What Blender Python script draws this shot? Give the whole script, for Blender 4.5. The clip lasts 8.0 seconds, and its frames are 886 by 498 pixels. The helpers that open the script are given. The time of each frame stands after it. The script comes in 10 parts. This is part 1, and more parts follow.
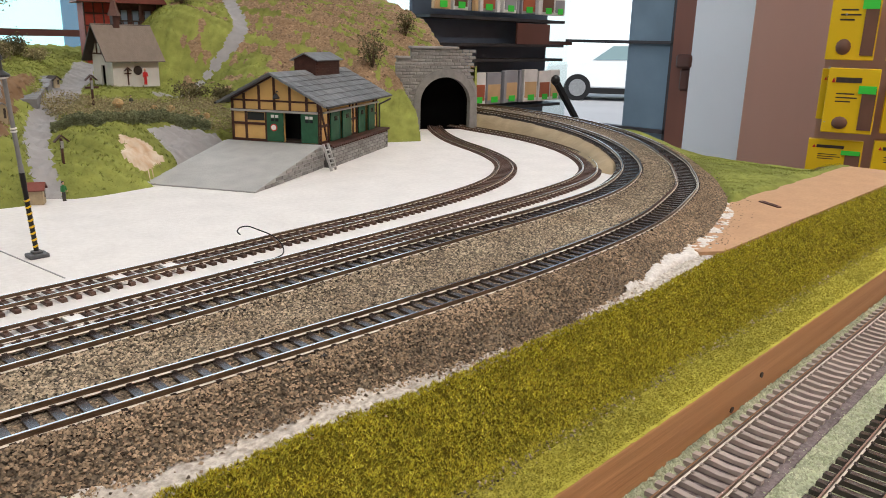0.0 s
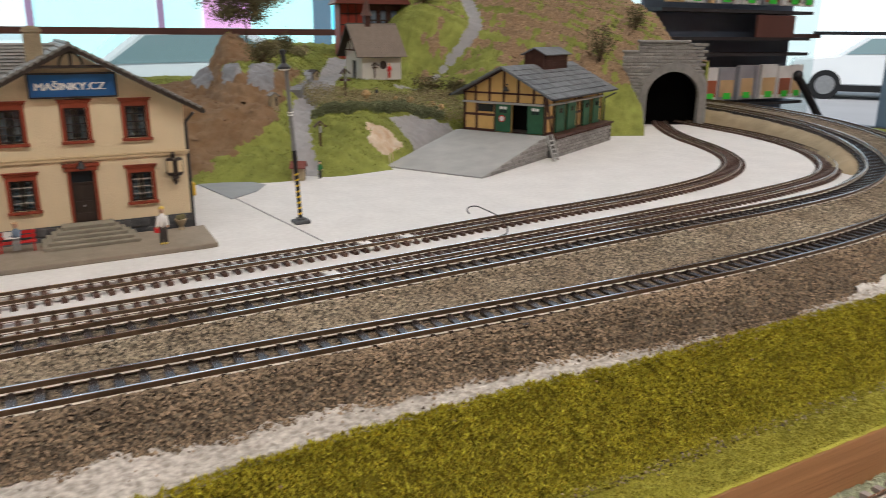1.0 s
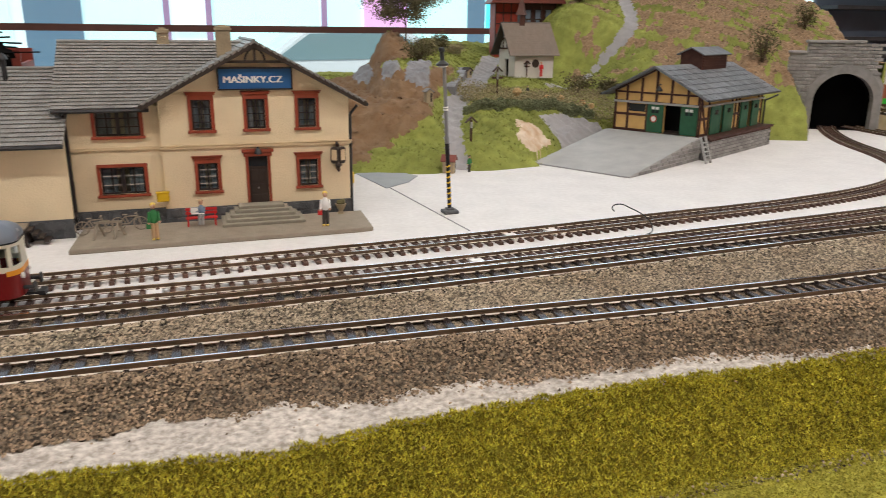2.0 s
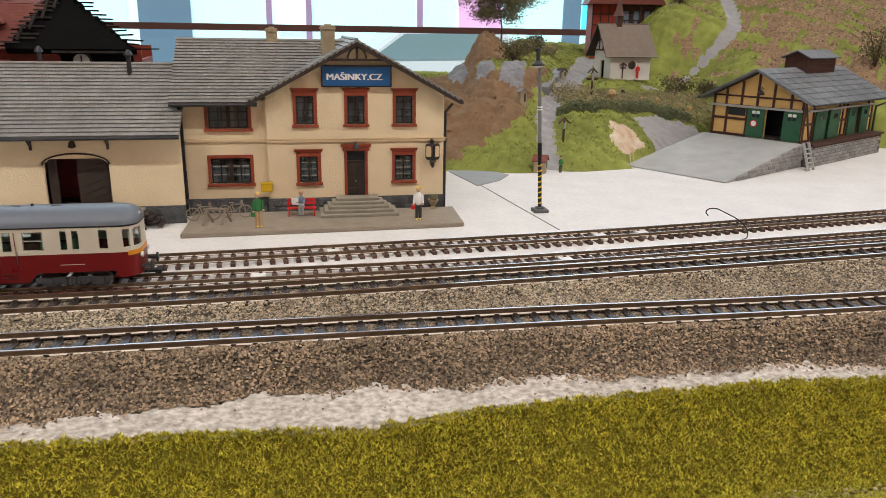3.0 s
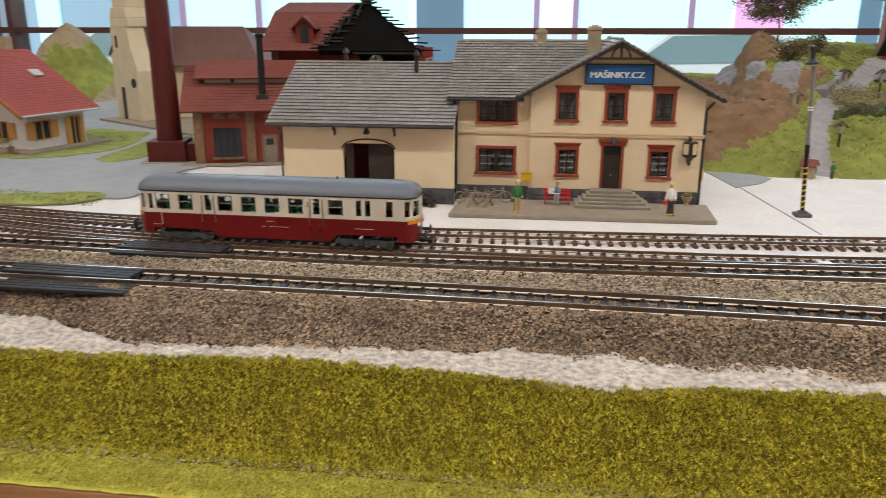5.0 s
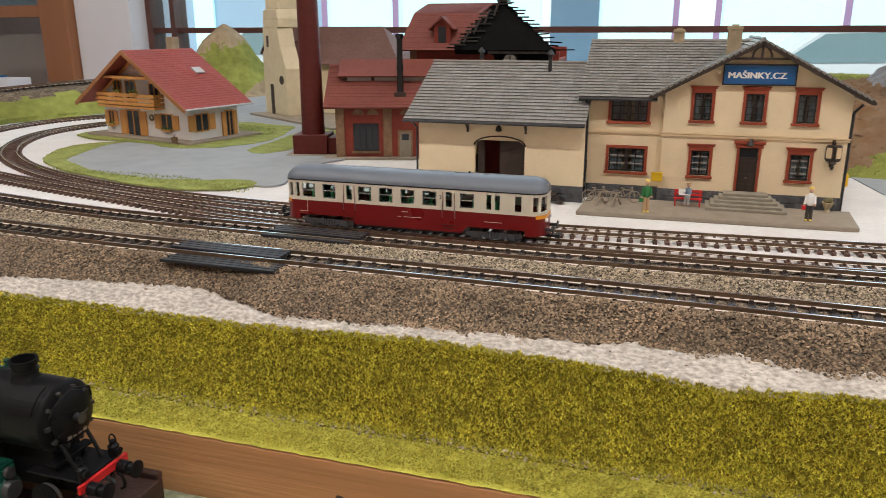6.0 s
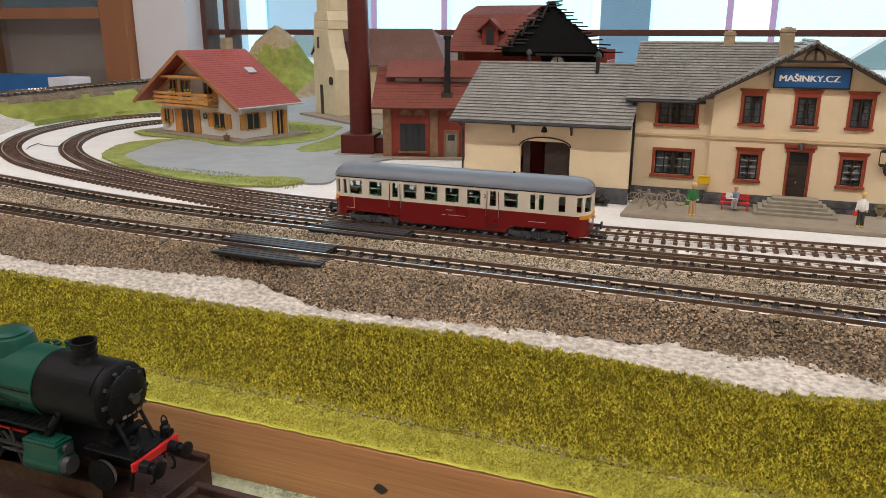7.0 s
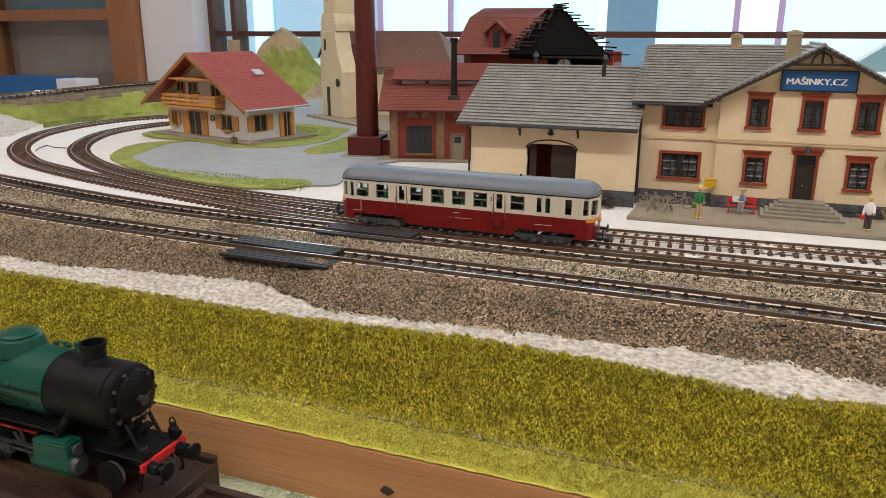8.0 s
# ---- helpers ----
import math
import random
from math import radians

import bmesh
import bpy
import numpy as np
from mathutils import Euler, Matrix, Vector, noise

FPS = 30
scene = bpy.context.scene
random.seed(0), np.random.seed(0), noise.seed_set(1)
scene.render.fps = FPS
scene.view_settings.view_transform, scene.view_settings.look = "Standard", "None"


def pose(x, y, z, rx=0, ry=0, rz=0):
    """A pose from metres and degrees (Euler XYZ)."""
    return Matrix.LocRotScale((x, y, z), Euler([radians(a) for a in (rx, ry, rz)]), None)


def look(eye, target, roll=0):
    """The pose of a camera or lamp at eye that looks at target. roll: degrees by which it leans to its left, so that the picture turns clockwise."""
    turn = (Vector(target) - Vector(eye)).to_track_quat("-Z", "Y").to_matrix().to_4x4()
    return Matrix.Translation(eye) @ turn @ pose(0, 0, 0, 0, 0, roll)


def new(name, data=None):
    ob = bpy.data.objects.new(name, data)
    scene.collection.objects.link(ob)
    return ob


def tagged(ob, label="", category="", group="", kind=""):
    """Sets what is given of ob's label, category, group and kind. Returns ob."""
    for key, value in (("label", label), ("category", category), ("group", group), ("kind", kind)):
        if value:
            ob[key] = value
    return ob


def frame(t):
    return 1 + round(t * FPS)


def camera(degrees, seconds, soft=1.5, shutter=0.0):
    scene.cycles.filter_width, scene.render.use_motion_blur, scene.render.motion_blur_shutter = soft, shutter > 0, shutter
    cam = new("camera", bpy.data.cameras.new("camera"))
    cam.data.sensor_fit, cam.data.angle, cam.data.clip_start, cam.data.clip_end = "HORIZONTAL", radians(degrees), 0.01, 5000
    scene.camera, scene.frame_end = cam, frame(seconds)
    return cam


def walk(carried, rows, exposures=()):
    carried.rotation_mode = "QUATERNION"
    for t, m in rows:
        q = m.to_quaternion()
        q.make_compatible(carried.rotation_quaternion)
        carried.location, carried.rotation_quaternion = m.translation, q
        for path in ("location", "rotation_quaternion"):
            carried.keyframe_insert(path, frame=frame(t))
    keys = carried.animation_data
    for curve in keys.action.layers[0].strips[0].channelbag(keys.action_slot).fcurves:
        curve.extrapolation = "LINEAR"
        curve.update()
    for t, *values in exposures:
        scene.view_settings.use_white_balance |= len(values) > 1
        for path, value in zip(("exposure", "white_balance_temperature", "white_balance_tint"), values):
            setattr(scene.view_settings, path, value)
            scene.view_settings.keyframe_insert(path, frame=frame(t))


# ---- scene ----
cam = camera(61.0, 8.0, soft=0.5, shutter=0.3)
PATH = [
    (0, (-0.062, -0.42, 0.112), (1.327, 0.915, -0.425), 1.3),
    (0.5, (-0.069, -0.425, 0.112), (1.213, 1.013, -0.43), 1.1),
    (1, (-0.081, -0.438, 0.111), (0.864, 1.235, -0.444), 0.5),
    (1.5, (-0.085, -0.444, 0.111), (0.692, 1.312, -0.448), 0.4),
    (2, (-0.089, -0.451, 0.111), (0.516, 1.371, -0.45), 0.6),
    (2.2, (-0.09, -0.454, 0.11), (0.444, 1.39, -0.449), 0.7),
    (3.5, (-0.095, -0.463, 0.111), (0.203, 1.433, -0.454), 0.9),
    (4, (-0.096, -0.472, 0.111), (0.053, 1.442, -0.453), 0.8),
    (4.5, (-0.095, -0.478, 0.11), (-0.098, 1.442, -0.451), 0.7),
    (5, (-0.096, -0.488, 0.109), (-0.359, 1.414, -0.45), 0.1),
    (5.2, (-0.094, -0.491, 0.111), (-0.442, 1.396, -0.454), -0.1),
    (6.3, (-0.095, -0.505, 0.11), (-0.732, 1.307, -0.449), -0.1),
    (6.5, (-0.093, -0.506, 0.11), (-0.757, 1.296, -0.448), -0.1),
    (7, (-0.093, -0.507, 0.109), (-0.785, 1.285, -0.446), 0.1),
    (7.5, (-0.093, -0.508, 0.11), (-0.796, 1.28, -0.445), 0.1),
    (8, (-0.093, -0.508, 0.11), (-0.8, 1.28, -0.442), 0.1),
]
walk(cam, [(t, look(eye, target, roll)) for t, eye, target, roll in PATH], exposures=[(0.0, 0.05), (0.5, 0.06), (1.0, -0.26), (1.5, -0.07), (2.0, 0.0), (5.2, 0.0), (6.3, 0.09), (8.0, 0.09)])

# ---- light ----
world = bpy.data.worlds.new("World")
scene.world = world
world.use_nodes = True
_nt = world.node_tree
_sky = _nt.nodes.new("ShaderNodeTexSky")
_sky.sky_type, _sky.sun_disc = "NISHITA", False
_sky.sun_elevation, _sky.sun_rotation = radians(47), radians(199)
_nt.links.new(_sky.outputs[0], _nt.nodes["Background"].inputs[0])
_nt.nodes["Background"].inputs[1].default_value = 0.12
scene.view_settings.exposure = 0.0


def area_lamp(name, loc, target, sx, sy, watts, colour):
    d = bpy.data.lights.new(name, "AREA")
    d.shape, d.size, d.size_y, d.energy, d.color = "RECTANGLE", sx, sy, watts, colour
    ob = new(name, d)
    ob.matrix_world = look(loc, target)
    return ob


# ceiling tubes of the shop, and daylight in the opening of the shop window
for _x in (-1.25, 0.2, 1.8):
    for _y in (-1.25, -0.15):
        area_lamp("ceiling_lamp", (_x, _y, 1.74), (_x, _y, 0), 1.2, 0.12, 15.8 if _y < -1 else 6.9, (1.0, 0.95, 0.905))
# unseen fill lamp, added to brighten the pilaster on the right
area_lamp("side_fill_lamp", (1.75, 0.55, 1.74), (1.95, 0.55, 0), 1.2, 0.12, 6.0, (1.0, 0.93, 0.88))
area_lamp("window_daylight", (0.3, 1.36, 0.75), (0.2, -0.5, 0.0), 3.6, 1.2, 16.0, (0.74, 0.88, 1.0))

_d = bpy.data.lights.new("sun", "SUN")
_d.energy, _d.angle, _d.color = 3.5, radians(0.5), (1.0, 0.95, 0.88)
new("sun", _d).matrix_world = look((0, 0, 3), (0.35, 1.0, 3 - 1.15))


# ---- builders ----
class Shape:
    """Collects faces for one mesh."""

    def __init__(self):
        self.v, self.f, self.m = [], [], []

    def add(self, verts, faces, mi=0):
        n = len(self.v)
        self.v += [tuple(p) for p in verts]
        self.f += [tuple(n + i for i in q) for q in faces]
        self.m += [mi] * len(faces)
        return self

    def box(self, x0, y0, z0, x1, y1, z1, mi=0, m=None):
        p = [Vector((x, y, z)) for z in (z0, z1) for y in (y0, y1) for x in (x0, x1)]
        if m is not None:
            p = [m @ q for q in p]
        return self.add(p, [(0, 2, 3, 1), (4, 5, 7, 6), (0, 1, 5, 4), (2, 6, 7, 3), (0, 4, 6, 2), (1, 3, 7, 5)], mi)

    def beam(self, a, b, w, h, mi=0):
        """A bar from a to b, w wide and h high."""
        a, b = Vector(a), Vector(b)
        d = b - a
        q = d.to_track_quat("X", "Z").to_matrix().to_4x4()
        return self.box(0, -w / 2, -h / 2, d.length, w / 2, h / 2, mi, Matrix.Translation(a) @ q)

    def tube(self, a, b, r, r2=None, n=10, mi=0, caps=True):
        a, b = Vector(a), Vector(b)
        r2 = r if r2 is None else r2
        q = (b - a).to_track_quat("Z", "Y").to_matrix()
        ring = [q @ Vector((math.cos(i * math.tau / n), math.sin(i * math.tau / n), 0)) for i in range(n)]
        v = [a + k * r for k in ring] + [b + k * r2 for k in ring]
        f = [(i, (i + 1) % n, n + (i + 1) % n, n + i) for i in range(n)]
        if caps:
            f += [tuple(range(n - 1, -1, -1)), tuple(range(n, 2 * n))]
        return self.add(v, f, mi)

    def pipe(self, pts, r, n=6, mi=0):
        for a, b in zip(pts, pts[1:]):
            self.tube(a, b, r, None, n, mi)
        return self

    def lathe(self, prof, c=(0, 0, 0), n=16, mi=0, m=None):
        """Turns (radius, height) pairs round the z axis."""
        c = Vector(c)
        v, f = [], []
        for r, z in prof:
            for i in range(n):
                v.append(Vector((r * math.cos(i * math.tau / n), r * math.sin(i * math.tau / n), z)))
        for k in range(len(prof) - 1):
            for i in range(n):
                j = (i + 1) % n
                f.append((k * n + i, k * n + j, k * n + n + j, k * n + n + i))
        f += [tuple(range(n - 1, -1, -1)), tuple(range((len(prof) - 1) * n, len(prof) * n))]
        v = [(m @ p if m is not None else p) + c for p in v]
        return self.add(v, f, mi)

    def ball(self, c, rx, ry, rz, n=8, k=6, mi=0):
        prof = [(math.sin(math.pi * i / k), -math.cos(math.pi * i / k)) for i in range(k + 1)]
        prof[0], prof[-1] = (0.02, -1), (0.02, 1)
        return self.lathe(prof, c, n, mi, Matrix.Diagonal((rx, ry, rz)))

    def prism(self, pts, a, b, axis="y", mi=0):
        """Extrudes an outline (u, w) along an axis from a to b; u, w are the other two axes in order."""
        def p(u, w, t):
            return {"x": (t, u, w), "y": (u, t, w), "z": (u, w, t)}[axis]
        n = len(pts)
        v = [p(u, w, a) for u, w in pts] + [p(u, w, b) for u, w in pts]
        f = [tuple(range(n)), tuple(range(2 * n - 1, n - 1, -1))] + [(i, n + i, n + (i + 1) % n, (i + 1) % n) for i in range(n)]
        return self.add(v, f, mi)

    def moved(self, m):
        self.v = [tuple(m @ Vector(p)) for p in self.v]
        return self


def mesh_of(name, s, mats, bevel=0.0, smooth=False, weld=False):
    me = bpy.data.meshes.new(name)
    me.from_pydata(s.v, [], s.f)
    for k in (mats if isinstance(mats, (list, tuple)) else [mats]):
        me.materials.append(k)
    me.polygons.foreach_set("material_index", s.m)
    bm = bmesh.new()
    bm.from_mesh(me)
    if weld:
        bmesh.ops.remove_doubles(bm, verts=bm.verts, dist=1e-6)
    bmesh.ops.recalc_face_normals(bm, faces=bm.faces)
    if bevel:
        bmesh.ops.bevel(bm, geom=[e for e in bm.edges if len(e.link_faces) == 2 and e.calc_face_angle(0) > 0.5], offset=bevel,
                        segments=1, affect="EDGES", clamp_overlap=True)
    bm.to_mesh(me)
    bm.free()
    if smooth:
        me.polygons.foreach_set("use_smooth", [True] * len(me.polygons))
        me.set_sharp_from_angle(angle=radians(38))
    me.update()
    return me


def part(name, s, mats, parent=None, label="", bevel=0.0, smooth=False, weld=False, kind=""):
    ob = new(name, mesh_of(name, s, mats, bevel, smooth, weld))
    if parent is not None:
        ob.parent = parent
    return tagged(ob, label, kind=kind)


def thing(name, loc, label, category, rz=0, group="", kind=""):
    ob = new(name)
    ob.empty_display_size = 0.01
    ob.matrix_basis = pose(*loc, 0, 0, rz)
    return tagged(ob, label, category, group, kind)


def fast_mesh(name, co, faces_n, n_per, mats, mi=None):
    """One mesh from arrays: co (n, 3), faces_n faces of n_per corners each, in order of the vertices' index array."""
    verts, idx = co
    me = bpy.data.meshes.new(name)
    me.vertices.add(len(verts))
    me.vertices.foreach_set("co", np.asarray(verts, np.float32).ravel())
    me.loops.add(len(idx))
    me.loops.foreach_set("vertex_index", np.asarray(idx, np.int32).ravel())
    me.polygons.add(faces_n)
    me.polygons.foreach_set("loop_start", np.arange(faces_n, dtype=np.int32) * n_per)
    for k in (mats if isinstance(mats, (list, tuple)) else [mats]):
        me.materials.append(k)
    if mi is not None:
        me.polygons.foreach_set("material_index", np.asarray(mi, np.int32))
    me.update(calc_edges=True)
    me.validate()
    return me


def grid_mesh(name, P, mats, smooth=True):
    """A sheet from an array (rows, columns, 3)."""
    a, b = P.shape[:2]
    i = np.arange(a * b).reshape(a, b)
    q = np.stack([i[:-1, :-1], i[:-1, 1:], i[1:, 1:], i[1:, :-1]], -1).reshape(-1, 4)
    me = fast_mesh(name, (P.reshape(-1, 3), q.ravel()), len(q), 4, mats)
    if smooth:
        me.polygons.foreach_set("use_smooth", [True] * len(me.polygons))
    return me


def wave(x, y, k=1.0, seed=0.0):
    """Cheap smooth noise for arrays, about -1 to 1."""
    return (np.sin(x * 7.1 * k + seed) * np.cos(y * 6.3 * k + 1.7 * seed) + 0.6 * np.sin(x * 13.7 * k + y * 9.1 * k + 2.3 + seed)
            + 0.4 * np.cos(y * 23.3 * k - x * 17.9 * k + seed * 0.7) + 0.25 * np.sin(x * 41 * k + 3 * seed) * np.sin(y * 37 * k)) / 1.8


class Line:
    """A smooth plan curve through points (x, y, z), walked by length."""

    def __init__(self, pts, step=0.002):
        p = np.array(pts, float)
        out = []
        q = np.vstack([2 * p[0] - p[1], p, 2 * p[-1] - p[-2]])
        for i in range(1, len(q) - 2):
            n = max(4, int(np.linalg.norm(q[i + 1] - q[i]) / step))
            t = np.linspace(0, 1, n, endpoint=False)[:, None]
            a, b, c, d = q[i - 1], q[i], q[i + 1], q[i + 2]
            out.append(0.5 * (2 * b + (c - a) * t + (2 * a - 5 * b + 4 * c - d) * t ** 2 + (3 * b - a - 3 * c + d) * t ** 3))
        self.p = np.vstack(out + [p[-1:]])
        k = np.ones(9) / 9
        for _ in range(6):
            for c in range(self.p.shape[1]):
                pad = np.pad(self.p[:, c], 4, mode="reflect", reflect_type="odd")
                self.p[:, c] = np.convolve(pad, k, "valid")
        self.s = np.r_[0, np.cumsum(np.linalg.norm(np.diff(self.p, axis=0), axis=1))]
        self.length = self.s[-1]

    def at(self, s):
        s = np.asarray(s, float)
        P = np.stack([np.interp(s, self.s, self.p[:, c]) for c in range(3)], -1)
        Q = np.stack([np.interp(s + 0.002, self.s, self.p[:, c]) for c in range(3)], -1)
        R = np.stack([np.interp(s - 0.002, self.s, self.p[:, c]) for c in range(3)], -1)
        T = Q - R
        T /= np.linalg.norm(T, axis=-1, keepdims=True)
        N = np.stack([-T[..., 1], T[..., 0], 0 * T[..., 0]], -1)
        N /= np.linalg.norm(N, axis=-1, keepdims=True)
        return P, T, N


# ---- materials ----
def material(name, colour, rough=0.6, metal=0.0, vary=0.12, scale=60.0, bump=0.0, bump_scale=400.0, spec=0.3, colour2=None, mix=0.5, object_vary=0.0,
             coat=0.0, stretch=(1, 1, 1), detail=6.0, island_vary=0.0, sharp=0.25):
    m = bpy.data.materials.new(name)
    m.use_nodes = True
    nt = m.node_tree
    N, L = nt.nodes, nt.links
    b = N["Principled BSDF"]
    b.inputs["Roughness"].default_value, b.inputs["Metallic"].default_value = rough, metal
    b.inputs["Specular IOR Level"].default_value = spec
    b.inputs["Coat Weight"].default_value = coat
    co = N.new("ShaderNodeTexCoord")
    mp = N.new("ShaderNodeMapping")
    mp.inputs["Scale"].default_value = stretch
    geo = N.new("ShaderNodeNewGeometry")
    L.new(geo.outputs["Position"], mp.inputs[0])
    n1 = N.new("ShaderNodeTexNoise")
    n1.inputs["Scale"].default_value, n1.inputs["Detail"].default_value = scale, detail
    L.new(mp.outputs[0], n1.inputs["Vector"])
    ramp = N.new("ShaderNodeMapRange")
    ramp.inputs[1].default_value, ramp.inputs[2].default_value = 0.5 - sharp, 0.5 + sharp
    L.new(n1.outputs[0], ramp.inputs[0])
    c2 = colour2 or tuple(c * (1 - 2 * vary) for c in colour)
    mx = N.new("ShaderNodeMix")
    mx.data_type = "RGBA"
    mx.inputs[6].default_value, mx.inputs[7].default_value = (*colour, 1), (*c2, 1)
    L.new(ramp.outputs[0], mx.inputs[0])
    last = mx.outputs[2]
    # coarse drift
    n2 = N.new("ShaderNodeTexNoise")
    n2.inputs["Scale"].default_value, n2.inputs["Detail"].default_value = scale * 0.13, 3
    L.new(mp.outputs[0], n2.inputs["Vector"])
    hsv = N.new("ShaderNodeHueSaturation")
    r2 = N.new("ShaderNodeMapRange")
    r2.inputs[1].default_value, r2.inputs[2].default_value, r2.inputs[3].default_value, r2.inputs[4].default_value = 0.3, 0.7, 1 - vary, 1 + vary
    L.new(n2.outputs[0], r2.inputs[0])
    value = r2.outputs[0]
    for amount, sock in ((object_vary, "object"), (island_vary, "island")):
        if amount:
            if sock == "object":
                rnd = N.new("ShaderNodeObjectInfo").outputs["Random"]
            else:
                rnd = geo.outputs["Random Per Island"]
            r3 = N.new("ShaderNodeMapRange")
            r3.inputs[3].default_value, r3.inputs[4].default_value = 1 - amount, 1 + amount
            L.new(rnd, r3.inputs[0])
            mu = N.new("ShaderNodeMath")
            mu.operation = "MULTIPLY"
            L.new(value, mu.inputs[0])
            L.new(r3.outputs[0], mu.inputs[1])
            value = mu.outputs[0]
    L.new(value, hsv.inputs["Value"])
    L.new(last, hsv.inputs["Color"])
    L.new(hsv.outputs[0], b.inputs["Base Color"])
    rr = N.new("ShaderNodeMapRange")
    rr.inputs[3].default_value, rr.inputs[4].default_value = max(0.02, rough - 0.1), min(1, rough + 0.1)
    L.new(n1.outputs[0], rr.inputs[0])
    L.new(rr.outputs[0], b.inputs["Roughness"])
    if bump:
        n3 = N.new("ShaderNodeTexNoise")
        n3.inputs["Scale"].default_value, n3.inputs["Detail"].default_value = bump_scale, 4
        L.new(mp.outputs[0], n3.inputs["Vector"])
        bp = N.new("ShaderNodeBump")
        bp.inputs["Strength"].default_value, bp.inputs["Distance"].default_value = bump, 0.001
        L.new(n3.outputs[0], bp.inputs["Height"])
        L.new(bp.outputs[0], b.inputs["Normal"])
    return m


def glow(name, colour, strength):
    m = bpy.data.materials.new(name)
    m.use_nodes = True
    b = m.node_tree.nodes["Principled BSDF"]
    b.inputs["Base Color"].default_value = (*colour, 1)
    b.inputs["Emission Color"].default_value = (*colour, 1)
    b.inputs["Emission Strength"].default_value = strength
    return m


def glass(name, tint=(0.85, 0.9, 0.9), gloss=0.12):
    """Thin glass: mostly clear, with a sharp reflection that grows towards grazing angles."""
    m = bpy.data.materials.new(name)
    m.use_nodes = True
    nt = m.node_tree
    out = nt.nodes["Material Output"]
    clear, shine, mix, lw, pw, fr = (nt.nodes.new(k) for k in ("ShaderNodeBsdfTransparent", "ShaderNodeBsdfGlossy", "ShaderNodeMixShader", "ShaderNodeLayerWeight", "ShaderNodeMath", "ShaderNodeMath"))
    clear.inputs[0].default_value = (*tint, 1)
    shine.inputs["Roughness"].default_value = 0.05
    pw.operation, fr.operation = "POWER", "MULTIPLY_ADD"
    pw.inputs[1].default_value, fr.inputs[1].default_value, fr.inputs[2].default_value = 4.0, 0.7, 0.035
    nt.links.new(lw.outputs["Facing"], pw.inputs[0])
    nt.links.new(pw.outputs[0], fr.inputs[0])
    nt.links.new(fr.outputs[0], mix.inputs[0])
    nt.links.new(clear.outputs[0], mix.inputs[1])
    nt.links.new(shine.outputs[0], mix.inputs[2])
    nt.links.new(mix.outputs[0], out.inputs[0])
    return m


M_board = material("white_board", (0.74, 0.72, 0.70), 0.7, vary=0.05, scale=300, bump=0.4, bump_scale=900, colour2=(0.66, 0.635, 0.61))
# darker specks in the colour stand in for shading between the bumps
M_plaster = material("plaster", (0.66, 0.615, 0.555), 0.9, vary=0.10, scale=650, bump=1.0, bump_scale=620, colour2=(0.33, 0.295, 0.255), sharp=0.16, stretch=(0.6, 1, 1))
M_plaster_white = material("plaster_white", (0.80, 0.78, 0.75), 0.9, vary=0.06, scale=500, bump=0.8, bump_scale=620, colour2=(0.60, 0.57, 0.53), sharp=0.2)
M_ballast = material("ballast_bed", (0.26, 0.205, 0.145), 0.9, vary=0.25, scale=900, bump=1.0, bump_scale=1100, colour2=(0.045, 0.035, 0.027), sharp=0.12)
M_stone = material("ballast_stone", (0.345, 0.283, 0.20), 0.8, vary=0.2, scale=30, island_vary=0.9, colour2=(0.20, 0.148, 0.097))
M_rail = material("rail_steel", (0.86, 0.84, 0.83), 0.16, 1.0, vary=0.10, scale=150)
# pale, barely metallic foot: the glint off the nickel is in its colour
M_rail_foot = material("rail_foot_nickel_glint", (0.80, 0.72, 0.62), 0.35, 0.1, spec=0.6, vary=0.12, scale=220)
M_rail_side = material("rail_rust", (0.20, 0.135, 0.085), 0.42, 0.5, vary=0.2, scale=300)
M_sleeper = material("sleeper_plastic", (0.055, 0.044, 0.040), 0.17, vary=0.2, scale=200, spec=0.9, object_vary=0.25, bump=0.15, bump_scale=2500)
M_sleeper_brown = material("sleeper_brown_plastic", (0.125, 0.07, 0.05), 0.42, vary=0.2, scale=200, object_vary=0.2, bump=0.4, bump_scale=2500)
M_sleeper_grey = material("sleeper_concrete", (0.48, 0.41, 0.37), 0.75, vary=0.12, scale=200, object_vary=0.1, bump=0.4, bump_scale=2500)
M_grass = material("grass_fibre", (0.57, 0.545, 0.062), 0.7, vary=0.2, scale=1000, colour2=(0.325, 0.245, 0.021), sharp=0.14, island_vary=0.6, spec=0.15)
# mat darker than its fibres: shade in the gaps is in its colour
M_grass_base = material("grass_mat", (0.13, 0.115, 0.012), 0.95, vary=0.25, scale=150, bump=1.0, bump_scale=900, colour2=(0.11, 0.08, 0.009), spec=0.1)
M_grass_yellow = material("grass_yellow", (0.50, 0.47, 0.085), 0.9, vary=0.15, scale=200, bump=1.0, bump_scale=1200, colour2=(0.36, 0.32, 0.045), island_vary=0.3, spec=0.15)
M_grass_light = material("grass_light", (0.275, 0.305, 0.075), 0.9, vary=0.25, scale=90, bump=0.8, bump_scale=900, colour2=(0.165, 0.180, 0.046), sharp=0.26, island_vary=0.4, spec=0.1)
M_grass_grey = material("grass_grey_green", (0.60, 0.62, 0.46), 0.9, vary=0.15, scale=250, bump=1.0, bump_scale=1500, colour2=(0.36, 0.40, 0.24), island_vary=0.3, spec=0.1)
M_wood = material("pine_fascia", (0.57, 0.295, 0.130), 0.5, vary=0.14, scale=130, bump=0.35, bump_scale=420, colour2=(0.42, 0.215, 0.095), stretch=(0.05, 1, 1.6))
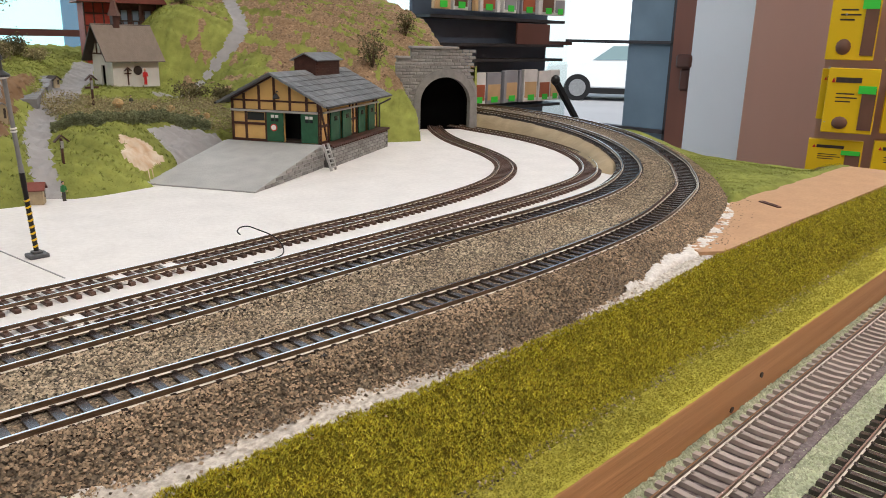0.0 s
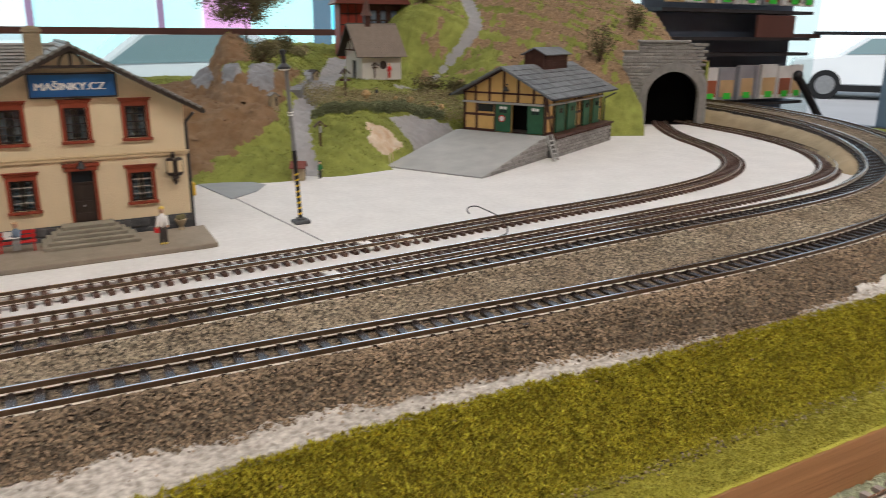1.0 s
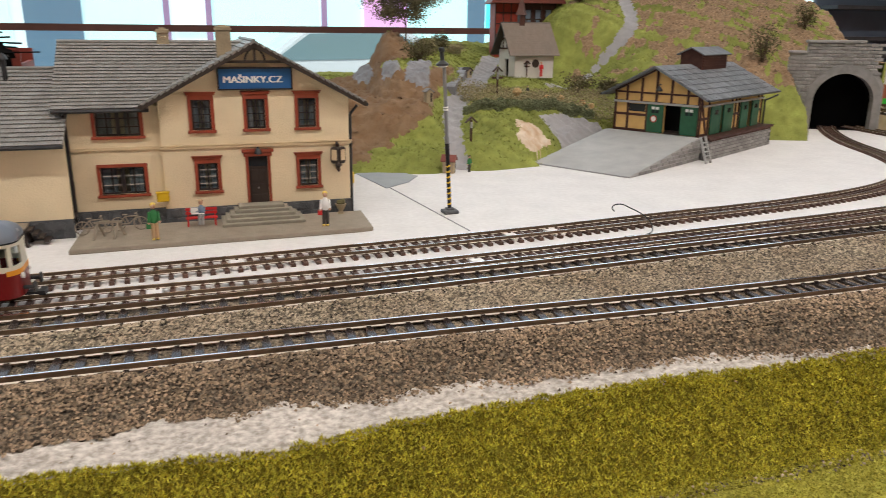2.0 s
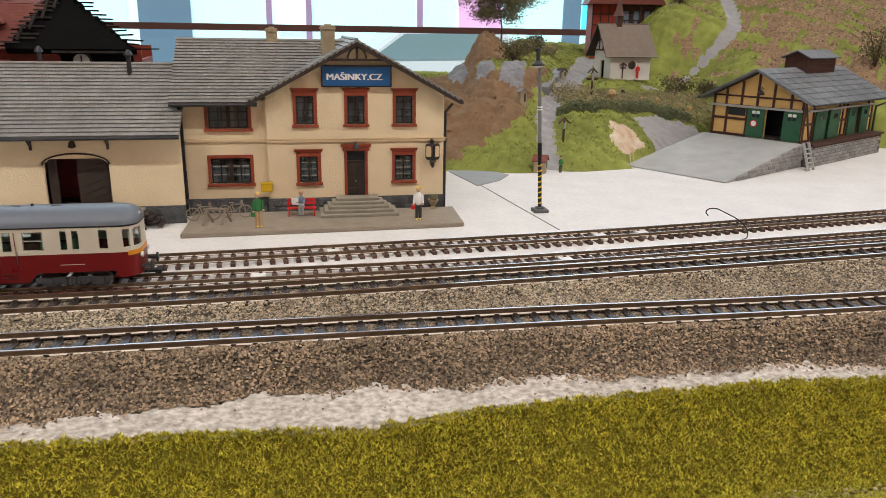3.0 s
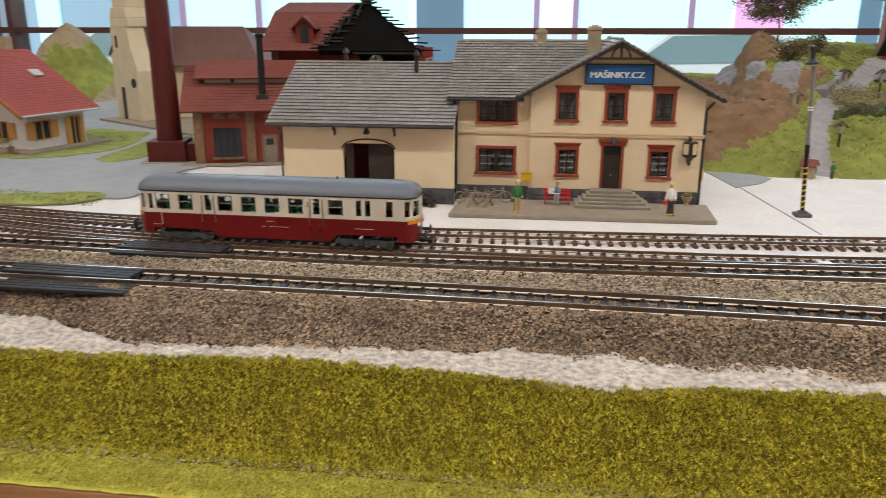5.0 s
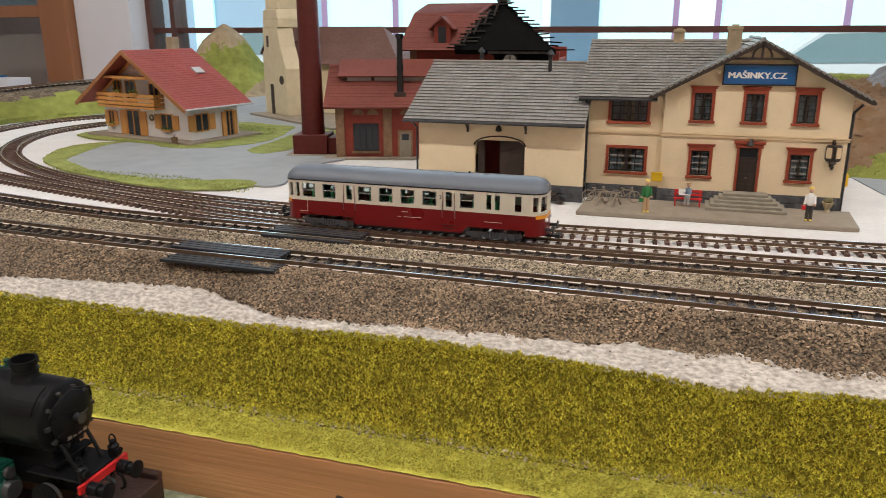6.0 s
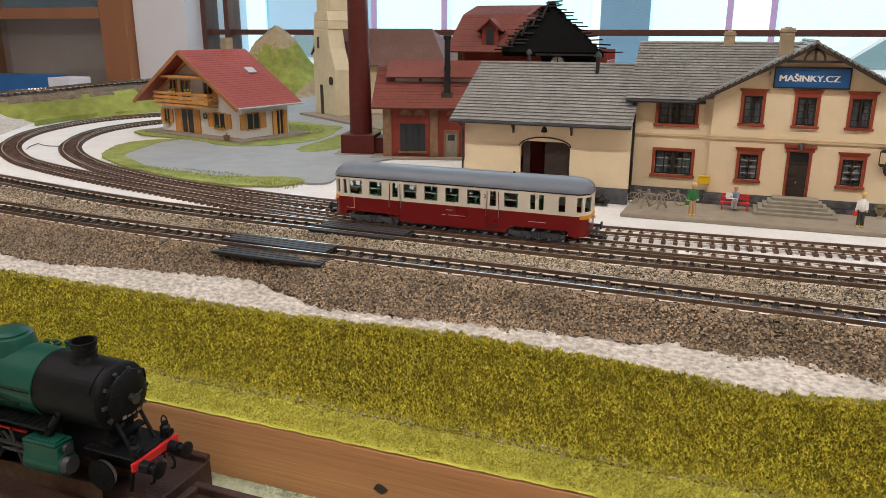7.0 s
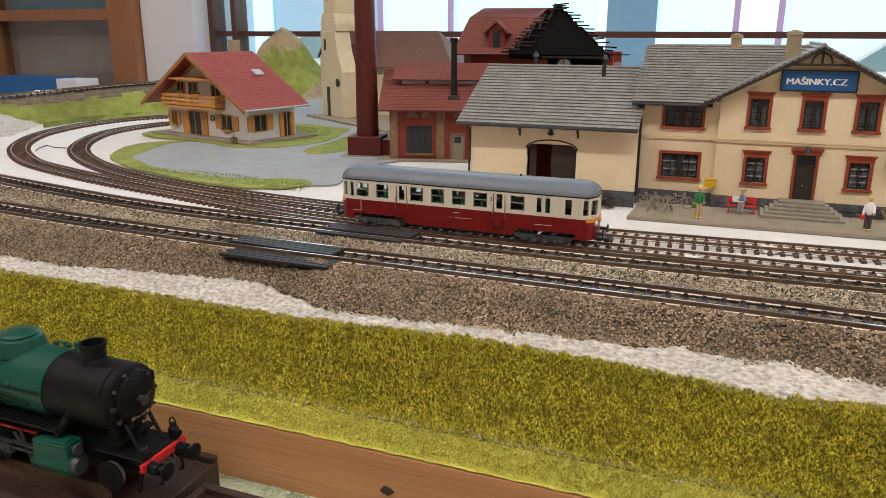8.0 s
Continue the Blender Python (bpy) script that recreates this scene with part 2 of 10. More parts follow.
M_hardboard = material("hardboard", (0.50, 0.30, 0.17), 0.7, vary=0.06, scale=400, bump=0.15, bump_scale=1500)
M_asphalt = material("grey_road_paint", (0.33, 0.35, 0.36), 0.7, vary=0.06, scale=60, bump=0.2, bump_scale=1200)
M_purple = material("roadbed_grey_purple", (0.31, 0.26, 0.26), 0.9, vary=0.2, scale=500, bump=1.0, bump_scale=1200, colour2=(0.13, 0.10, 0.10))
M_cream = material("cream_render", (0.83, 0.69, 0.455), 0.65, vary=0.05, scale=60, bump=0.3, bump_scale=1100)
M_cream2 = material("cream_trim", (0.72, 0.56, 0.34), 0.55, vary=0.05, scale=80)
M_red_trim = material("terracotta_trim", (0.31, 0.062, 0.030), 0.5, vary=0.1, scale=150)
M_slate = material("grey_roof_tile", (0.27, 0.25, 0.225), 0.6, vary=0.12, scale=120, object_vary=0.12, colour2=(0.19, 0.175, 0.155))
M_dark = material("dark_brown_wood", (0.055, 0.04, 0.032), 0.5, vary=0.15, scale=150)
M_plinth = material("grey_stone_plinth", (0.12, 0.125, 0.13), 0.7, vary=0.2, scale=200, bump=0.8, bump_scale=600)
M_pane = material("dark_pane", (0.03, 0.035, 0.04), 0.12, vary=0.1, scale=80)
M_winframe = material("black_window_frame", (0.03, 0.022, 0.02), 0.4, vary=0.1, scale=100)
M_blue = material("sign_blue", (0.02, 0.11, 0.30), 0.4, vary=0.03, scale=60)
M_white = material("white_paint", (0.8, 0.79, 0.76), 0.5, vary=0.03, scale=60)
M_black = material("black_plastic", (0.015, 0.015, 0.016), 0.4, vary=0.15, scale=150)
M_chimney = material("beige_chimney", (0.42, 0.34, 0.22), 0.7, vary=0.12, scale=200, bump=0.5, bump_scale=900)
M_stair = material("stone_step", (0.30, 0.27, 0.21), 0.75, vary=0.1, scale=200, bump=0.4, bump_scale=900)
M_platform = material("platform_grey_brown", (0.31, 0.26, 0.20), 0.75, vary=0.1, scale=150, bump=0.5, bump_scale=900)
M_yellow = material("yellow_plastic", (0.72, 0.46, 0.02), 0.4, vary=0.05, scale=100)
M_green_door = material("green_door", (0.03, 0.115, 0.06), 0.5, vary=0.12, scale=200)
M_yellow_infill = material("yellow_infill", (0.68, 0.44, 0.16), 0.7, vary=0.06, scale=150, bump=0.5, bump_scale=800)
M_timber = material("timber_dark_red", (0.085, 0.035, 0.025), 0.55, vary=0.2, scale=250)
M_concrete = material("concrete_ramp", (0.42, 0.42, 0.40), 0.75, vary=0.08, scale=70, bump=0.5, bump_scale=700, colour2=(0.34, 0.34, 0.33))
M_stonewall = material("grey_stone_wall", (0.31, 0.30, 0.285), 0.75, vary=0.12, scale=200, object_vary=0.18, bump=0.4, bump_scale=900)
M_felt = material("slate_felt", (0.17, 0.18, 0.19), 0.55, vary=0.15, scale=150, object_vary=0.2)
M_rock = material("rock_earth", (0.22, 0.145, 0.085), 0.9, vary=0.2, scale=60, bump=1.0, bump_scale=250, colour2=(0.17, 0.095, 0.045))
M_leaflitter = material("leaf_litter", (0.34, 0.235, 0.145), 0.9, vary=0.15, scale=400, island_vary=0.45, colour2=(0.17, 0.10, 0.05))
M_path = material("grey_path", (0.34, 0.33, 0.33), 0.85, vary=0.08, scale=120, bump=0.5, bump_scale=900)
M_bush = material("bush_foliage", (0.18, 0.16, 0.08), 0.9, vary=0.2, scale=200, island_vary=0.3, spec=0.1)
M_twig = material("brown_twig", (0.11, 0.07, 0.04), 0.85, vary=0.2, scale=200)
M_hedge = material("hedge_foam", (0.27, 0.30, 0.17), 0.95, vary=0.2, scale=300, bump=1.0, bump_scale=700, island_vary=0.3, spec=0.1)
M_brick_red = material("red_brickwork", (0.22, 0.037, 0.022), 0.6, vary=0.12, scale=250, bump=0.3, bump_scale=1200)
M_stack = material("stack_red", (0.10, 0.016, 0.012), 0.45, vary=0.12, scale=250, bump=0.3, bump_scale=1500)
M_roof_red = material("roof_red_brown", (0.200, 0.058, 0.043), 0.55, vary=0.08, scale=250, bump=0.3, bump_scale=1500)
M_roof_chalet = material("roof_bright_red", (0.33, 0.07, 0.058), 0.5, vary=0.06, scale=250, bump=0.25, bump_scale=1500)
M_barge = material("barge_brown", (0.36, 0.15, 0.055), 0.5, vary=0.12, scale=150)
M_pine = material("varnished_pine", (0.58, 0.28, 0.075), 0.5, vary=0.12, scale=150, stretch=(1, 1, 0.2))
M_whitewall = material("white_render", (0.70, 0.68, 0.64), 0.75, vary=0.05, scale=120, bump=0.4, bump_scale=700)
M_church = material("cream_church_wall", (0.66, 0.57, 0.38), 0.7, vary=0.05, scale=120, bump=0.3, bump_scale=700)
M_roof_brown = material("brown_roof", (0.150, 0.078, 0.062), 0.6, vary=0.1, scale=250, bump=0.3, bump_scale=1200)
M_pilaster = material("weathered_pilaster", (0.25, 0.15, 0.085), 0.7, vary=0.2, scale=250, bump=0.5, bump_scale=900)
M_charbeam = material("scorched_batten", (0.045, 0.040, 0.036), 0.7, vary=0.35, scale=250, spec=0.2)
M_charred = material("charred_timber", (0.005, 0.005, 0.005), 0.8, vary=0.2, scale=250, spec=0.08)
# near-black colour puts the tunnel's darkness in; the chapel door shares it
M_painted_dark = material("painted_dark", (0.004, 0.004, 0.004), 0.95, vary=0.1, scale=100, spec=0.02)
M_tr_red = material("railcar_red", (0.165, 0.010, 0.010), 0.3, vary=0.03, scale=60, coat=0.2)
M_tr_cream = material("railcar_cream", (0.66, 0.61, 0.49), 0.35, vary=0.03, scale=60)
M_tr_roof = material("railcar_grey_roof", (0.15, 0.17, 0.20), 0.32, vary=0.06, scale=80)
M_tr_orange = material("railcar_orange", (0.75, 0.30, 0.02), 0.4, vary=0.03, scale=60)
M_seat = material("green_seat", (0.05, 0.30, 0.10), 0.5, vary=0.1, scale=60)
M_metal = material("bare_metal", (0.45, 0.45, 0.45), 0.35, 0.9, vary=0.1, scale=150)
M_darkmetal = material("dark_metal", (0.06, 0.06, 0.062), 0.45, 0.4, vary=0.2, scale=200)
M_lamp_grey = material("grey_mast", (0.22, 0.22, 0.22), 0.5, vary=0.1, scale=150)
M_locogreen = material("loco_green", (0.006, 0.062, 0.042), 0.32, vary=0.05, scale=100)
M_locoblack = material("loco_black", (0.008, 0.008, 0.009), 0.4, vary=0.15, scale=150, spec=0.14)
M_locored = material("loco_red", (0.55, 0.02, 0.02), 0.4, vary=0.05, scale=100)
M_crossing = material("crossing_board", (0.028, 0.026, 0.03), 0.45, vary=0.2, scale=120, object_vary=0.3, stretch=(0.3, 1, 1))
M_skin = material("figure_skin", (0.60, 0.36, 0.24), 0.5, vary=0.03, scale=60)
M_shop_wood = material("shop_brown_wood", (0.12, 0.052, 0.04), 0.45, vary=0.1, scale=10, stretch=(1, 1, 0.1))
M_shop_wall = material("shop_wall_paint", (0.84, 0.86, 0.90), 0.8, vary=0.03, scale=4)
M_cabinet = material("cabinet_laminate", (0.50, 0.30, 0.24), 0.45, vary=0.04, scale=8, stretch=(1, 1, 0.15))
M_ceiling = material("ceiling_paint", (0.55, 0.54, 0.52), 0.9, vary=0.02, scale=3)
M_floor = material("shop_floor", (0.30, 0.27, 0.24), 0.5, vary=0.08, scale=6)
M_glass = glass("clear_glass")

M_skylight = material("skylight_grey", (0.45, 0.47, 0.48), 0.3, vary=0.05, scale=60)
M_knoll = material("tan_plaster", (0.40, 0.31, 0.195), 0.9, vary=0.15, scale=60, bump=0.8, bump_scale=300)

M_darkframe = material("dark_frame", (0.06, 0.05, 0.055), 0.45, vary=0.1, scale=20)
M_blueglass = material("frosted_blue_pane", (0.22, 0.30, 0.38), 0.35, vary=0.15, scale=6)
M_cupwood = material("cupboard_wood", (0.38, 0.17, 0.08), 0.45, vary=0.1, scale=12, stretch=(1, 1, 0.1))
M_rackback = material("rack_back_dark", (0.12, 0.16, 0.22), 0.5, vary=0.2, scale=8)
M_street = material("street_asphalt", (0.45, 0.45, 0.46), 0.8, vary=0.06, scale=0.6)
# daylight on the front opposite is put into these materials as emission
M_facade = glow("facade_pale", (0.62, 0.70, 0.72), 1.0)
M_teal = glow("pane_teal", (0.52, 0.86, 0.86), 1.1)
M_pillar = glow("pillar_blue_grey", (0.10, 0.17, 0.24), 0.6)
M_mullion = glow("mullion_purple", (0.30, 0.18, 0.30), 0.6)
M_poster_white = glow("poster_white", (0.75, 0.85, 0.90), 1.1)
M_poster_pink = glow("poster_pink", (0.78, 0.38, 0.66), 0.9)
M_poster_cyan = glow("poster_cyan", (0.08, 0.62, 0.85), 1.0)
M_carwhite = material("car_white", (0.82, 0.85, 0.86), 0.2, vary=0.02, scale=1, coat=0.4)
M_carglass = material("car_glass", (0.25, 0.36, 0.38), 0.08, vary=0.05, scale=1)

M_stone_brown = material("ballast_stone_brown", (0.325, 0.232, 0.15), 0.8, vary=0.2, scale=30, island_vary=0.8, colour2=(0.15, 0.108, 0.07))


# ---- lie of the tracks ----
LINE_A = Line([(-1.15, -0.06, 0.005), (-0.85, -0.137, 0.005), (-0.66, -0.172, 0.005), (-0.515, -0.1925, 0.005), (-0.37, -0.2035, 0.005), (-0.2, -0.2060, 0.005), (-0.1, -0.2076, 0.005), (0.0, -0.2100, 0.005), (0.06, -0.2125, 0.005), (0.12, -0.2145, 0.005), (0.19, -0.2145, 0.005), (0.2525, -0.2112, 0.005),
               (0.302, -0.2065, 0.005), (0.3625, -0.1963, 0.005), (0.4225, -0.1792, 0.0055), (0.478, -0.1596, 0.006), (0.532, -0.128, 0.0065), (0.5812, -0.0947, 0.007), (0.671, -0.0105, 0.009), (0.731, 0.082, 0.012), (0.772, 0.184, 0.014), (0.788, 0.30, 0.016), (0.78, 0.45, 0.016), (0.745, 0.6, 0.016)])
LINE_B = Line([(-1.15, 0.01, 0.005), (-0.85, -0.068, 0.005), (-0.66, -0.112, 0.005), (-0.52, -0.142, 0.005), (-0.396, -0.160, 0.005), (-0.2, -0.1660, 0.005), (-0.1, -0.1650, 0.005), (0.045, -0.1590, 0.005), (0.22, -0.148, 0.005),
               (0.326, -0.142, 0.005), (0.4225, -0.1285, 0.006), (0.521, -0.0855, 0.007), (0.607, -0.0095, 0.010), (0.666, 0.0765, 0.013), (0.705, 0.175, 0.015), (0.725, 0.30, 0.017), (0.715, 0.45, 0.017), (0.68, 0.6, 0.017)])
LINE_C = Line([(-0.739, 0.379, 0.0), (-0.799, 0.324, 0.0), (-0.833, 0.262, 0.0), (-0.841, 0.204, 0.0), (-0.831, 0.149, 0.0), (-0.809, 0.095, 0.0), (-0.767, 0.039, 0.0), (-0.716, -0.004, 0.0), (-0.657, -0.039, 0.0), (-0.594, -0.061, 0.0), (-0.54, -0.076, 0.0), (-0.46, -0.094, 0.0), (-0.32, -0.122, 0.0), (-0.118, -0.126, 0.0), (0.02, -0.123, 0.0),
               (0.19, -0.109, 0.0), (0.30, -0.099, 0.0), (0.4, -0.086, 0.0), (0.48, -0.066, 0.0), (0.545, -0.025, 0.0), (0.605, 0.045, 0.0), (0.645, 0.13, 0.0), (0.665, 0.22, 0.0), (0.69, 0.36, 0.0)])
LINE_D = Line([(-0.688, 0.339, 0.0), (-0.733, 0.284, 0.0), (-0.757, 0.232, 0.0), (-0.763, 0.182, 0.0), (-0.753, 0.131, 0.0), (-0.716, 0.068, 0.0), (-0.666, 0.018, 0.0), (-0.599, -0.025, 0.0), (-0.53, -0.055, 0.0), (-0.43, -0.080, 0.0), (-0.30, -0.093, 0.0), (-0.18, -0.096, 0.0), (-0.02, -0.088, 0.0),
               (0.09, -0.080, 0.0), (0.17, -0.071, 0.0), (0.30, -0.056, 0.0), (0.40, -0.030, 0.0), (0.475, 0.018, 0.0), (0.52, 0.08, 0.0), (0.553, 0.15, 0.0), (0.59, 0.21, 0.0), (0.65, 0.285, 0.0), (0.73, 0.35, 0.0)])
LINE_F = Line([(-0.16, -0.3165, -0.0545), (0.3, -0.3165, -0.0545), (1.2, -0.3165, -0.0545)])
LINE_G = Line([(-0.9, -0.3605, -0.0545), (0.2, -0.3605, -0.0545), (1.2, -0.3605, -0.0545)])
GAUGE_H, GAUGE_L, GAUGE_T = 0.0146, 0.0165, 0.012


def rail_shape(line, off, w, h, z0, s0, s1, step=0.006):
    """A rail with foot, web and head, swept along a line at an offset."""
    s = np.arange(s0, s1, step)
    P, T, Nn = line.at(s)
    prof = [(-1.25, 0), (1.25, 0), (1.2, 0.14), (0.3, 0.26), (0.3, 0.62), (0.5, 0.70), (0.5, 0.96), (0.43, 1.0), (-0.43, 1.0), (-0.5, 0.96), (-0.5, 0.70), (-0.3, 0.62), (-0.3, 0.26), (-1.2, 0.14)]
    k = len(prof)
    V = np.concatenate([P + Nn * (off + a * w) + np.array([0, 0, z0 + b * h]) for a, b in prof]).reshape(k, len(s), 3).transpose(1, 0, 2)
    sh = Shape()
    n = len(s)
    f, mi = [], []
    for i in range(n - 1):
        for j in range(k):
            j2 = (j + 1) % k
            f.append((i * k + j, i * k + j2, (i + 1) * k + j2, (i + 1) * k + j))
            mi.append(1 if 6 <= j <= 8 else (2 if j in (2, 12) else 0))
    f += [tuple(range(k)), tuple(range((n - 1) * k + k - 1, (n - 1) * k - 1, -1))]
    mi += [1, 1]
    sh.v, sh.f, sh.m = [tuple(v) for v in V.reshape(-1, 3)], f, mi
    return sh


def sleeper_mesh(length, width, height, gauge, mat, concrete=False):
    s = Shape()
    if concrete:
        s.prism([(-length / 2, 0), (length / 2, 0), (length / 2, height * 0.9), (gauge / 2 + 0.002, height), (gauge / 2 - 0.003, height), (0, height * 0.8), (-gauge / 2 + 0.003, height), (-gauge / 2 - 0.002, height), (-length / 2, height * 0.9)],
                -width / 2, width / 2, "x").moved(Matrix.Identity(4))
    else:
        s.prism([(-length / 2, 0), (length / 2, 0), (length / 2, height * 0.85), (length / 2 - 0.0004, height), (-length / 2 + 0.0004, height), (-length / 2, height * 0.85)], -width / 2, width / 2, "x")
    for q in (-1, 1):
        for o in (-1, 1):
            y = q * (gauge / 2 + 0.0004) + o * 0.0013
            s.box(-width * 0.3, y - 0.0006, height, width * 0.3, y + 0.0006, height + 0.0007)
    return mesh_of("sleeper", s, mat)


def track(label, line, gauge, s0, s1, pitch, size, mats, rail_h, group="railway tracks", name="railway_track"):
    P, T, Nn = line.at(np.array([s0]))
    th = thing(name, tuple(P[0]), label, "railway track", group=group)
    inv = Matrix.Translation(-Vector(P[0]))
    w = 0.00085 if gauge > 0.014 else 0.00065
    for q in (-1, 1):
        part("rail", rail_shape(line, q * (gauge / 2 + w / 2), w, rail_h, size[2], s0, s1).moved(inv), [M_rail_side, M_rail, M_rail_foot], th, smooth=False)
    me = sleeper_mesh(size[0], size[1], size[2], gauge, mats[0], len(mats) > 1)
    rng = random.Random(len(label))
    for s in np.arange(s0 + pitch / 2, s1, pitch):
        P1, T1, N1 = line.at(np.array([s]))
        ob = new("sleeper", me)
        a = math.degrees(math.atan2(T1[0][1], T1[0][0]))
        ob.parent = th
        ob.matrix_basis = inv @ pose(*P1[0], 0, 0, a + rng.uniform(-0.6, 0.6))
    return th


def along(line, x):
    """The length along a line at which it passes x, in its forward half."""
    i = np.argmin(np.abs(line.p[:, 0] - x))
    return line.s[i]


track("brown plastic sleeper track with steel rails on grey ballast", LINE_A, GAUGE_H, along(LINE_A, -1.0), LINE_A.length - 0.02, 0.0073, (0.0262, 0.0029, 0.0020), [M_sleeper], 0.0026)
track("dark sleeper track with worn steel rails in grey ballast", LINE_B, GAUGE_H, along(LINE_B, -1.0), LINE_B.length - 0.02, 0.0073, (0.0262, 0.0029, 0.0020), [M_sleeper], 0.0026)
track("narrow brown sleeper track laid on the white board", LINE_C, GAUGE_T, 0.02, LINE_C.length - 0.01, 0.0062, (0.0205, 0.0024, 0.0017), [M_sleeper_brown], 0.0021)
track("narrow dark track laid along the station platform", LINE_D, GAUGE_T, 0.02, LINE_D.length - 0.01, 0.0062, (0.0205, 0.0024, 0.0017), [M_sleeper_brown], 0.0021)
track("grey concrete sleeper track on the lower shelf", LINE_F, GAUGE_L, 0.005, LINE_F.length - 0.02, 0.0078, (0.029, 0.0030, 0.0022), [M_sleeper_grey, True], 0.0026)
track("dark sleeper track along the edge of the lower shelf", LINE_G, GAUGE_L, 0.02, LINE_G.length - 0.02, 0.0078, (0.029, 0.0030, 0.0022), [M_sleeper], 0.0026)


# ---- base boards ----
def slab(name, pts, z0, z1, mat, label, category, kind="structure"):
    s = Shape().prism(pts, z0, z1, "z")
    ob = part(name, s, mat)
    return tagged(ob, label, category, kind=kind)


_curve = [(float(p[0]), float(p[1])) for p in LINE_A.p[::12] if p[0] > 0.14 and p[1] < 0.5]
slab("ground", [(-1.3, -0.205), (0.13, -0.205)] + _curve + [(0.70, 0.95), (-1.3, 0.95)], -0.012, 0.0, M_board, "white plaster-coated baseboard of the model layout", "baseboard")
slab("shelf_ground", [(-1.3, -0.9), (1.6, -0.9), (1.6, -0.2985), (-1.3, -0.2985)], -0.075, -0.0565, M_grass_grey, "lower shelf covered in pale grey-green scatter", "shelf")


# embankment: plaster lip, then the slope down to the fascia
def bank_height(x, y):
    """Height of the front bank at plan positions (arrays)."""
    z = np.interp(-y, [0.222, 0.235, 0.247, 0.258, 0.267, 0.274, 0.2985], [0.0, -0.0035, -0.0085, -0.0180, -0.0258, -0.0290, -0.0306])
    # east of the curve the bank starts at the sheet's edge
    z2 = np.interp(-y, [0.222, 0.2465, 0.256, 0.266, 0.274, 0.2985], [-0.0030, -0.0032, -0.0105, -0.0220, -0.0290, -0.0306])
    w = np.clip((np.asarray(x) - 0.28) / 0.07, 0, 1)
    return z * (1 - w) + z2 * w


def plaster_edge(x):
    """Where the ballast ends and where the grass begins, across the bank."""
    n = wave(x, 0 * x + 3, 40.0, 2.0) * 0.0010 + wave(x, 0 * x + 5, 90.0, 4.0) * 0.0012 + wave(x, 0 * x + 1, 210.0, 3.0) * 0.0009
    n2 = wave(x, 0 * x + 9, 29.0, 6.0) * 0.0006 + wave(x, 0 * x + 7, 120.0, 5.0) * 0.0005
    e = np.interp(x, [-0.60, -0.42, -0.298, -0.254, -0.203, -0.165, -0.117, -0.104, -0.088, -0.068, -0.035, -0.025, 0.027, 0.079, 0.110, 0.15, 0.20, 0.245, 0.276, 0.306], [-0.233, -0.238, -0.2300, -0.2410, -0.2395, -0.2375, -0.2353, -0.2310, -0.2347, -0.2325, -0.2365, -0.2342, -0.2362, -0.2368, -0.2405, -0.2440, -0.2440, -0.2430, -0.2392, -0.2362])
    g = np.interp(x, [-0.60, -0.42, -0.260, -0.185, -0.130, -0.073, -0.035, 0.0, 0.030, 0.070, 0.104, 0.20], [-0.247, -0.247, -0.2475, -0.2440, -0.2455, -0.2490, -0.2458, -0.2447, -0.2448, -0.2443, -0.2464, -0.2464])
    return e + n - 0.0008, g + n2 + 0.0008


_xs, _ys = np.arange(-1.3, 0.79, 0.0013), np.linspace(-0.222, -0.2560, 44)
_X, _Y = np.meshgrid(_xs, _ys, indexing="ij")
_E1, _E2 = plaster_edge(_X)
_Z = bank_height(_X, _Y) + 0.0007 * wave(_X, _Y, 6) + 0.0003 * wave(_X, _Y, 23, 2.0) + 0.00040 * wave(_X, _Y, 110, 0.7) + 0.00042 * wave(_X * 0.6, _Y, 230, 3.1) - 0.0006 - 0.0025 * np.clip((_Y - _E1 - 0.0012) / 0.006, 0, 1) - 0.004 * np.clip((_E2 - _Y) / 0.004, 0, 1)
tagged(new("embankment", grid_mesh("embankment", np.stack([_X, _Y, _Z], -1), M_plaster)), "rough white plaster bank below the ballast", "embankment", kind="structure")


# fascia board
s = Shape().box(-1.3, -0.2985, -0.0575, 0.79, -0.2905, -0.0312)
fascia = tagged(part("fascia", s, M_wood, bevel=0.0008), "reddish-brown pine fascia board along the layout's front", "fascia board", kind="structure")

# ---- ballast ----
_sa = np.arange(along(LINE_A, -1.0), LINE_A.length - 0.03, 0.004)
_PA, _TA, _NA = LINE_A.at(_sa)
_sb = np.interp(np.linspace(0, 1, len(_sa)), [0, 1], [along(LINE_B, -1.0), LINE_B.length - 0.03])
_PB, _TB, _NB = LINE_B.at(_sb)


def smooth(t):
    t = np.clip(t, 0, 1)
    return t * t * (3 - 2 * t)


def bed_edges():
    inner = _PB + _NB * 0.0150
    # the outer edge keeps the shoulder, and meets the plaster along the straight
    outer = _PA - _NA * 0.030
    e, _ = plaster_edge(_PA[:, 0])
    straight = _PA[:, 0] < 0.30
    near = np.where(straight, e + 0.002 - 0.0028 * smooth((_PA[:, 0] + 0.15) / 0.1), outer[:, 1])
    w = smooth((_PA[:, 0] - 0.20) / 0.10)
    outer[:, 1] = near * (1 - w) + outer[:, 1] * w
    outer[:, 0] = _PA[:, 0] * (1 - w) + outer[:, 0] * w
    return inner, outer


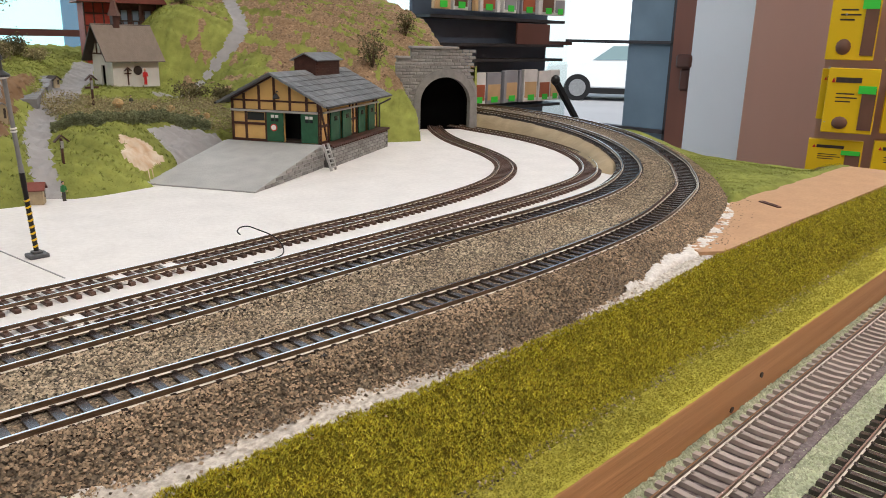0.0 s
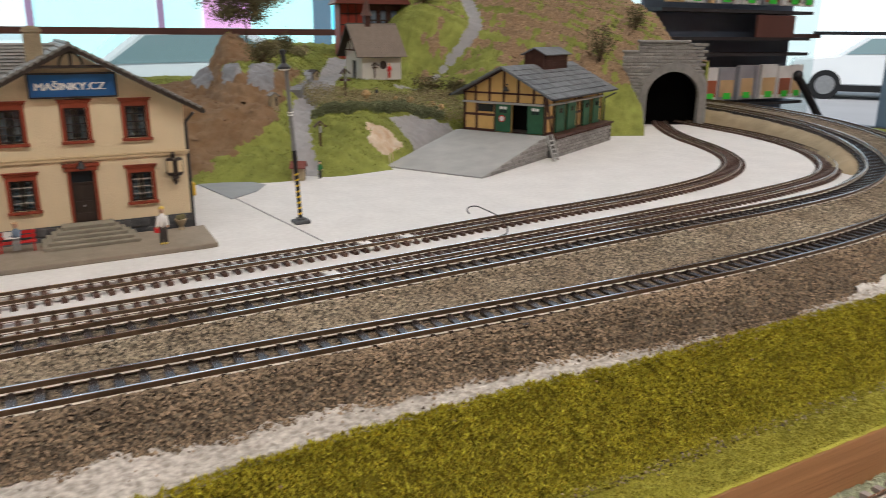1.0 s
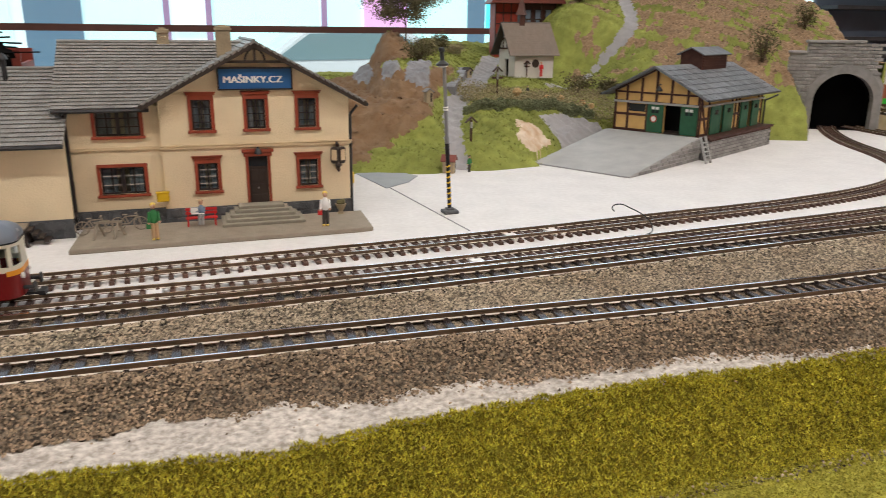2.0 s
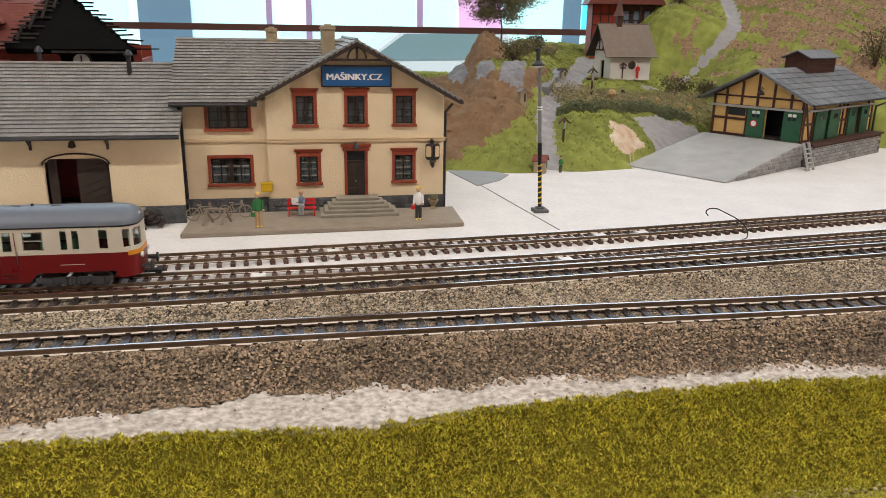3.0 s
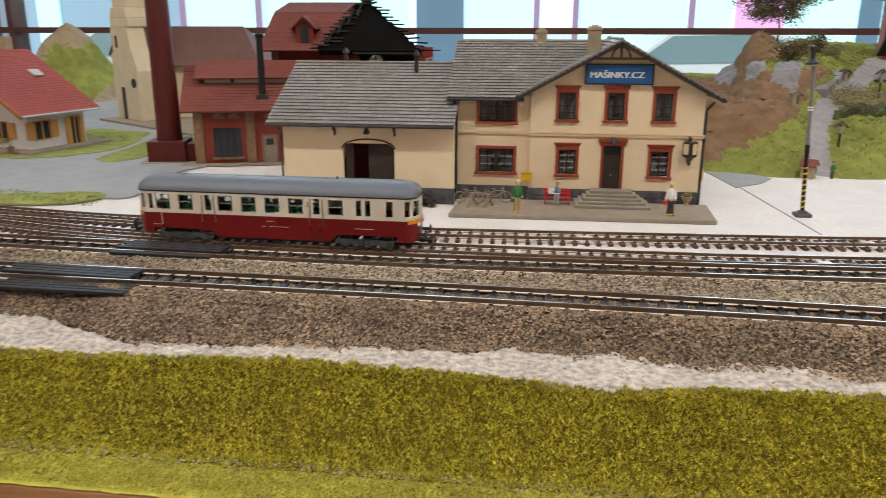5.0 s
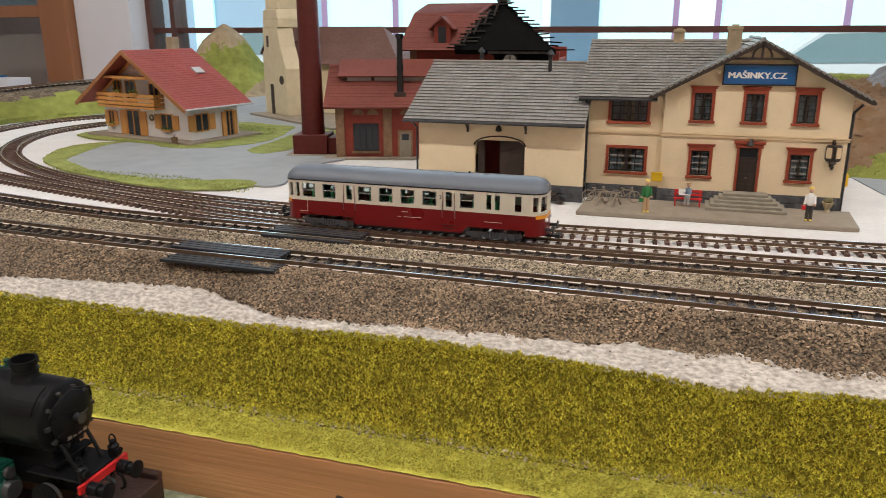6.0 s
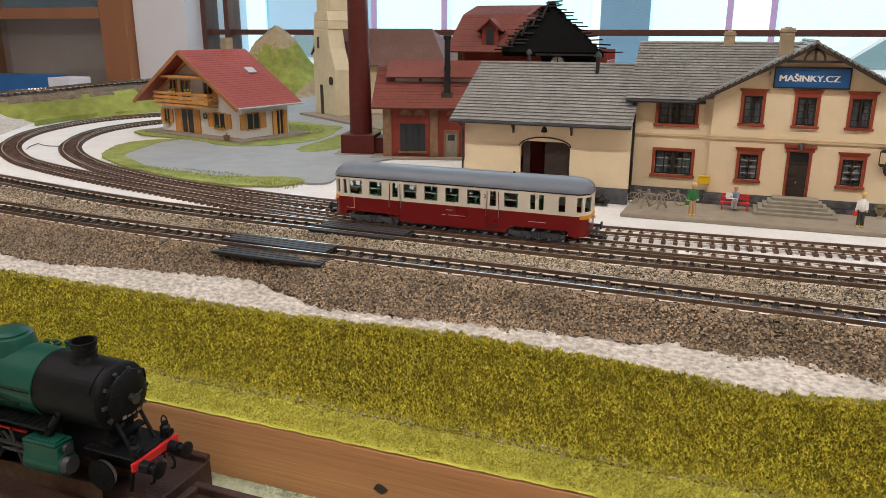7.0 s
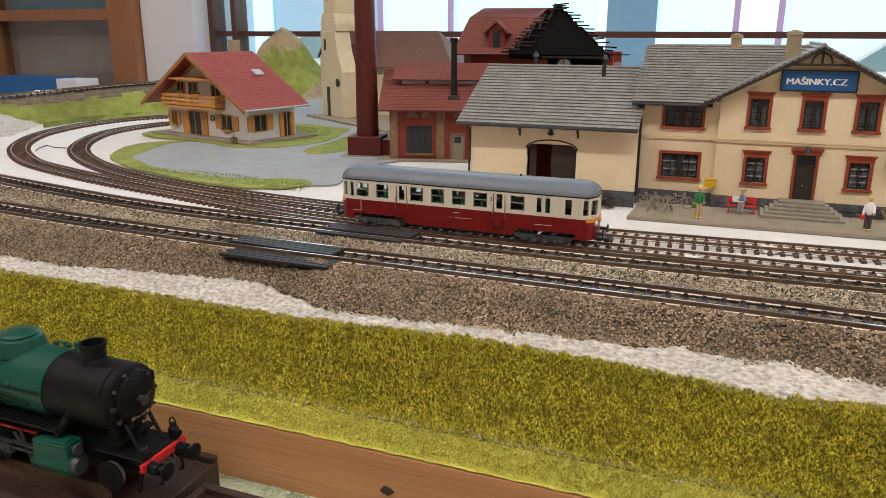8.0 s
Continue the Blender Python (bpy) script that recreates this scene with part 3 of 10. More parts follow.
_inner, _outer = bed_edges()
_cols = 22
_rows = []
for _i in range(len(_sa)):
    _a, _b = _inner[_i], _outer[_i]
    _t = np.linspace(0, 1, _cols)[:, None]
    _q = _a * (1 - _t) + _b * _t
    _top = (_PA[_i][2] * np.clip(_t * 1.5, 0, 1) + _PB[_i][2] * (1 - np.clip(_t * 1.5, 0, 1)))[:, 0] - 0.0012
    _fall = np.interp(_t[:, 0], [0, 0.06, 0.82, 0.87, 1.0], [-0.0025 if _PB[_i][0] < 0.5 else -0.006, 0.0027, 0.0027, 0.0016, -0.0075 if _PA[_i][0] < 0.3 else (-0.0062 if _PA[_i][0] < 0.56 else -0.010)])
    _q[:, 2] = _top + _fall + 0.0004
    _k = 1 - smooth((_PA[_i][0] - 0.28) / 0.12)
    _q[-1, 2] = _q[-1, 2] * (1 - _k) + _k * (bank_height(_b[0], _b[1]) - 0.0022)
    _q[-2, 2] = _q[-2, 2] * (1 - _k) + _k * (bank_height(_q[-2, 0], _q[-2, 1]) + 0.0006)
    _rows.append(_q)
BED = np.array(_rows)
BED[:, :, 2] += 0.0005 * wave(BED[:, :, 0], BED[:, :, 1], 30)
# sunk between the rails, so that the sleepers stay clear
for _line in (LINE_A, LINE_B):
    _d2 = ((BED[:, :, None, 0] - _line.p[None, None, ::4, 0]) ** 2 + (BED[:, :, None, 1] - _line.p[None, None, ::4, 1]) ** 2).min(-1)
    BED[:, :, 2] -= 0.0010 * np.clip((0.0100 - np.sqrt(_d2)) / 0.002, 0, 1)
tagged(new("ballast_bed", grid_mesh("ballast_bed", BED, M_ballast)), "grey-brown granite ballast bed under the main tracks", "ballast", kind="structure")


def scatter_stones(name, n, pick, size, mat, label, seed):
    """Small uneven stones, bedded in the ground, as one mesh."""
    rng = np.random.default_rng(seed)
    c = pick(rng, n)
    n = len(c)
    base = np.array([(1, 0, -0.35), (0, 1, -0.35), (-1, 0, -0.35), (0, -1, -0.35), (0, 0, 1)], float)
    tri = np.array([(0, 1, 4), (1, 2, 4), (2, 3, 4), (3, 0, 4)])
    v = base[None] * rng.uniform(0.6, 1.25, (n, 5, 1)) + rng.uniform(-0.25, 0.25, (n, 5, 3))
    v *= rng.uniform(size[0], size[1], (n, 1, 1))
    v[:, :, 2] *= 0.75
    a = rng.uniform(0, math.tau, n)
    tl = rng.uniform(-0.6, 0.6, n)
    x, y, z = v[..., 0].copy(), v[..., 1].copy(), v[..., 2].copy()
    y, z = y * np.cos(tl)[:, None] - z * np.sin(tl)[:, None], y * np.sin(tl)[:, None] + z * np.cos(tl)[:, None]
    v[..., 0] = x * np.cos(a)[:, None] - y * np.sin(a)[:, None]
    v[..., 1] = x * np.sin(a)[:, None] + y * np.cos(a)[:, None]
    v[..., 2] = z
    v += c[:, None]
    idx = (tri[None] + 5 * np.arange(n)[:, None, None]).reshape(-1)
    ob = new(name, fast_mesh(name, (v.reshape(-1, 3), idx), 4 * n, 3, mat))
    return tagged(ob, label, "ballast", kind="stuff")


def near_sleeper(c, r0, r1):
    """True where a stone lies between two distances from a track's middle."""
    bad = np.zeros(len(c), bool)
    for line in (LINE_A, LINE_B):
        p = line.p[::2, :2]
        for k in range(0, len(c), 4000):
            d2 = ((c[k:k + 4000, None, :2] - p[None]) ** 2).sum(-1).min(1)
            bad[k:k + 4000] |= (d2 < r1 ** 2) & (d2 >= r0 ** 2)
    return bad


def pick_bed(rng, n, t0, t1):
    keep = BED[:, 5, 0]
    i = rng.integers(0, len(BED) - 1, n * 3)
    w = np.exp(-((keep[i] + 0.05) / 0.55) ** 2)
    i = i[rng.uniform(0, 1, n * 3) < w][:n]
    n = len(i)
    t = rng.uniform(t0, t1, n) * (_cols - 1)
    j = np.clip(t.astype(int), 0, _cols - 2)
    f = (t - j)[:, None]
    g = rng.uniform(0, 1, (n, 1))
    c = (BED[i, j] * (1 - f) + BED[i, j + 1] * f) * (1 - g) + (BED[i + 1, j] * (1 - f) + BED[i + 1, j + 1] * f) * g
    c[:, 2] += 0.0001
    c[near_sleeper(c, 0.0, 0.0088), 2] -= 0.0004
    for r0, r1, up in ((0.0098, 0.0140, 0.00095), (0.0140, 0.0170, 0.00080), (0.0170, 0.0195, 0.00055), (0.0195, 0.0225, 0.00025)):
        c[near_sleeper(c, r0, r1), 2] += up
    return c


def pick_between(rng, n):
    return pick_bed(rng, n, 0.0, 0.66)


def pick_shoulder(rng, n):
    c = pick_bed(rng, n, 0.64, 1.0)
    far = np.clip((c[:, 1] + 0.232) / -0.008, 0, 1)
    c[:, 1] += rng.normal(0, 0.0007, len(c)) * far - rng.exponential(0.0007, len(c)) * far * (rng.uniform(0, 1, len(c)) < 0.3)
    k = rng.uniform(0, 1, len(c)) < 0.014
    c[:, 2] = np.where((c[:, 0] < 0.25) & (far > 0), np.maximum(c[:, 2], bank_height(c[:, 0], c[:, 1]) - 0.0004), c[:, 2])
    c[k, 1] -= rng.uniform(0.0, 1.0, k.sum()) ** 3 * 0.016
    c[k, 2] = np.where(c[k, 0] < 0.3, bank_height(c[k, 0], c[k, 1]), c[k, 2])
    return c


scatter_stones("ballast_stones", 104000, pick_between, (0.00040, 0.00080), M_stone, "loose grey granite ballast stones between the rails", 3)
scatter_stones("shoulder_stones", 92000, pick_shoulder, (0.00040, 0.00084), M_stone_brown, "loose brown ballast stones on the shoulder", 4)


# ---- grass ----
def blades(name, c, length, lean, mat, label, seed, width=0.00022, category="grass"):
    """Upright fibres, each one thin triangle."""
    rng = np.random.default_rng(seed)
    n = len(c)
    a = rng.uniform(0, math.tau, n)
    side = np.stack([np.cos(a), np.sin(a), 0 * a], -1) * width * rng.uniform(0.7, 1.3, (n, 1))
    tip = rng.normal(0, lean, (n, 3))
    tip[:, 2] = 1
    tip /= np.linalg.norm(tip, axis=1, keepdims=True)
    tip *= length * rng.uniform(0.6, 1.2, (n, 1))
    v = np.stack([c - side, c + side, c + tip], 1)
    ob = new(name, fast_mesh(name, (v.reshape(-1, 3), np.arange(3 * n)), n, 3, mat))
    return tagged(ob, label, category, kind="stuff")


_rng = np.random.default_rng(11)
_n = 400000
_x = np.clip(_rng.normal(0.0, 0.42, _n), -1.25, 0.785)
_, _edge = plaster_edge(_x)
_y = _edge - (_rng.uniform(0, 1, _n)) ** 1.15 * (0.2905 + _edge)
_c = np.stack([_x, _y, bank_height(_x, _y) - 0.0006], -1)
_lump = wave(_x, _y, 70, 0.3) + 0.7 * wave(_x, _y, 170, 1.9)
_c[:, 2] += 0.0005 * np.clip(_lump, -1, 1.4)
_tuft = _rng.uniform(-1, 1, (1800, 60))
_c[:, 2] += 0.0005 * _tuft[((_x + 1.3) / 0.0012).astype(int), ((_y + 0.295) / 0.0012).astype(int)]
_keep = _y > -0.2800 + 0.002 * wave(_x, 0 * _x, 20, 1)
blades("bank_grass", _c[_keep], 0.0017, 0.8, M_grass, "olive-green static grass on the front bank", 5, 0.00028)
# turf under the fibres, darkened so the gaps between them look shaded
_X, _T = np.meshgrid(np.arange(-1.3, 0.79, 0.002), np.linspace(0, 1, 26), indexing="ij")
_, _E = plaster_edge(_X)
_Y = _E - _T * (0.2980 + _E)
_Z = bank_height(_X, _Y) - 0.0008 + 0.0004 * wave(_X, _Y, 40)
_Z[:, 0] -= 0.0010
tagged(new("bank_turf", grid_mesh("bank_turf", np.stack([_X, _Y, _Z], -1), M_grass_base)), "olive turf of the front bank, darkened as shade between fibres", "grass", kind="structure")
_n = 90000
_x = np.clip(_rng.normal(0.0, 0.42, _n), -1.25, 0.785)
_y = -0.2972 + _rng.uniform(0, 1, _n) * 0.0190 + _rng.normal(0, 0.0012, _n)
_y = np.maximum(_y, -0.2975)
_c = np.stack([_x, _y, bank_height(_x, _y) + 0.0003], -1)
_Xv, _Yv = np.meshgrid(np.arange(-1.3, 0.79, 0.003), np.linspace(-0.2988, -0.2790, 10), indexing="ij")
_Zv = bank_height(_Xv, _Yv) - 0.0001 + 0.0003 * wave(_Xv, _Yv, 60)
_Zv[:, -1] -= 0.0016
tagged(new("verge_turf", grid_mesh("verge_turf", np.stack([_Xv, _Yv + 0.0015 * wave(_Xv, 0 * _Xv, 25, 2) * (_Yv > -0.281), _Zv], -1), M_grass_yellow)), "pale yellow-green verge along the fascia", "grass", kind="structure")
blades("verge_grass", _c, 0.0010, 1.1, M_grass_yellow, "short yellow-green scatter along the fascia", 6, 0.00036)

# bare hardboard and pale grass to the right of the curve
slab("hardboard", [(0.352, -0.2465), (0.765, -0.2465), (0.765, -0.188), (0.50, -0.188), (0.36, -0.2), (0.340, -0.238)], -0.012, -0.0022, M_hardboard, "bare reddish hardboard sheet at the layout's corner", "baseboard")
_X, _Y = np.meshgrid(np.arange(0.42, 0.768, 0.005), np.arange(-0.235, 0.75, 0.005), indexing="ij")
_dA = np.full(_X.shape, 9.0)
_side = np.ones(_X.shape)
for _i in range(0, len(LINE_A.p) - 1, 8):
    _p, _q = LINE_A.p[_i], LINE_A.p[_i + 1]
    _r = np.hypot(_X - _p[0], _Y - _p[1])
    _sg = (_q[0] - _p[0]) * (_Y - _p[1]) - (_q[1] - _p[1]) * (_X - _p[0])
    _side = np.where(_r < _dA, np.sign(_sg), _side)
    _dA = np.minimum(_dA, _r)
_dA = np.where(_side > 0, 0.0, _dA)
_edge = -0.1955 + 0.003 * wave(_X, 0 * _X, 9, 2)
_gz = -0.006 + 0.0065 * smooth((_Y - _edge) / 0.012) - 0.011 * smooth((_X - 0.65) / 0.115) * smooth((_Y - _edge - 0.004) / 0.03) + 0.021 * smooth((_Y + 0.05) / 0.12) + 0.0012 * wave(_X, _Y, 8) - 0.010 * smooth((_edge - _Y) / 0.006)
tagged(new("side_turf", grid_mesh("side_turf", np.stack([_X, _Y, _gz - 0.020 * smooth((0.034 - _dA) / 0.010) - 0.05 * (_side > 0)], -1), M_grass_light)), "pale green grass mat beside the curve", "grass", kind="structure")
_rng = np.random.default_rng(41)
_n = 45000
_x, _y = 0.46 + 0.30 * _rng.uniform(0, 1, _n), _rng.uniform(-0.2, 0.25, _n)
_i, _j = ((_x - 0.42) / 0.005).astype(int), ((_y + 0.235) / 0.005).astype(int)
_ok = (_dA[_i, _j] > 0.034) & (_y > _edge[_i, _j] + 0.001)
blades("side_grass", np.stack([_x, _y, _gz[_i, _j]], -1)[_ok], 0.0011, 0.9, M_grass_light, "pale green grass fibres beside the curve", 14, 0.00035)
# tan earth bank between the curve and the tunnel mouth
_s = np.arange(along(LINE_B, 0.50), LINE_B.length - 0.03, 0.006)
_P, _T, _N = LINE_B.at(_s)
_G = _P[:, None, :] + _N[:, None, :] * np.array([0.012, 0.018, 0.026, 0.034])[None, :, None]
_G[:, :, 2] = np.stack([_P[:, 2] - 0.001, _P[:, 2] + 0.0005, _P[:, 2] * 0.5, 0 * _P[:, 2] - 0.001], 1) + 0.0012 * wave(_G[:, :, 0], _G[:, :, 1], 20)
_G[:, :, 2] -= 0.014 * (1 - smooth((_s - _s[0]) / 0.06))[:, None]
tagged(new("earth_bank", grid_mesh("earth_bank", _G, M_knoll)), "tan plaster bank below the curved main line", "embankment", kind="structure")

# ragged plaster along the ballast's foot where the line curves away
_s = np.arange(along(LINE_A, 0.255), along(LINE_A, 0.50), 0.0012)
_P, _T, _N = LINE_A.at(_s)
_o = np.linspace(0.022, 0.043, 26)
_G = _P[:, None, :] - _N[:, None, :] * _o[None, :, None]
_rag = 0.0016 * wave(_G[:, :, 0], _G[:, :, 1], 16, 1.1) + 0.0011 * wave(_G[:, :, 0], _G[:, :, 1], 60, 0.3) + 0.0006 * wave(_G[:, :, 0], _G[:, :, 1], 170, 2.0)
_G[:, :, 2] = np.interp(_o, [0.022, 0.028, 0.033, 0.037, 0.043], [-0.003, -0.0012, -0.0012, -0.0026, -0.0060])[None] + _rag - 0.003 * smooth((_P[:, 0] - 0.44) / 0.06)[:, None] - 0.004 * (1 - smooth((_P[:, 0] - 0.26) / 0.05))[:, None]
_G[:, :, 2] = np.minimum(_G[:, :, 2], bank_height(_G[:, :, 0], _G[:, :, 1]) + 0.0008 + 0.5 * _rag)
_G[:, :, 2] -= 0.008 * smooth((_o[None] - np.interp(_P[:, 0], [0.26, 0.31, 0.345, 0.40, 0.48], [0.0300, 0.0325, 0.0365, 0.0390, 0.0360])[:, None] + 0.8 * _rag) / 0.003)
tagged(new("plaster_fringe", grid_mesh("plaster_fringe", _G, M_plaster_white)), "ragged white plaster along the foot of the curved ballast", "plaster", kind="structure")

# edge board below the right-hand end, and the trestle top under the whole layout
slab("end_board", [(0.768, -0.2985), (0.79, -0.2985), (0.79, 0.76), (0.768, 0.76)], -0.12, -0.035, M_wood, "pine end board of the layout", "fascia board")
slab("layout_frame", [(-1.3, -0.29), (0.765, -0.29), (0.765, 0.95), (-1.3, 0.95)], -0.12, -0.0585, M_wood, "pine frame under the layout", "frame")
# purple-grey roadbed of the lower track
slab("roadbed", [(-0.16, -0.3345), (0.9, -0.3345), (0.9, -0.2995), (-0.16, -0.2995)], -0.0565, -0.0549, M_purple, "purple-grey foam roadbed of the lower track", "roadbed")
_rng = np.random.default_rng(51)
_x, _y = _rng.uniform(-0.25, 0.75, 60000), _rng.uniform(-0.40, -0.2995, 60000)
_ok = ((_y < -0.3335 + 0.002 * wave(_x, 0 * _x, 30)) & (_y > -0.345)) | (_y > -0.3035 + 0.0015 * wave(_x, 0 * _x, 40, 2)) | (_y < -0.376)
tagged(scatter_stones("shelf_scatter", 30000, lambda rng, n: np.stack([_x, _y, 0 * _x - 0.0560], -1)[_ok][:n], (0.0005, 0.0014), M_grass_grey, "pale grey-green foam scatter on the lower shelf", 15), category="scatter")


# grey-green scatter against the fascia's foot and beside the lower tracks
def pick_foot(rng, n):
    x = rng.uniform(-0.15, 0.75, n)
    u = rng.uniform(0, 1, n)
    y = -0.2990 - u ** 1.3 * 0.0075 + 0.001 * wave(x, 0 * x, 18, 1)
    return np.stack([x, y, -0.0560 + 0.0035 * (1 - u) ** 1.5], -1)


def pick_shelf(rng, n):
    x = rng.uniform(-0.15, 0.75, n)
    y = -0.3385 + rng.normal(0, 0.0034, n)
    return np.stack([x, y, 0 * x - 0.0558], -1)


tagged(scatter_stones("scatter_foam", 16000, pick_foot, (0.0007, 0.0015), M_grass_grey, "grey-green foam scatter along the fascia's foot", 41), category="scatter")
tagged(scatter_stones("scatter_foam", 14000, pick_shelf, (0.0007, 0.0015), M_grass_grey, "grey-green foam scatter between the lower tracks", 42), category="scatter")


def pick_verge(rng, n):
    x = np.clip(rng.normal(0.0, 0.42, n), -1.2, 0.78)
    y = -0.2800 + rng.normal(0, 0.0016, n) + 0.0015 * wave(x, 0 * x, 12, 1)
    return np.stack([x, y, bank_height(x, y) + 0.0004], -1)


tagged(scatter_stones("verge_gravel", 1500, pick_verge, (0.0004, 0.0009), M_stone, "grey-brown grit along the foot of the bank", 43), category="grit")


# ---- station building ----
station = thing("station_building", (-0.07, 0.03, 0.0), "cream two-storey station with red window surrounds and grey tiled roof", "station building")
OFF = Matrix.Translation((0.07, -0.03, 0.0))


def st(name, s, mats, parent=station, label="", bevel=0.0, smooth=False):
    """A part of the station, given in world places."""
    return part(name, s.moved(OFF) if parent is station else s, mats, parent, label, bevel, smooth)


def wall_with_holes(x0, x1, z0, z1, y0, y1, holes):
    """A wall in the x-z plane with rectangular openings, as one closed mesh."""
    s = Shape()
    xs = sorted({x0, x1, *[h[0] for h in holes], *[h[2] for h in holes]})
    zs = sorted({z0, z1, *[h[1] for h in holes], *[h[3] for h in holes]})

    def solid(i, k):
        if not (0 <= i < len(xs) - 1 and 0 <= k < len(zs) - 1):
            return False
        x, z = (xs[i] + xs[i + 1]) / 2, (zs[k] + zs[k + 1]) / 2
        return not any(h[0] < x < h[2] and h[1] < z < h[3] for h in holes)
    n = len(zs)
    v = [(x, y, z) for y in (y0, y1) for x in xs for z in zs]
    o = len(xs) * n
    f = []
    for i in range(len(xs) - 1):
        for k in range(n - 1):
            if not solid(i, k):
                continue
            a, b, c, d = i * n + k, (i + 1) * n + k, (i + 1) * n + k + 1, i * n + k + 1
            f += [(a, b, c, d), (o + d, o + c, o + b, o + a)]
            for (p, q), (di, dk) in (((a, b), (0, -1)), ((b, c), (1, 0)), ((c, d), (0, 1)), ((d, a), (-1, 0))):
                if not solid(i + di, k + dk):
                    f.append((q, p, o + p, o + q))
    used = sorted({i for q in f for i in q})
    ren = {i: j for j, i in enumerate(used)}
    return s.add([v[i] for i in used], [tuple(ren[i] for i in q) for q in f])


GX0, GX1, GD = -0.107, 0.0, 0.105
EAVE, APEX = 0.0715, 0.1005
UP = [(-0.0895, 0.0545, -0.0790, 0.0715), (-0.0593, 0.0545, -0.0488, 0.0715), (-0.0300, 0.0545, -0.0195, 0.0715)]
LO = [(-0.0885, 0.0195, -0.0775, 0.0355), (-0.0305, 0.0195, -0.0195, 0.0355)]
DOOR = (-0.0600, 0.0085, -0.0490, 0.0385)
st("gable_wall", wall_with_holes(GX0, GX1, 0.0, EAVE, 0.0, 0.003, UP + LO + [DOOR]), M_cream)
MID = (GX0 + GX1) / 2
st("gable", Shape().prism([(GX0, EAVE), (GX1, EAVE), (MID, APEX)], 0.0, 0.003, "y"), M_cream)
st("side_wall", Shape().box(GX1 - 0.003, 0.003, 0, GX1, GD, EAVE), M_cream)
st("side_wall", Shape().box(GX0, 0.003, 0, GX0 + 0.003, GD, EAVE), M_cream)
st("back_wall", Shape().box(GX0 + 0.003, GD - 0.003, 0, GX1 - 0.003, GD, EAVE).prism([(GX0, EAVE), (GX1, EAVE), (MID, APEX)], GD - 0.003, GD, "y"), M_cream)
st("floor_slab", Shape().box(GX0 + 0.003, 0.003, 0.0395, GX1 - 0.003, GD - 0.003, 0.0415), M_dark)
st("plinth", Shape().box(GX0 - 0.0006, -0.0008, 0, DOOR[0] - 0.004, 0.0, 0.0100).box(DOOR[2] + 0.004, -0.0008, 0, GX1 + 0.0006, 0.0, 0.0100).box(GX1, -0.0008, 0, GX1 + 0.0008, GD, 0.0100), M_plinth, label="dark grey stone plinth")
st("belt_course", Shape().box(GX0 - 0.001, -0.0012, 0.0440, GX1 + 0.001, 0.0, 0.0455).box(GX0 - 0.0014, -0.0016, 0.0455, GX1 + 0.0014, 0.0, 0.0463).box(GX1, 0, 0.0440, GX1 + 0.0012, GD, 0.0460), M_cream2, bevel=0.0002)


M_palebar = material("pale_glazing_bar", (0.46, 0.42, 0.37), 0.5, vary=0.1, scale=200)


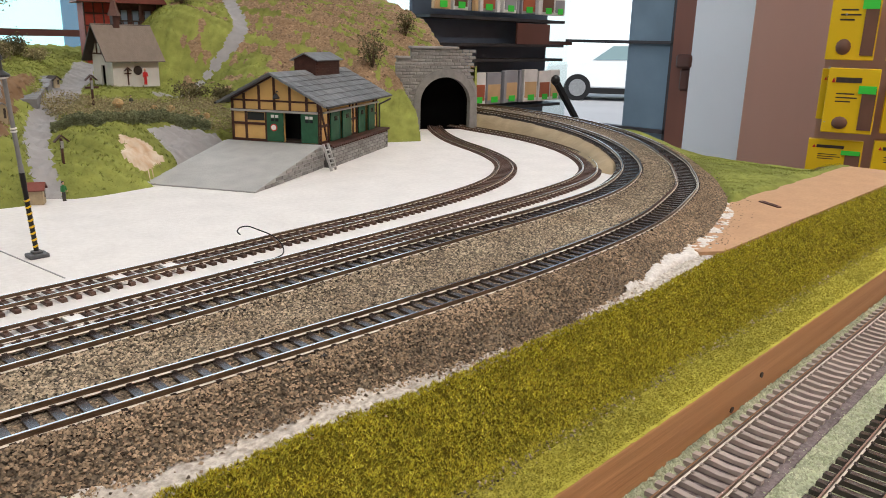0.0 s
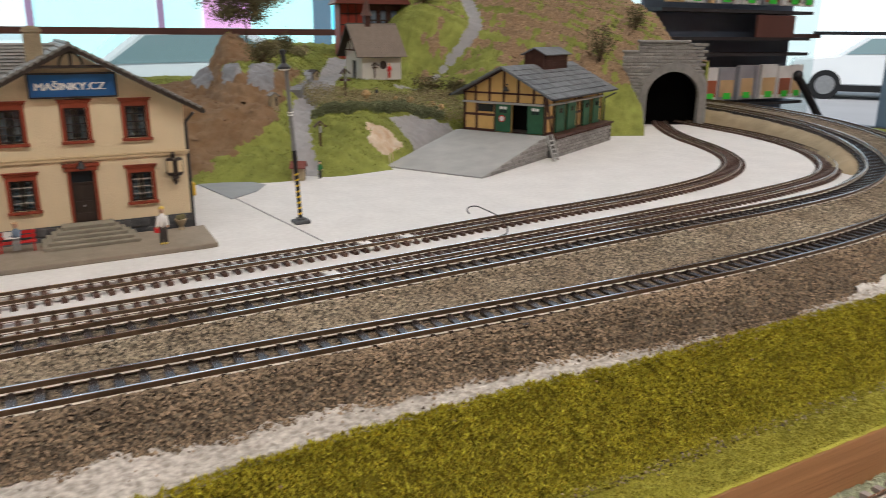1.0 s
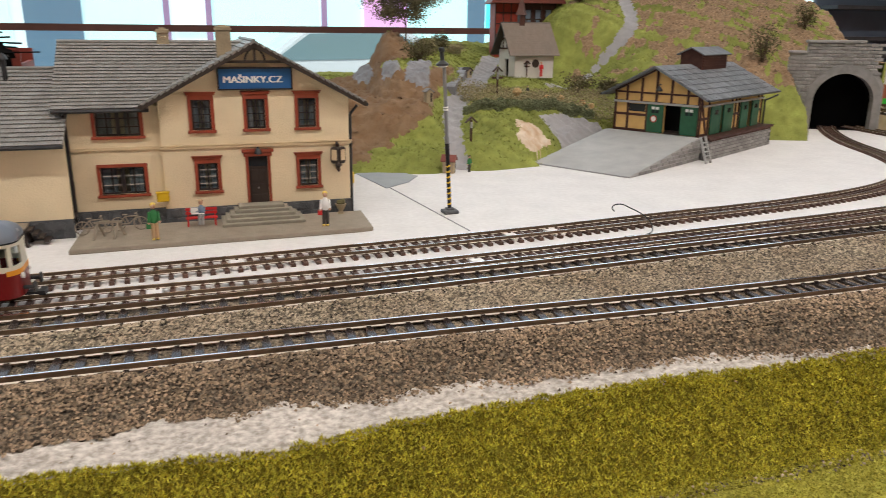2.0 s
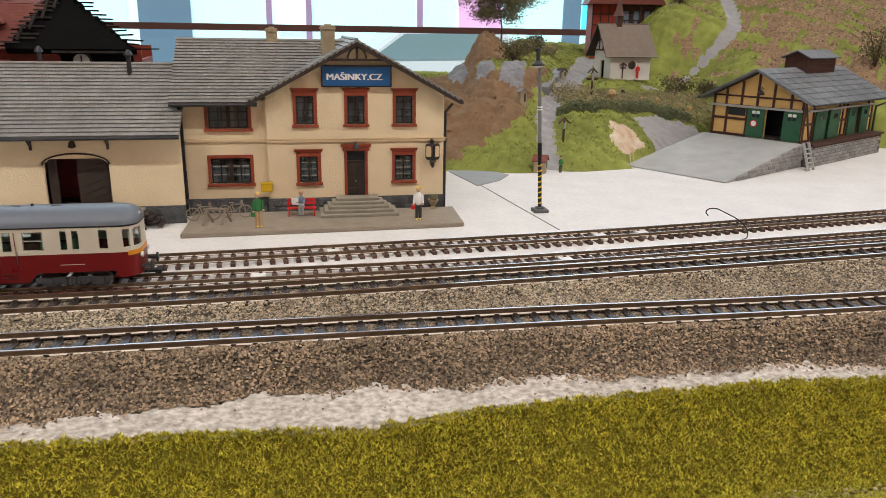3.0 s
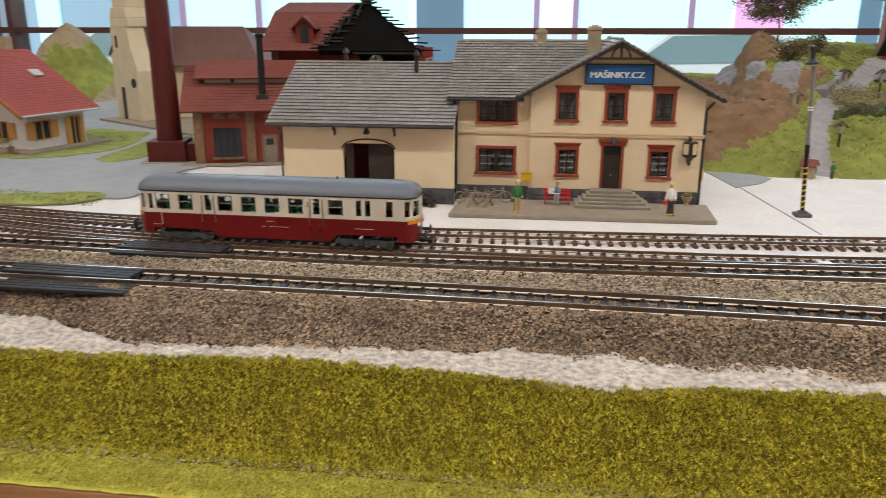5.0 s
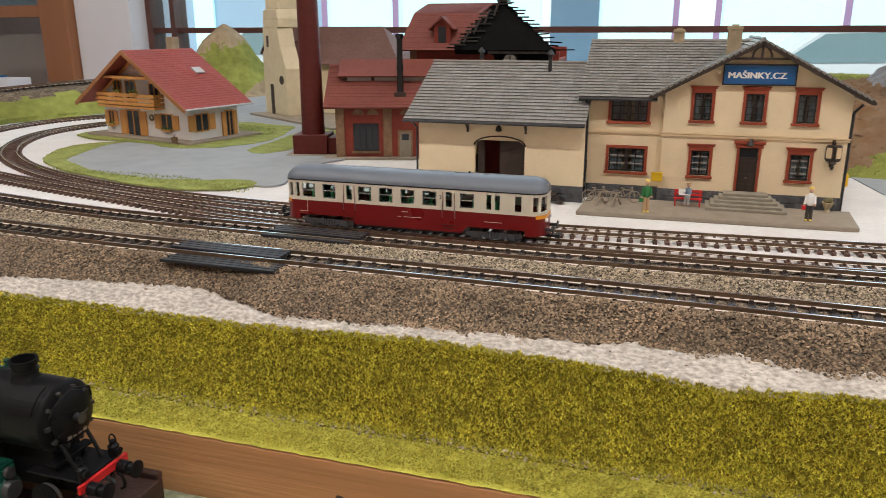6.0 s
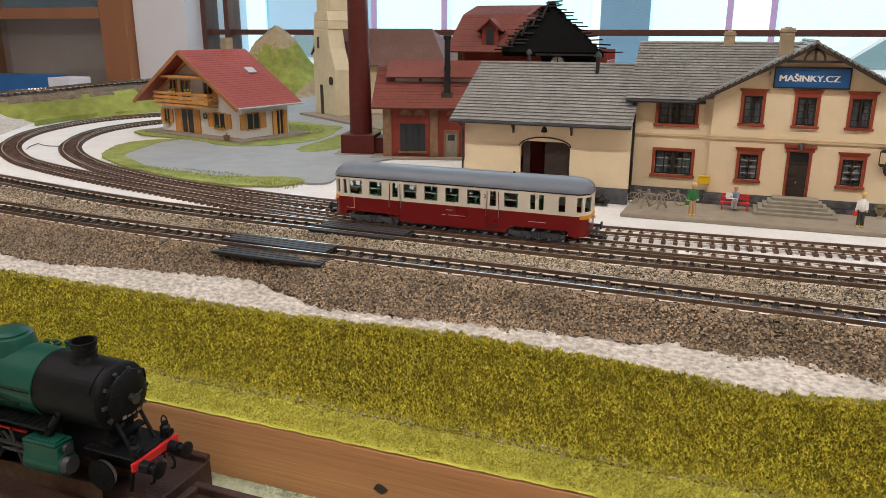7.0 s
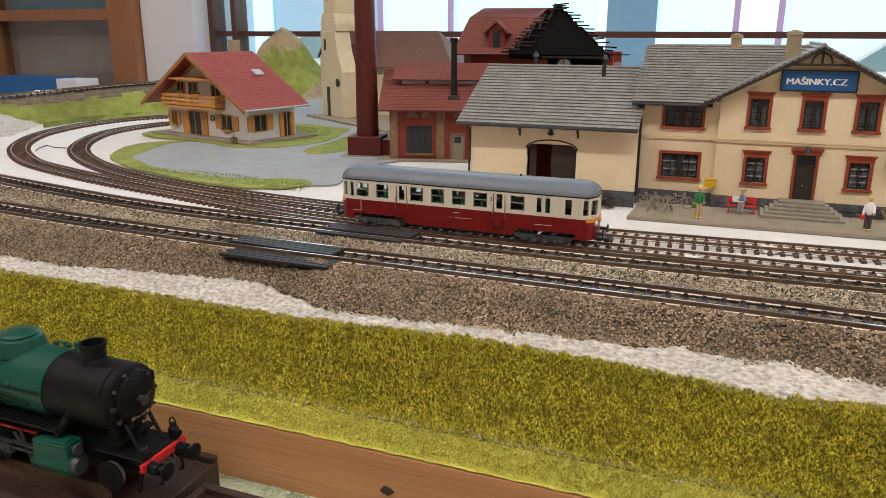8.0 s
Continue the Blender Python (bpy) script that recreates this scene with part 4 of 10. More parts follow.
def window_unit(parent, hole, y, double=False, lintel=True, label=""):
    """A window with red surround, dark frame, glazing bars and panes, set in a hole of a front wall at depth y."""
    x0, z0, x1, z1 = hole
    o_ = [(x0 - 0.0018, z0 - 0.0014), (x1 + 0.0018, z0 - 0.0014), (x1 + 0.0018, z1 + 0.0016), (x0 - 0.0018, z1 + 0.0016)]
    i_ = [(x0, z0), (x1, z0), (x1, z1), (x0, z1)]
    ring = Shape().add([(a, y - 0.0008, b) for a, b in o_ + i_] + [(a, y, b) for a, b in o_ + i_],
                       [q for k in range(4) for q in ((k, (k + 1) % 4, 4 + (k + 1) % 4, 4 + k), (8 + k, 12 + k, 12 + (k + 1) % 4, 8 + (k + 1) % 4), (k, 8 + k, 8 + (k + 1) % 4, (k + 1) % 4), (4 + k, 4 + (k + 1) % 4, 12 + (k + 1) % 4, 12 + k))])
    w = part("window", ring, M_red_trim, parent, label)
    part("sill", Shape().box(x0 - 0.0026, y - 0.0018, z0 - 0.0016, x1 + 0.0026, y, z0), M_red_trim, w, bevel=0.0002)
    if lintel:
        part("lintel", Shape().box(x0 - 0.0018, y - 0.0009, z1, x1 + 0.0018, y, z1 + 0.0026).box(x0 - 0.0026, y - 0.0016, z1 + 0.0026, x1 + 0.0026, y, z1 + 0.0038)
             .box(x0 - 0.0032, y - 0.0022, z1 + 0.0038, x1 + 0.0032, y, z1 + 0.0044), M_red_trim, w, bevel=0.0002)
    else:
        part("lintel", Shape().box(x0 - 0.0018, y - 0.0009, z1, x1 + 0.0018, y, z1 + 0.0018), M_red_trim, w, bevel=0.0002)
    f = Shape()
    t = 0.0010
    yy = y + 0.0012
    f.box(x0, yy, z0, x0 + t, yy + 0.0006, z1).box(x1 - t, yy, z0, x1, yy + 0.0006, z1).box(x0 + t, yy, z0, x1 - t, yy + 0.0006, z0 + t).box(x0 + t, yy, z1 - t, x1 - t, yy + 0.0006, z1)
    for k in ((0.25, 0.5, 0.75) if double else (0.5,)):
        xm = x0 + (x1 - x0) * k
        ww = 0.0011 if double and k == 0.5 else 0.0004
        f.box(xm - ww, yy - 0.0001, z0 + t, xm + ww, yy + 0.0006, z1 - t)
    n = 4 if not double else 3
    for k in range(1, n):
        zz = z0 + (z1 - z0) * k / n
        part("glazing_bar", Shape().box(x0 + t, yy + 0.0001, zz - 0.00028, x1 - t, yy + 0.0005, zz + 0.00028), M_palebar if z0 < 0.04 else M_winframe, w)
    part("window_frame", f, M_winframe, w)
    part("pane", Shape().box(x0, yy + 0.0008, z0, x1, yy + 0.0011, z1), M_glass, w)
    part("curtain", Shape().box(x0, yy + 0.0016, z0, x0 + (x1 - x0) * 0.36, yy + 0.0019, z1).box(x1 - (x1 - x0) * 0.36, yy + 0.0016, z0, x1, yy + 0.0019, z1), M_curtain, w)
    return w


M_curtain = material("grey_curtain", (0.30, 0.33, 0.36), 0.8, vary=0.4, scale=700, stretch=(1, 1, 0.1))
loc = OFF
for h in UP + LO:
    hh = (h[0] + 0.07, h[1], h[2] + 0.07, h[3])
    window_unit(station, hh, -0.03)

# entrance door with its surround, fanlight, lamp and steps
d0, dz0, d1, dz1 = DOOR
door = st("door", Shape().box(d0 - 0.0016, -0.0009, dz0, d0, 0, dz1).box(d1, -0.0009, dz0, d1 + 0.0016, 0, dz1)
          .box(d0 - 0.0026, -0.0014, dz1, d1 + 0.0026, 0, dz1 + 0.0024).box(d0 - 0.0036, -0.0022, dz1 + 0.0024, d1 + 0.0036, 0, dz1 + 0.0042), M_red_trim, label="dark panelled door in a red surround", bevel=0.0002)
_l = Shape().box(d0, 0.0012, dz0, d1, 0.0018, dz1 - 0.007)
for q in (0, 1):
    a = d0 + 0.0007 + q * (d1 - d0) / 2
    for zz, hh in ((dz0 + 0.001, 0.006), (dz0 + 0.0085, 0.005), (dz0 + 0.015, 0.007)):
        _l.box(a, 0.0008, zz, a + 0.0041, 0.0012, zz + hh)
part("door_leaf", _l.moved(OFF), M_dark, door, bevel=0.0001)
part("fanlight", Shape().box(d0, 0.0012, dz1 - 0.0062, d1, 0.0015, dz1).moved(OFF), M_pane, door)
part("transom", Shape().box(d0, 0.0006, dz1 - 0.0072, d1, 0.0018, dz1 - 0.0062).moved(OFF), M_dark, door)
part("door_handle", Shape().tube((-0.0548, -0.0002, 0.0195), (-0.0548, 0.001, 0.0195), 0.0005).moved(OFF), M_metal, door, "brass door handle")
st("door_lamp", Shape().lathe([(0.0003, 0.0445), (0.0016, 0.0425), (0.0022, 0.0405), (0.0002, 0.0398)], (-0.0545, -0.0042, 0)).tube((-0.0545, -0.004, 0.0435), (-0.0545, 0, 0.0435), 0.0004), M_darkmetal, label="grey metal lamp over the door", smooth=True)
_s = Shape()
for k in range(5):
    e = 0.0030 * (4 - k)
    _s.box(-0.0655 - e * 0.85 - 0.002, -0.0100 - e * 1.15, 0.0017 * k, -0.0435 + e * 0.85 + 0.002, -0.0008, 0.0017 * k + 0.0017)
steps = tagged(part("front_steps", _s, M_stair, bevel=0.0002), "flight of five grey stone steps before the door", "steps")


# roofs
def tiled(o, u, v, nu, nv, lift=0.0004, thick=0.0006, round_end=True):
    """Courses of overlapping tiles over the sheet o + a u + b v."""
    s = Shape()
    o, u, v = Vector(o), Vector(u), Vector(v)
    n = u.cross(v).normalized()
    if n.z < 0:
        n = -n
    du, dv = u / nu, v / nv
    rng = random.Random(nu * 31 + nv)
    for j in range(nv):
        sh = 0.5 * (j % 2)
        for i in range(nu + (1 if sh else 0)):
            a0, a1 = max(0, i - sh + 0.02), min(nu, i - sh + 0.98)
            if a1 - a0 < 0.1:
                continue
            b0, b1 = j - 0.18, j + 1.0
            up = lift * rng.uniform(0.92, 1.12)
            p = [o + du * a0 + dv * (b0 + 0.12) + n * up, o + du * (a0 * 0.7 + a1 * 0.3) + dv * b0 + n * (up * 1.25), o + du * (a0 * 0.3 + a1 * 0.7) + dv * b0 + n * (up * 1.25), o + du * a1 + dv * (b0 + 0.12) + n * up,
                 o + du * a1 + dv * b1, o + du * a0 + dv * b1]
            q = [k + n * thick for k in p[:4]] + [k + n * 0.0001 for k in p[4:]]
            s.add(p + q, [(6, 7, 8, 9, 10, 11), (0, 1, 7, 6), (1, 2, 8, 7), (2, 3, 9, 8), (3, 4, 10, 9), (5, 0, 6, 11)])
    return s


def roof_sheet(o, u, v, thick=0.0012):
    o, u, v = Vector(o), Vector(u), Vector(v)
    n = u.cross(v).normalized()
    if n.z < 0:
        n = -n
    p = [o, o + u, o + u + v, o + v]
    return Shape().add(p + [k - n * thick for k in p], [(0, 1, 2, 3), (7, 6, 5, 4), (0, 4, 5, 1), (1, 5, 6, 2), (2, 6, 7, 3), (3, 7, 4, 0)])


M_tile = material("roof_tile_grey", (0.265, 0.257, 0.238), 0.5, vary=0.08, scale=120, island_vary=0.10, colour2=(0.205, 0.196, 0.178))
OV = 0.0075     # overhang in front
SL = (APEX - EAVE) / (MID - GX0)
ridge = Vector((MID, -OV, APEX + 0.003))
for sx in (-1, 1):
    w = (MID - GX0) + 0.0085
    o = (MID + sx * w, -OV, APEX + 0.003 - w * SL)
    v = (-sx * w, 0, w * SL)
    u = (0, GD + OV + 0.008, 0)
    r = st("roof", roof_sheet(o, u, v), M_slate)
    part("tiles", tiled(o, u, v, 56, 18, 0.0003, 0.0005).moved(OFF), M_tile, r, kind="stuff")
    # barge boards and gutter
    st("barge_board", Shape().beam((MID, -OV - 0.0006, APEX + 0.0016), (MID + sx * (w + 0.0006), -OV - 0.0006, APEX + 0.0016 - (w + 0.0006) * SL), 0.0012, 0.0028), M_dark)
    for k in range(19):
        t0, t1 = w * (k + 0.12) / 19, w * (k + 0.80) / 19
        st("verge_tile", Shape().beam((MID + sx * t0, -OV - 0.0010, APEX + 0.0033 - t0 * SL), (MID + sx * t1, -OV - 0.0010, APEX + 0.0027 - t1 * SL), 0.0014, 0.0012), M_tile)
    if sx > 0:
        st("gutter", Shape().tube((MID + sx * (w + 0.0012), -OV, APEX + 0.001 - w * SL), (MID + sx * (w + 0.0012), GD if sx > 0 else -0.004, APEX + 0.001 - w * SL), 0.0011, n=8), M_darkmetal)
# gable truss
g = Shape().beam((-0.0745, -0.0062, 0.0925), (-0.0325, -0.0062, 0.0925), 0.0010, 0.0014).beam((MID, -0.0062, 0.0925), (MID, -0.0062, 0.1020), 0.0010, 0.0014)
for k in range(10):
    a, b = math.pi * k / 10, math.pi * (k + 1) / 10
    g.beam((MID + 0.0055 * math.cos(a), -0.0062, 0.0925 + 0.0072 * math.sin(a)), (MID + 0.0055 * math.cos(b), -0.0062, 0.0925 + 0.0072 * math.sin(b)), 0.0010, 0.0011)
st("gable_truss", g, M_dark, label="dark timber truss with an arched collar")

# rough stones of the plinths
M_plinthstone = material("plinth_stone", (0.115, 0.12, 0.125), 0.7, vary=0.2, scale=200, object_vary=0.3, bump=0.6, bump_scale=700)
_pstone = [mesh_of("stone", Shape().prism(o, -0.0007, 0.0, "y"), M_plinthstone, bevel=0.0002) for o in
           ([(-0.0026, -0.0018), (0.0022, -0.0022), (0.0028, 0.0012), (0.0004, 0.0023), (-0.0024, 0.0016)], [(-0.0020, -0.0022), (0.0018, -0.0020), (0.0021, 0.0018), (-0.0015, 0.0023)], [(-0.0024, -0.0012), (-0.0004, -0.0024), (0.0024, -0.0016), (0.0020, 0.0021), (-0.0022, 0.0019)])]


def plinth_stones(parent, x0, x1, y, off, seed):
    rng = random.Random(seed)
    for r in range(2):
        x = x0 + 0.0026 + 0.0018 * r
        while x < x1 - 0.0024:
            ob = new("stone", rng.choice(_pstone))
            ob.parent = parent
            ob.matrix_basis = off @ pose(x, y, 0.0026 + 0.0048 * r, 0, rng.uniform(-12, 12), 0)
            x += rng.uniform(0.0046, 0.0056)


_pl = [o for o in station.children if o.name.startswith("plinth")][0]
plinth_stones(_pl, GX0, DOOR[0] - 0.004, -0.0008, OFF, 1)
plinth_stones(_pl, DOOR[2] + 0.004, GX1, -0.0008, OFF, 2)

# name board
sign = thing("station_sign", (-0.0535, -0.002, 0.083), "blue station name board with white capital letters", "sign")
part("board", Shape().box(-0.0200, -0.0006, -0.0055, 0.0200, 0.0010, 0.0055), M_blue, sign)
part("frame", Shape().box(-0.0208, -0.0010, 0.0055, 0.0208, 0.0011, 0.0063).box(-0.0208, -0.0010, -0.0063, 0.0208, 0.0011, -0.0055).box(-0.0208, -0.0010, -0.0055, -0.0200, 0.0011, 0.0055).box(0.0200, -0.0010, -0.0055, 0.0208, 0.0011, 0.0055), M_winframe, sign)
cu = bpy.data.curves.new("lettering", "FONT")
cu.body, cu.size, cu.extrude, cu.align_x, cu.align_y = "MAŠINKY.CZ", 0.0052, 0.0001, "CENTER", "CENTER"
tmp = new("lettering", cu)
me = bpy.data.meshes.new_from_object(tmp.evaluated_get(bpy.context.evaluated_depsgraph_get()))
bpy.data.objects.remove(tmp)
me.materials.clear()
me.materials.append(M_white)
# bold strokes: the same letters struck three times side by side
_bm = bmesh.new()
for k, dx in enumerate((-0.00026, -0.00009, 0.00009, 0.00026)):
    n0 = len(_bm.verts)
    _bm.from_mesh(me)
    _bm.verts.ensure_lookup_table()
    for vtx in _bm.verts[n0:]:
        vtx.co.x = vtx.co.x * 1.10 + dx
        vtx.co.z += 0.00002 * k
_bm.to_mesh(me)
_bm.free()
let = new("lettering", me)
let.parent = sign
let.matrix_basis = pose(-0.0014, -0.0008, -0.0006, 90, 0, 0)

# middle wing
WX0, WX1, WY = -0.1545, GX0, 0.0045
WU, WL = (-0.1405, 0.0520, -0.1175, 0.0665), (-0.1405, 0.0190, -0.1175, 0.0345)
st("wing_wall", wall_with_holes(WX0, WX1, 0, 0.0685, WY, WY + 0.003, [WU, WL]), M_cream)
st("wing_belt", Shape().box(WX0, WY - 0.0012, 0.0440, WX1 - 0.001, WY, 0.0458), M_cream2, bevel=0.0002)
st("wing_plinth", Shape().box(WX0, WY - 0.0008, 0, WX1 - 0.0008, WY, 0.0100), M_plinth)
plinth_stones([o for o in station.children if o.name.startswith("wing_plinth")][0], WX0, WX1 - 0.001, WY - 0.0008, OFF, 3)
st("back_wall", Shape().box(WX0, 0.092, 0, WX1, 0.095, 0.0685), M_cream)
st("end_wall", Shape().prism([(WY + 0.003, 0), (0.092, 0), (0.092, 0.0685), (0.0485, 0.0985), (WY + 0.003, 0.0685)], WX0, WX0 + 0.003, "x"), M_cream)
for h in (WU, WL):
    window_unit(station, (h[0] + 0.07, h[1], h[2] + 0.07, h[3]), WY - 0.03, True, False)
for sy in (-1, 1):
    o = (WX0 - 0.006, 0.0485 + sy * 0.0525, 0.0680)
    u, v = (MID - WX0 + 0.006, 0, 0), (0, -sy * 0.0525, 0.0335)
    if sy < 0:
        # the front slope runs on behind the gable roof and ends in the valley
        shear = Matrix.Translation((0, o[1], o[2] - 0.0012)) @ Matrix(((1, 0, 0, 0), (0, 1, 0, 0), (0, 0.638, 1, 0), (0, 0, 0, 1)))
        r = st("roof", Shape().prism([(WX0 - 0.006, 0.0), (WX1 - 0.005, 0.0), (WX1 - 0.0045, 0.0042), (MID, 0.0525), (WX0 - 0.006, 0.0525)], 0, 0.0012, "z").moved(shear), M_slate)
        cut = Shape()
        full = tiled(o, (MID - WX0 + 0.006, 0, 0), v, 60, 20, 0.0003, 0.0005)
        for k in range(len(full.v) // 12):
            q = full.v[12 * k:12 * k + 12]
            if max(p[0] for p in q) < (WX1 - 0.0042 if min(p[1] for p in q) - o[1] < 0.0045 else WX1 + 0.0005 + (MID - WX1) * (min(p[1] for p in q) - o[1]) / 0.0525):
                cut.add(q, [(6, 7, 8, 9, 10, 11), (0, 1, 7, 6), (1, 2, 8, 7), (2, 3, 9, 8), (3, 4, 10, 9), (5, 0, 6, 11)])
        part("tiles", cut.moved(OFF), M_tile, r, kind="stuff")
    else:
        r = st("roof", roof_sheet(o, u, v), M_slate)
st("ridge", Shape().tube((WX0 - 0.006, 0.0485, 0.1020), (MID, 0.0485, 0.1020), 0.0011, n=8), M_tile)
st("ridge", Shape().tube((MID, -OV, APEX + 0.0034), (MID, GD + 0.008, APEX + 0.0034), 0.0011, n=8), M_tile)
st("gutter", Shape().tube((WX0 - 0.006, -0.0052, 0.0668), (WX1 - 0.0045, -0.0052, 0.0668), 0.0010, n=8), M_darkmetal)
st("downpipe", Shape().pipe([(WX0 - 0.001, -0.0052, 0.0662), (WX0 - 0.001, 0.003, 0.062), (WX0 - 0.001, 0.003, 0.0)], 0.0009), M_darkmetal)
st("downpipe", Shape().pipe([(GX1 + 0.0055, 0.0, 0.0668), (GX1 + 0.0012, 0.0015, 0.0615), (GX1 + 0.0012, 0.0015, 0.0)], 0.0009), M_darkmetal)
for x, y, w, zt in ((-0.1025, 0.050, 0.0035, 0.1095), (-0.0685, 0.024, 0.0042, 0.1115)):
    c = st("chimney", Shape().box(x - w, y - w, 0.088, x + w, y + w, zt), M_chimney, label="beige brick chimney", bevel=0.0002)
    part("cap", Shape().box(x - w - 0.0006, y - w - 0.0006, zt - 0.0022, x + w + 0.0006, y + w + 0.0006, zt - 0.0010).box(x - w * 0.5, y - w * 0.5, zt, x + w * 0.5, y + w * 0.5, zt + 0.0008).moved(OFF), M_chimney, c)

# goods wing
HX0, HX1, HY = -0.2675, WX0, -0.0135
GH = (-0.2275, 0.0115, -0.1935, 0.0385)
goods = thing("goods_shed_wing", (-0.21, 0.03, 0.0), "cream goods shed with arched dark doors and grey tiled roof", "goods shed")
OFG = Matrix.Translation((0.21, -0.03, 0))


def gd(name, s, mats, parent=goods, label="", bevel=0.0, smooth=False):
    return part(name, s.moved(OFG), mats, parent, label, bevel, smooth)


gd("front_wall", wall_with_holes(HX0, HX1, 0.0105, 0.0535, HY, HY + 0.003, [GH]), M_cream)
gd("plinth", Shape().box(HX0 - 0.0005, HY - 0.0006, 0, HX1, HY + 0.003, 0.0105).box(HX0 - 0.0005, HY + 0.003, 0, HX0 + 0.003, 0.10, 0.0105), M_plinth)
plinth_stones([o for o in goods.children if o.name.startswith("plinth")][0], HX0, HX1, HY - 0.0006, OFG, 4)
gd("end_wall", Shape().prism([(HY + 0.003, 0.0105), (0.1, 0.0105), (0.1, 0.0535), (0.0432, 0.0835), (HY + 0.003, 0.0535)], HX0, HX0 + 0.003, "x"), M_cream)
gd("back_wall", Shape().box(HX0 + 0.003, 0.097, 0, HX1, 0.1, 0.0535), M_cream)
gd("inner_floor", Shape().box(HX0 + 0.003, HY + 0.003, 0.009, HX1, 0.097, 0.0105), M_dark)
# segmental arch over the doorway
cx, hw = (GH[0] + GH[2]) / 2, (GH[2] - GH[0]) / 2
gd("arch_trim", Shape().pipe([(cx + (hw + 0.0005) * math.cos(math.pi - math.pi * k / 12), HY - 0.0004, 0.0352 + 0.0062 * math.sin(math.pi * k / 12)) for k in range(13)], 0.0005), M_dark)
gd("arch_head", Shape().prism([(GH[0], 0.0385)] + [(cx + hw * math.cos(math.pi - math.pi * k / 12), 0.0345 + 0.0062 * math.sin(math.pi * k / 12)) for k in range(1, 12)] + [(GH[2], 0.0385), (GH[2], 0.0425), (GH[0], 0.0425)], HY - 0.0002, HY + 0.0028, "y"), M_cream)
lf = gd("door_leaf", Shape().box(-0.2110, HY + 0.0032, 0.0108, -0.1945, HY + 0.0042, 0.0415), M_dark, label="closed plank door leaf")
pl = Shape()
for k in range(8):
    pl.beam((-0.2108, HY + 0.003, 0.0125 + 0.0045 * k - 0.003), (-0.1948, HY + 0.003, 0.0125 + 0.0045 * k + 0.004), 0.0004, 0.0036)
part("plank", pl.moved(OFG), M_dark, lf)
gd("door_leaf", Shape().box(-0.2262, HY + 0.0032, 0.0108, -0.2215, HY + 0.0046, 0.0385), M_dark)
gd("inner_back", Shape().box(-0.2300, HY + 0.03, 0.0105, -0.19, HY + 0.031, 0.045), M_brick_red)
for sy in (-1, 1):
    o = (HX0 - 0.0075, 0.0432 + sy * 0.0665, 0.0520)
    u, v = (HX1 - HX0 + 0.0085, 0, 0), (0, -sy * 0.0665, 0.0345)
    r = gd("roof", roof_sheet(o, u, v), M_slate)
    part("tiles", tiled(o, u, v, 62, 19, 0.0003, 0.0005).moved(OFG), M_tile, r, kind="stuff")
gd("ridge", Shape().tube((HX0 - 0.0075, 0.0432, 0.0872), (HX1 + 0.001, 0.0432, 0.0872), 0.0010, n=8), M_tile)
gd("gutter", Shape().tube((HX0 - 0.0075, -0.0246, 0.0510), (HX1 + 0.001, -0.0246, 0.0510), 0.0010, n=8), M_darkmetal)
gd("downpipe", Shape().pipe([(HX0 - 0.001, -0.0246, 0.0505), (HX0 - 0.001, HY - 0.001, 0.0455), (HX0 - 0.001, HY - 0.001, 0.0)], 0.0007), M_darkmetal)
for x in (-0.2325, -0.1930):
    gd("bracket", Shape().beam((x, HY, 0.0455), (x, HY - 0.0085, 0.0525), 0.0012, 0.0012).box(x - 0.0007, HY - 0.001, 0.0435, x + 0.0007, HY, 0.053), M_dark)
gd("door_lamp", Shape().lathe([(0.0003, 0.0495), (0.0016, 0.0478), (0.0022, 0.0455), (0.0002, 0.0447)], (-0.2105, HY - 0.004, 0)).tube((-0.2105, HY - 0.004, 0.048), (-0.2105, HY, 0.048), 0.0004), M_dark, smooth=True)
for x, y, zt in ((-0.2390, 0.045, 0.0955), (-0.1865, 0.033, 0.0945)):
    v = gd("vent_pipe", Shape().tube((x, y, 0.078), (x, y, zt - 0.002), 0.0014, n=10).lathe([(0.0026, zt - 0.002), (0.0022, zt - 0.0005), (0.0004, zt + 0.0016)], (x, y, 0), 10), M_darkmetal, label="dark metal roof vent", smooth=True)
# loading dock
dock = thing("loading_dock", (-0.211, -0.021, 0.0), "worn wooden loading dock on slanting braces", "loading dock")
part("deck", Shape().box(-0.0350, -0.0070, 0.0088, 0.0350, 0.0068, 0.0102), M_platform, dock, bevel=0.0002)
part("side_beam", Shape().box(-0.0350, -0.0074, 0.0076, 0.0350, -0.0062, 0.0088), M_dark, dock)
for x in (-0.036, 0.030):
    q = -1 if x < 0 else 1
    part("brace", Shape().beam((x + (0.002 if q < 0 else 0.002), -0.0060, 0.0090), (x + q * 0.006, -0.0068, 0.0), 0.0016, 0.0016).beam((x + 0.002, 0.005, 0.0090), (x + q * 0.006, 0.004, 0.0), 0.0016, 0.0016), M_dark, dock)
st_ = Shape()
for k in range(4):
    st_.box(0.035 + 0.0026 * k, -0.005, 0.0076 - 0.002 * k, 0.0378 + 0.0026 * k, 0.005, 0.0086 - 0.002 * k)
part("side_steps", st_, M_dark, dock)
# platform
platform = tagged(part("platform", Shape().prism([(-0.1535, -0.049), (-0.004, -0.0455), (0.004, -0.0445), (0.006, -0.0030), (-0.1515, -0.0030)], 0.0, 0.0026, "z"), M_platform, bevel=0.0004), "low grey-brown platform slab before the station", "platform", kind="structure")
for ob in (steps,):
    ob.location.z = 0.0026


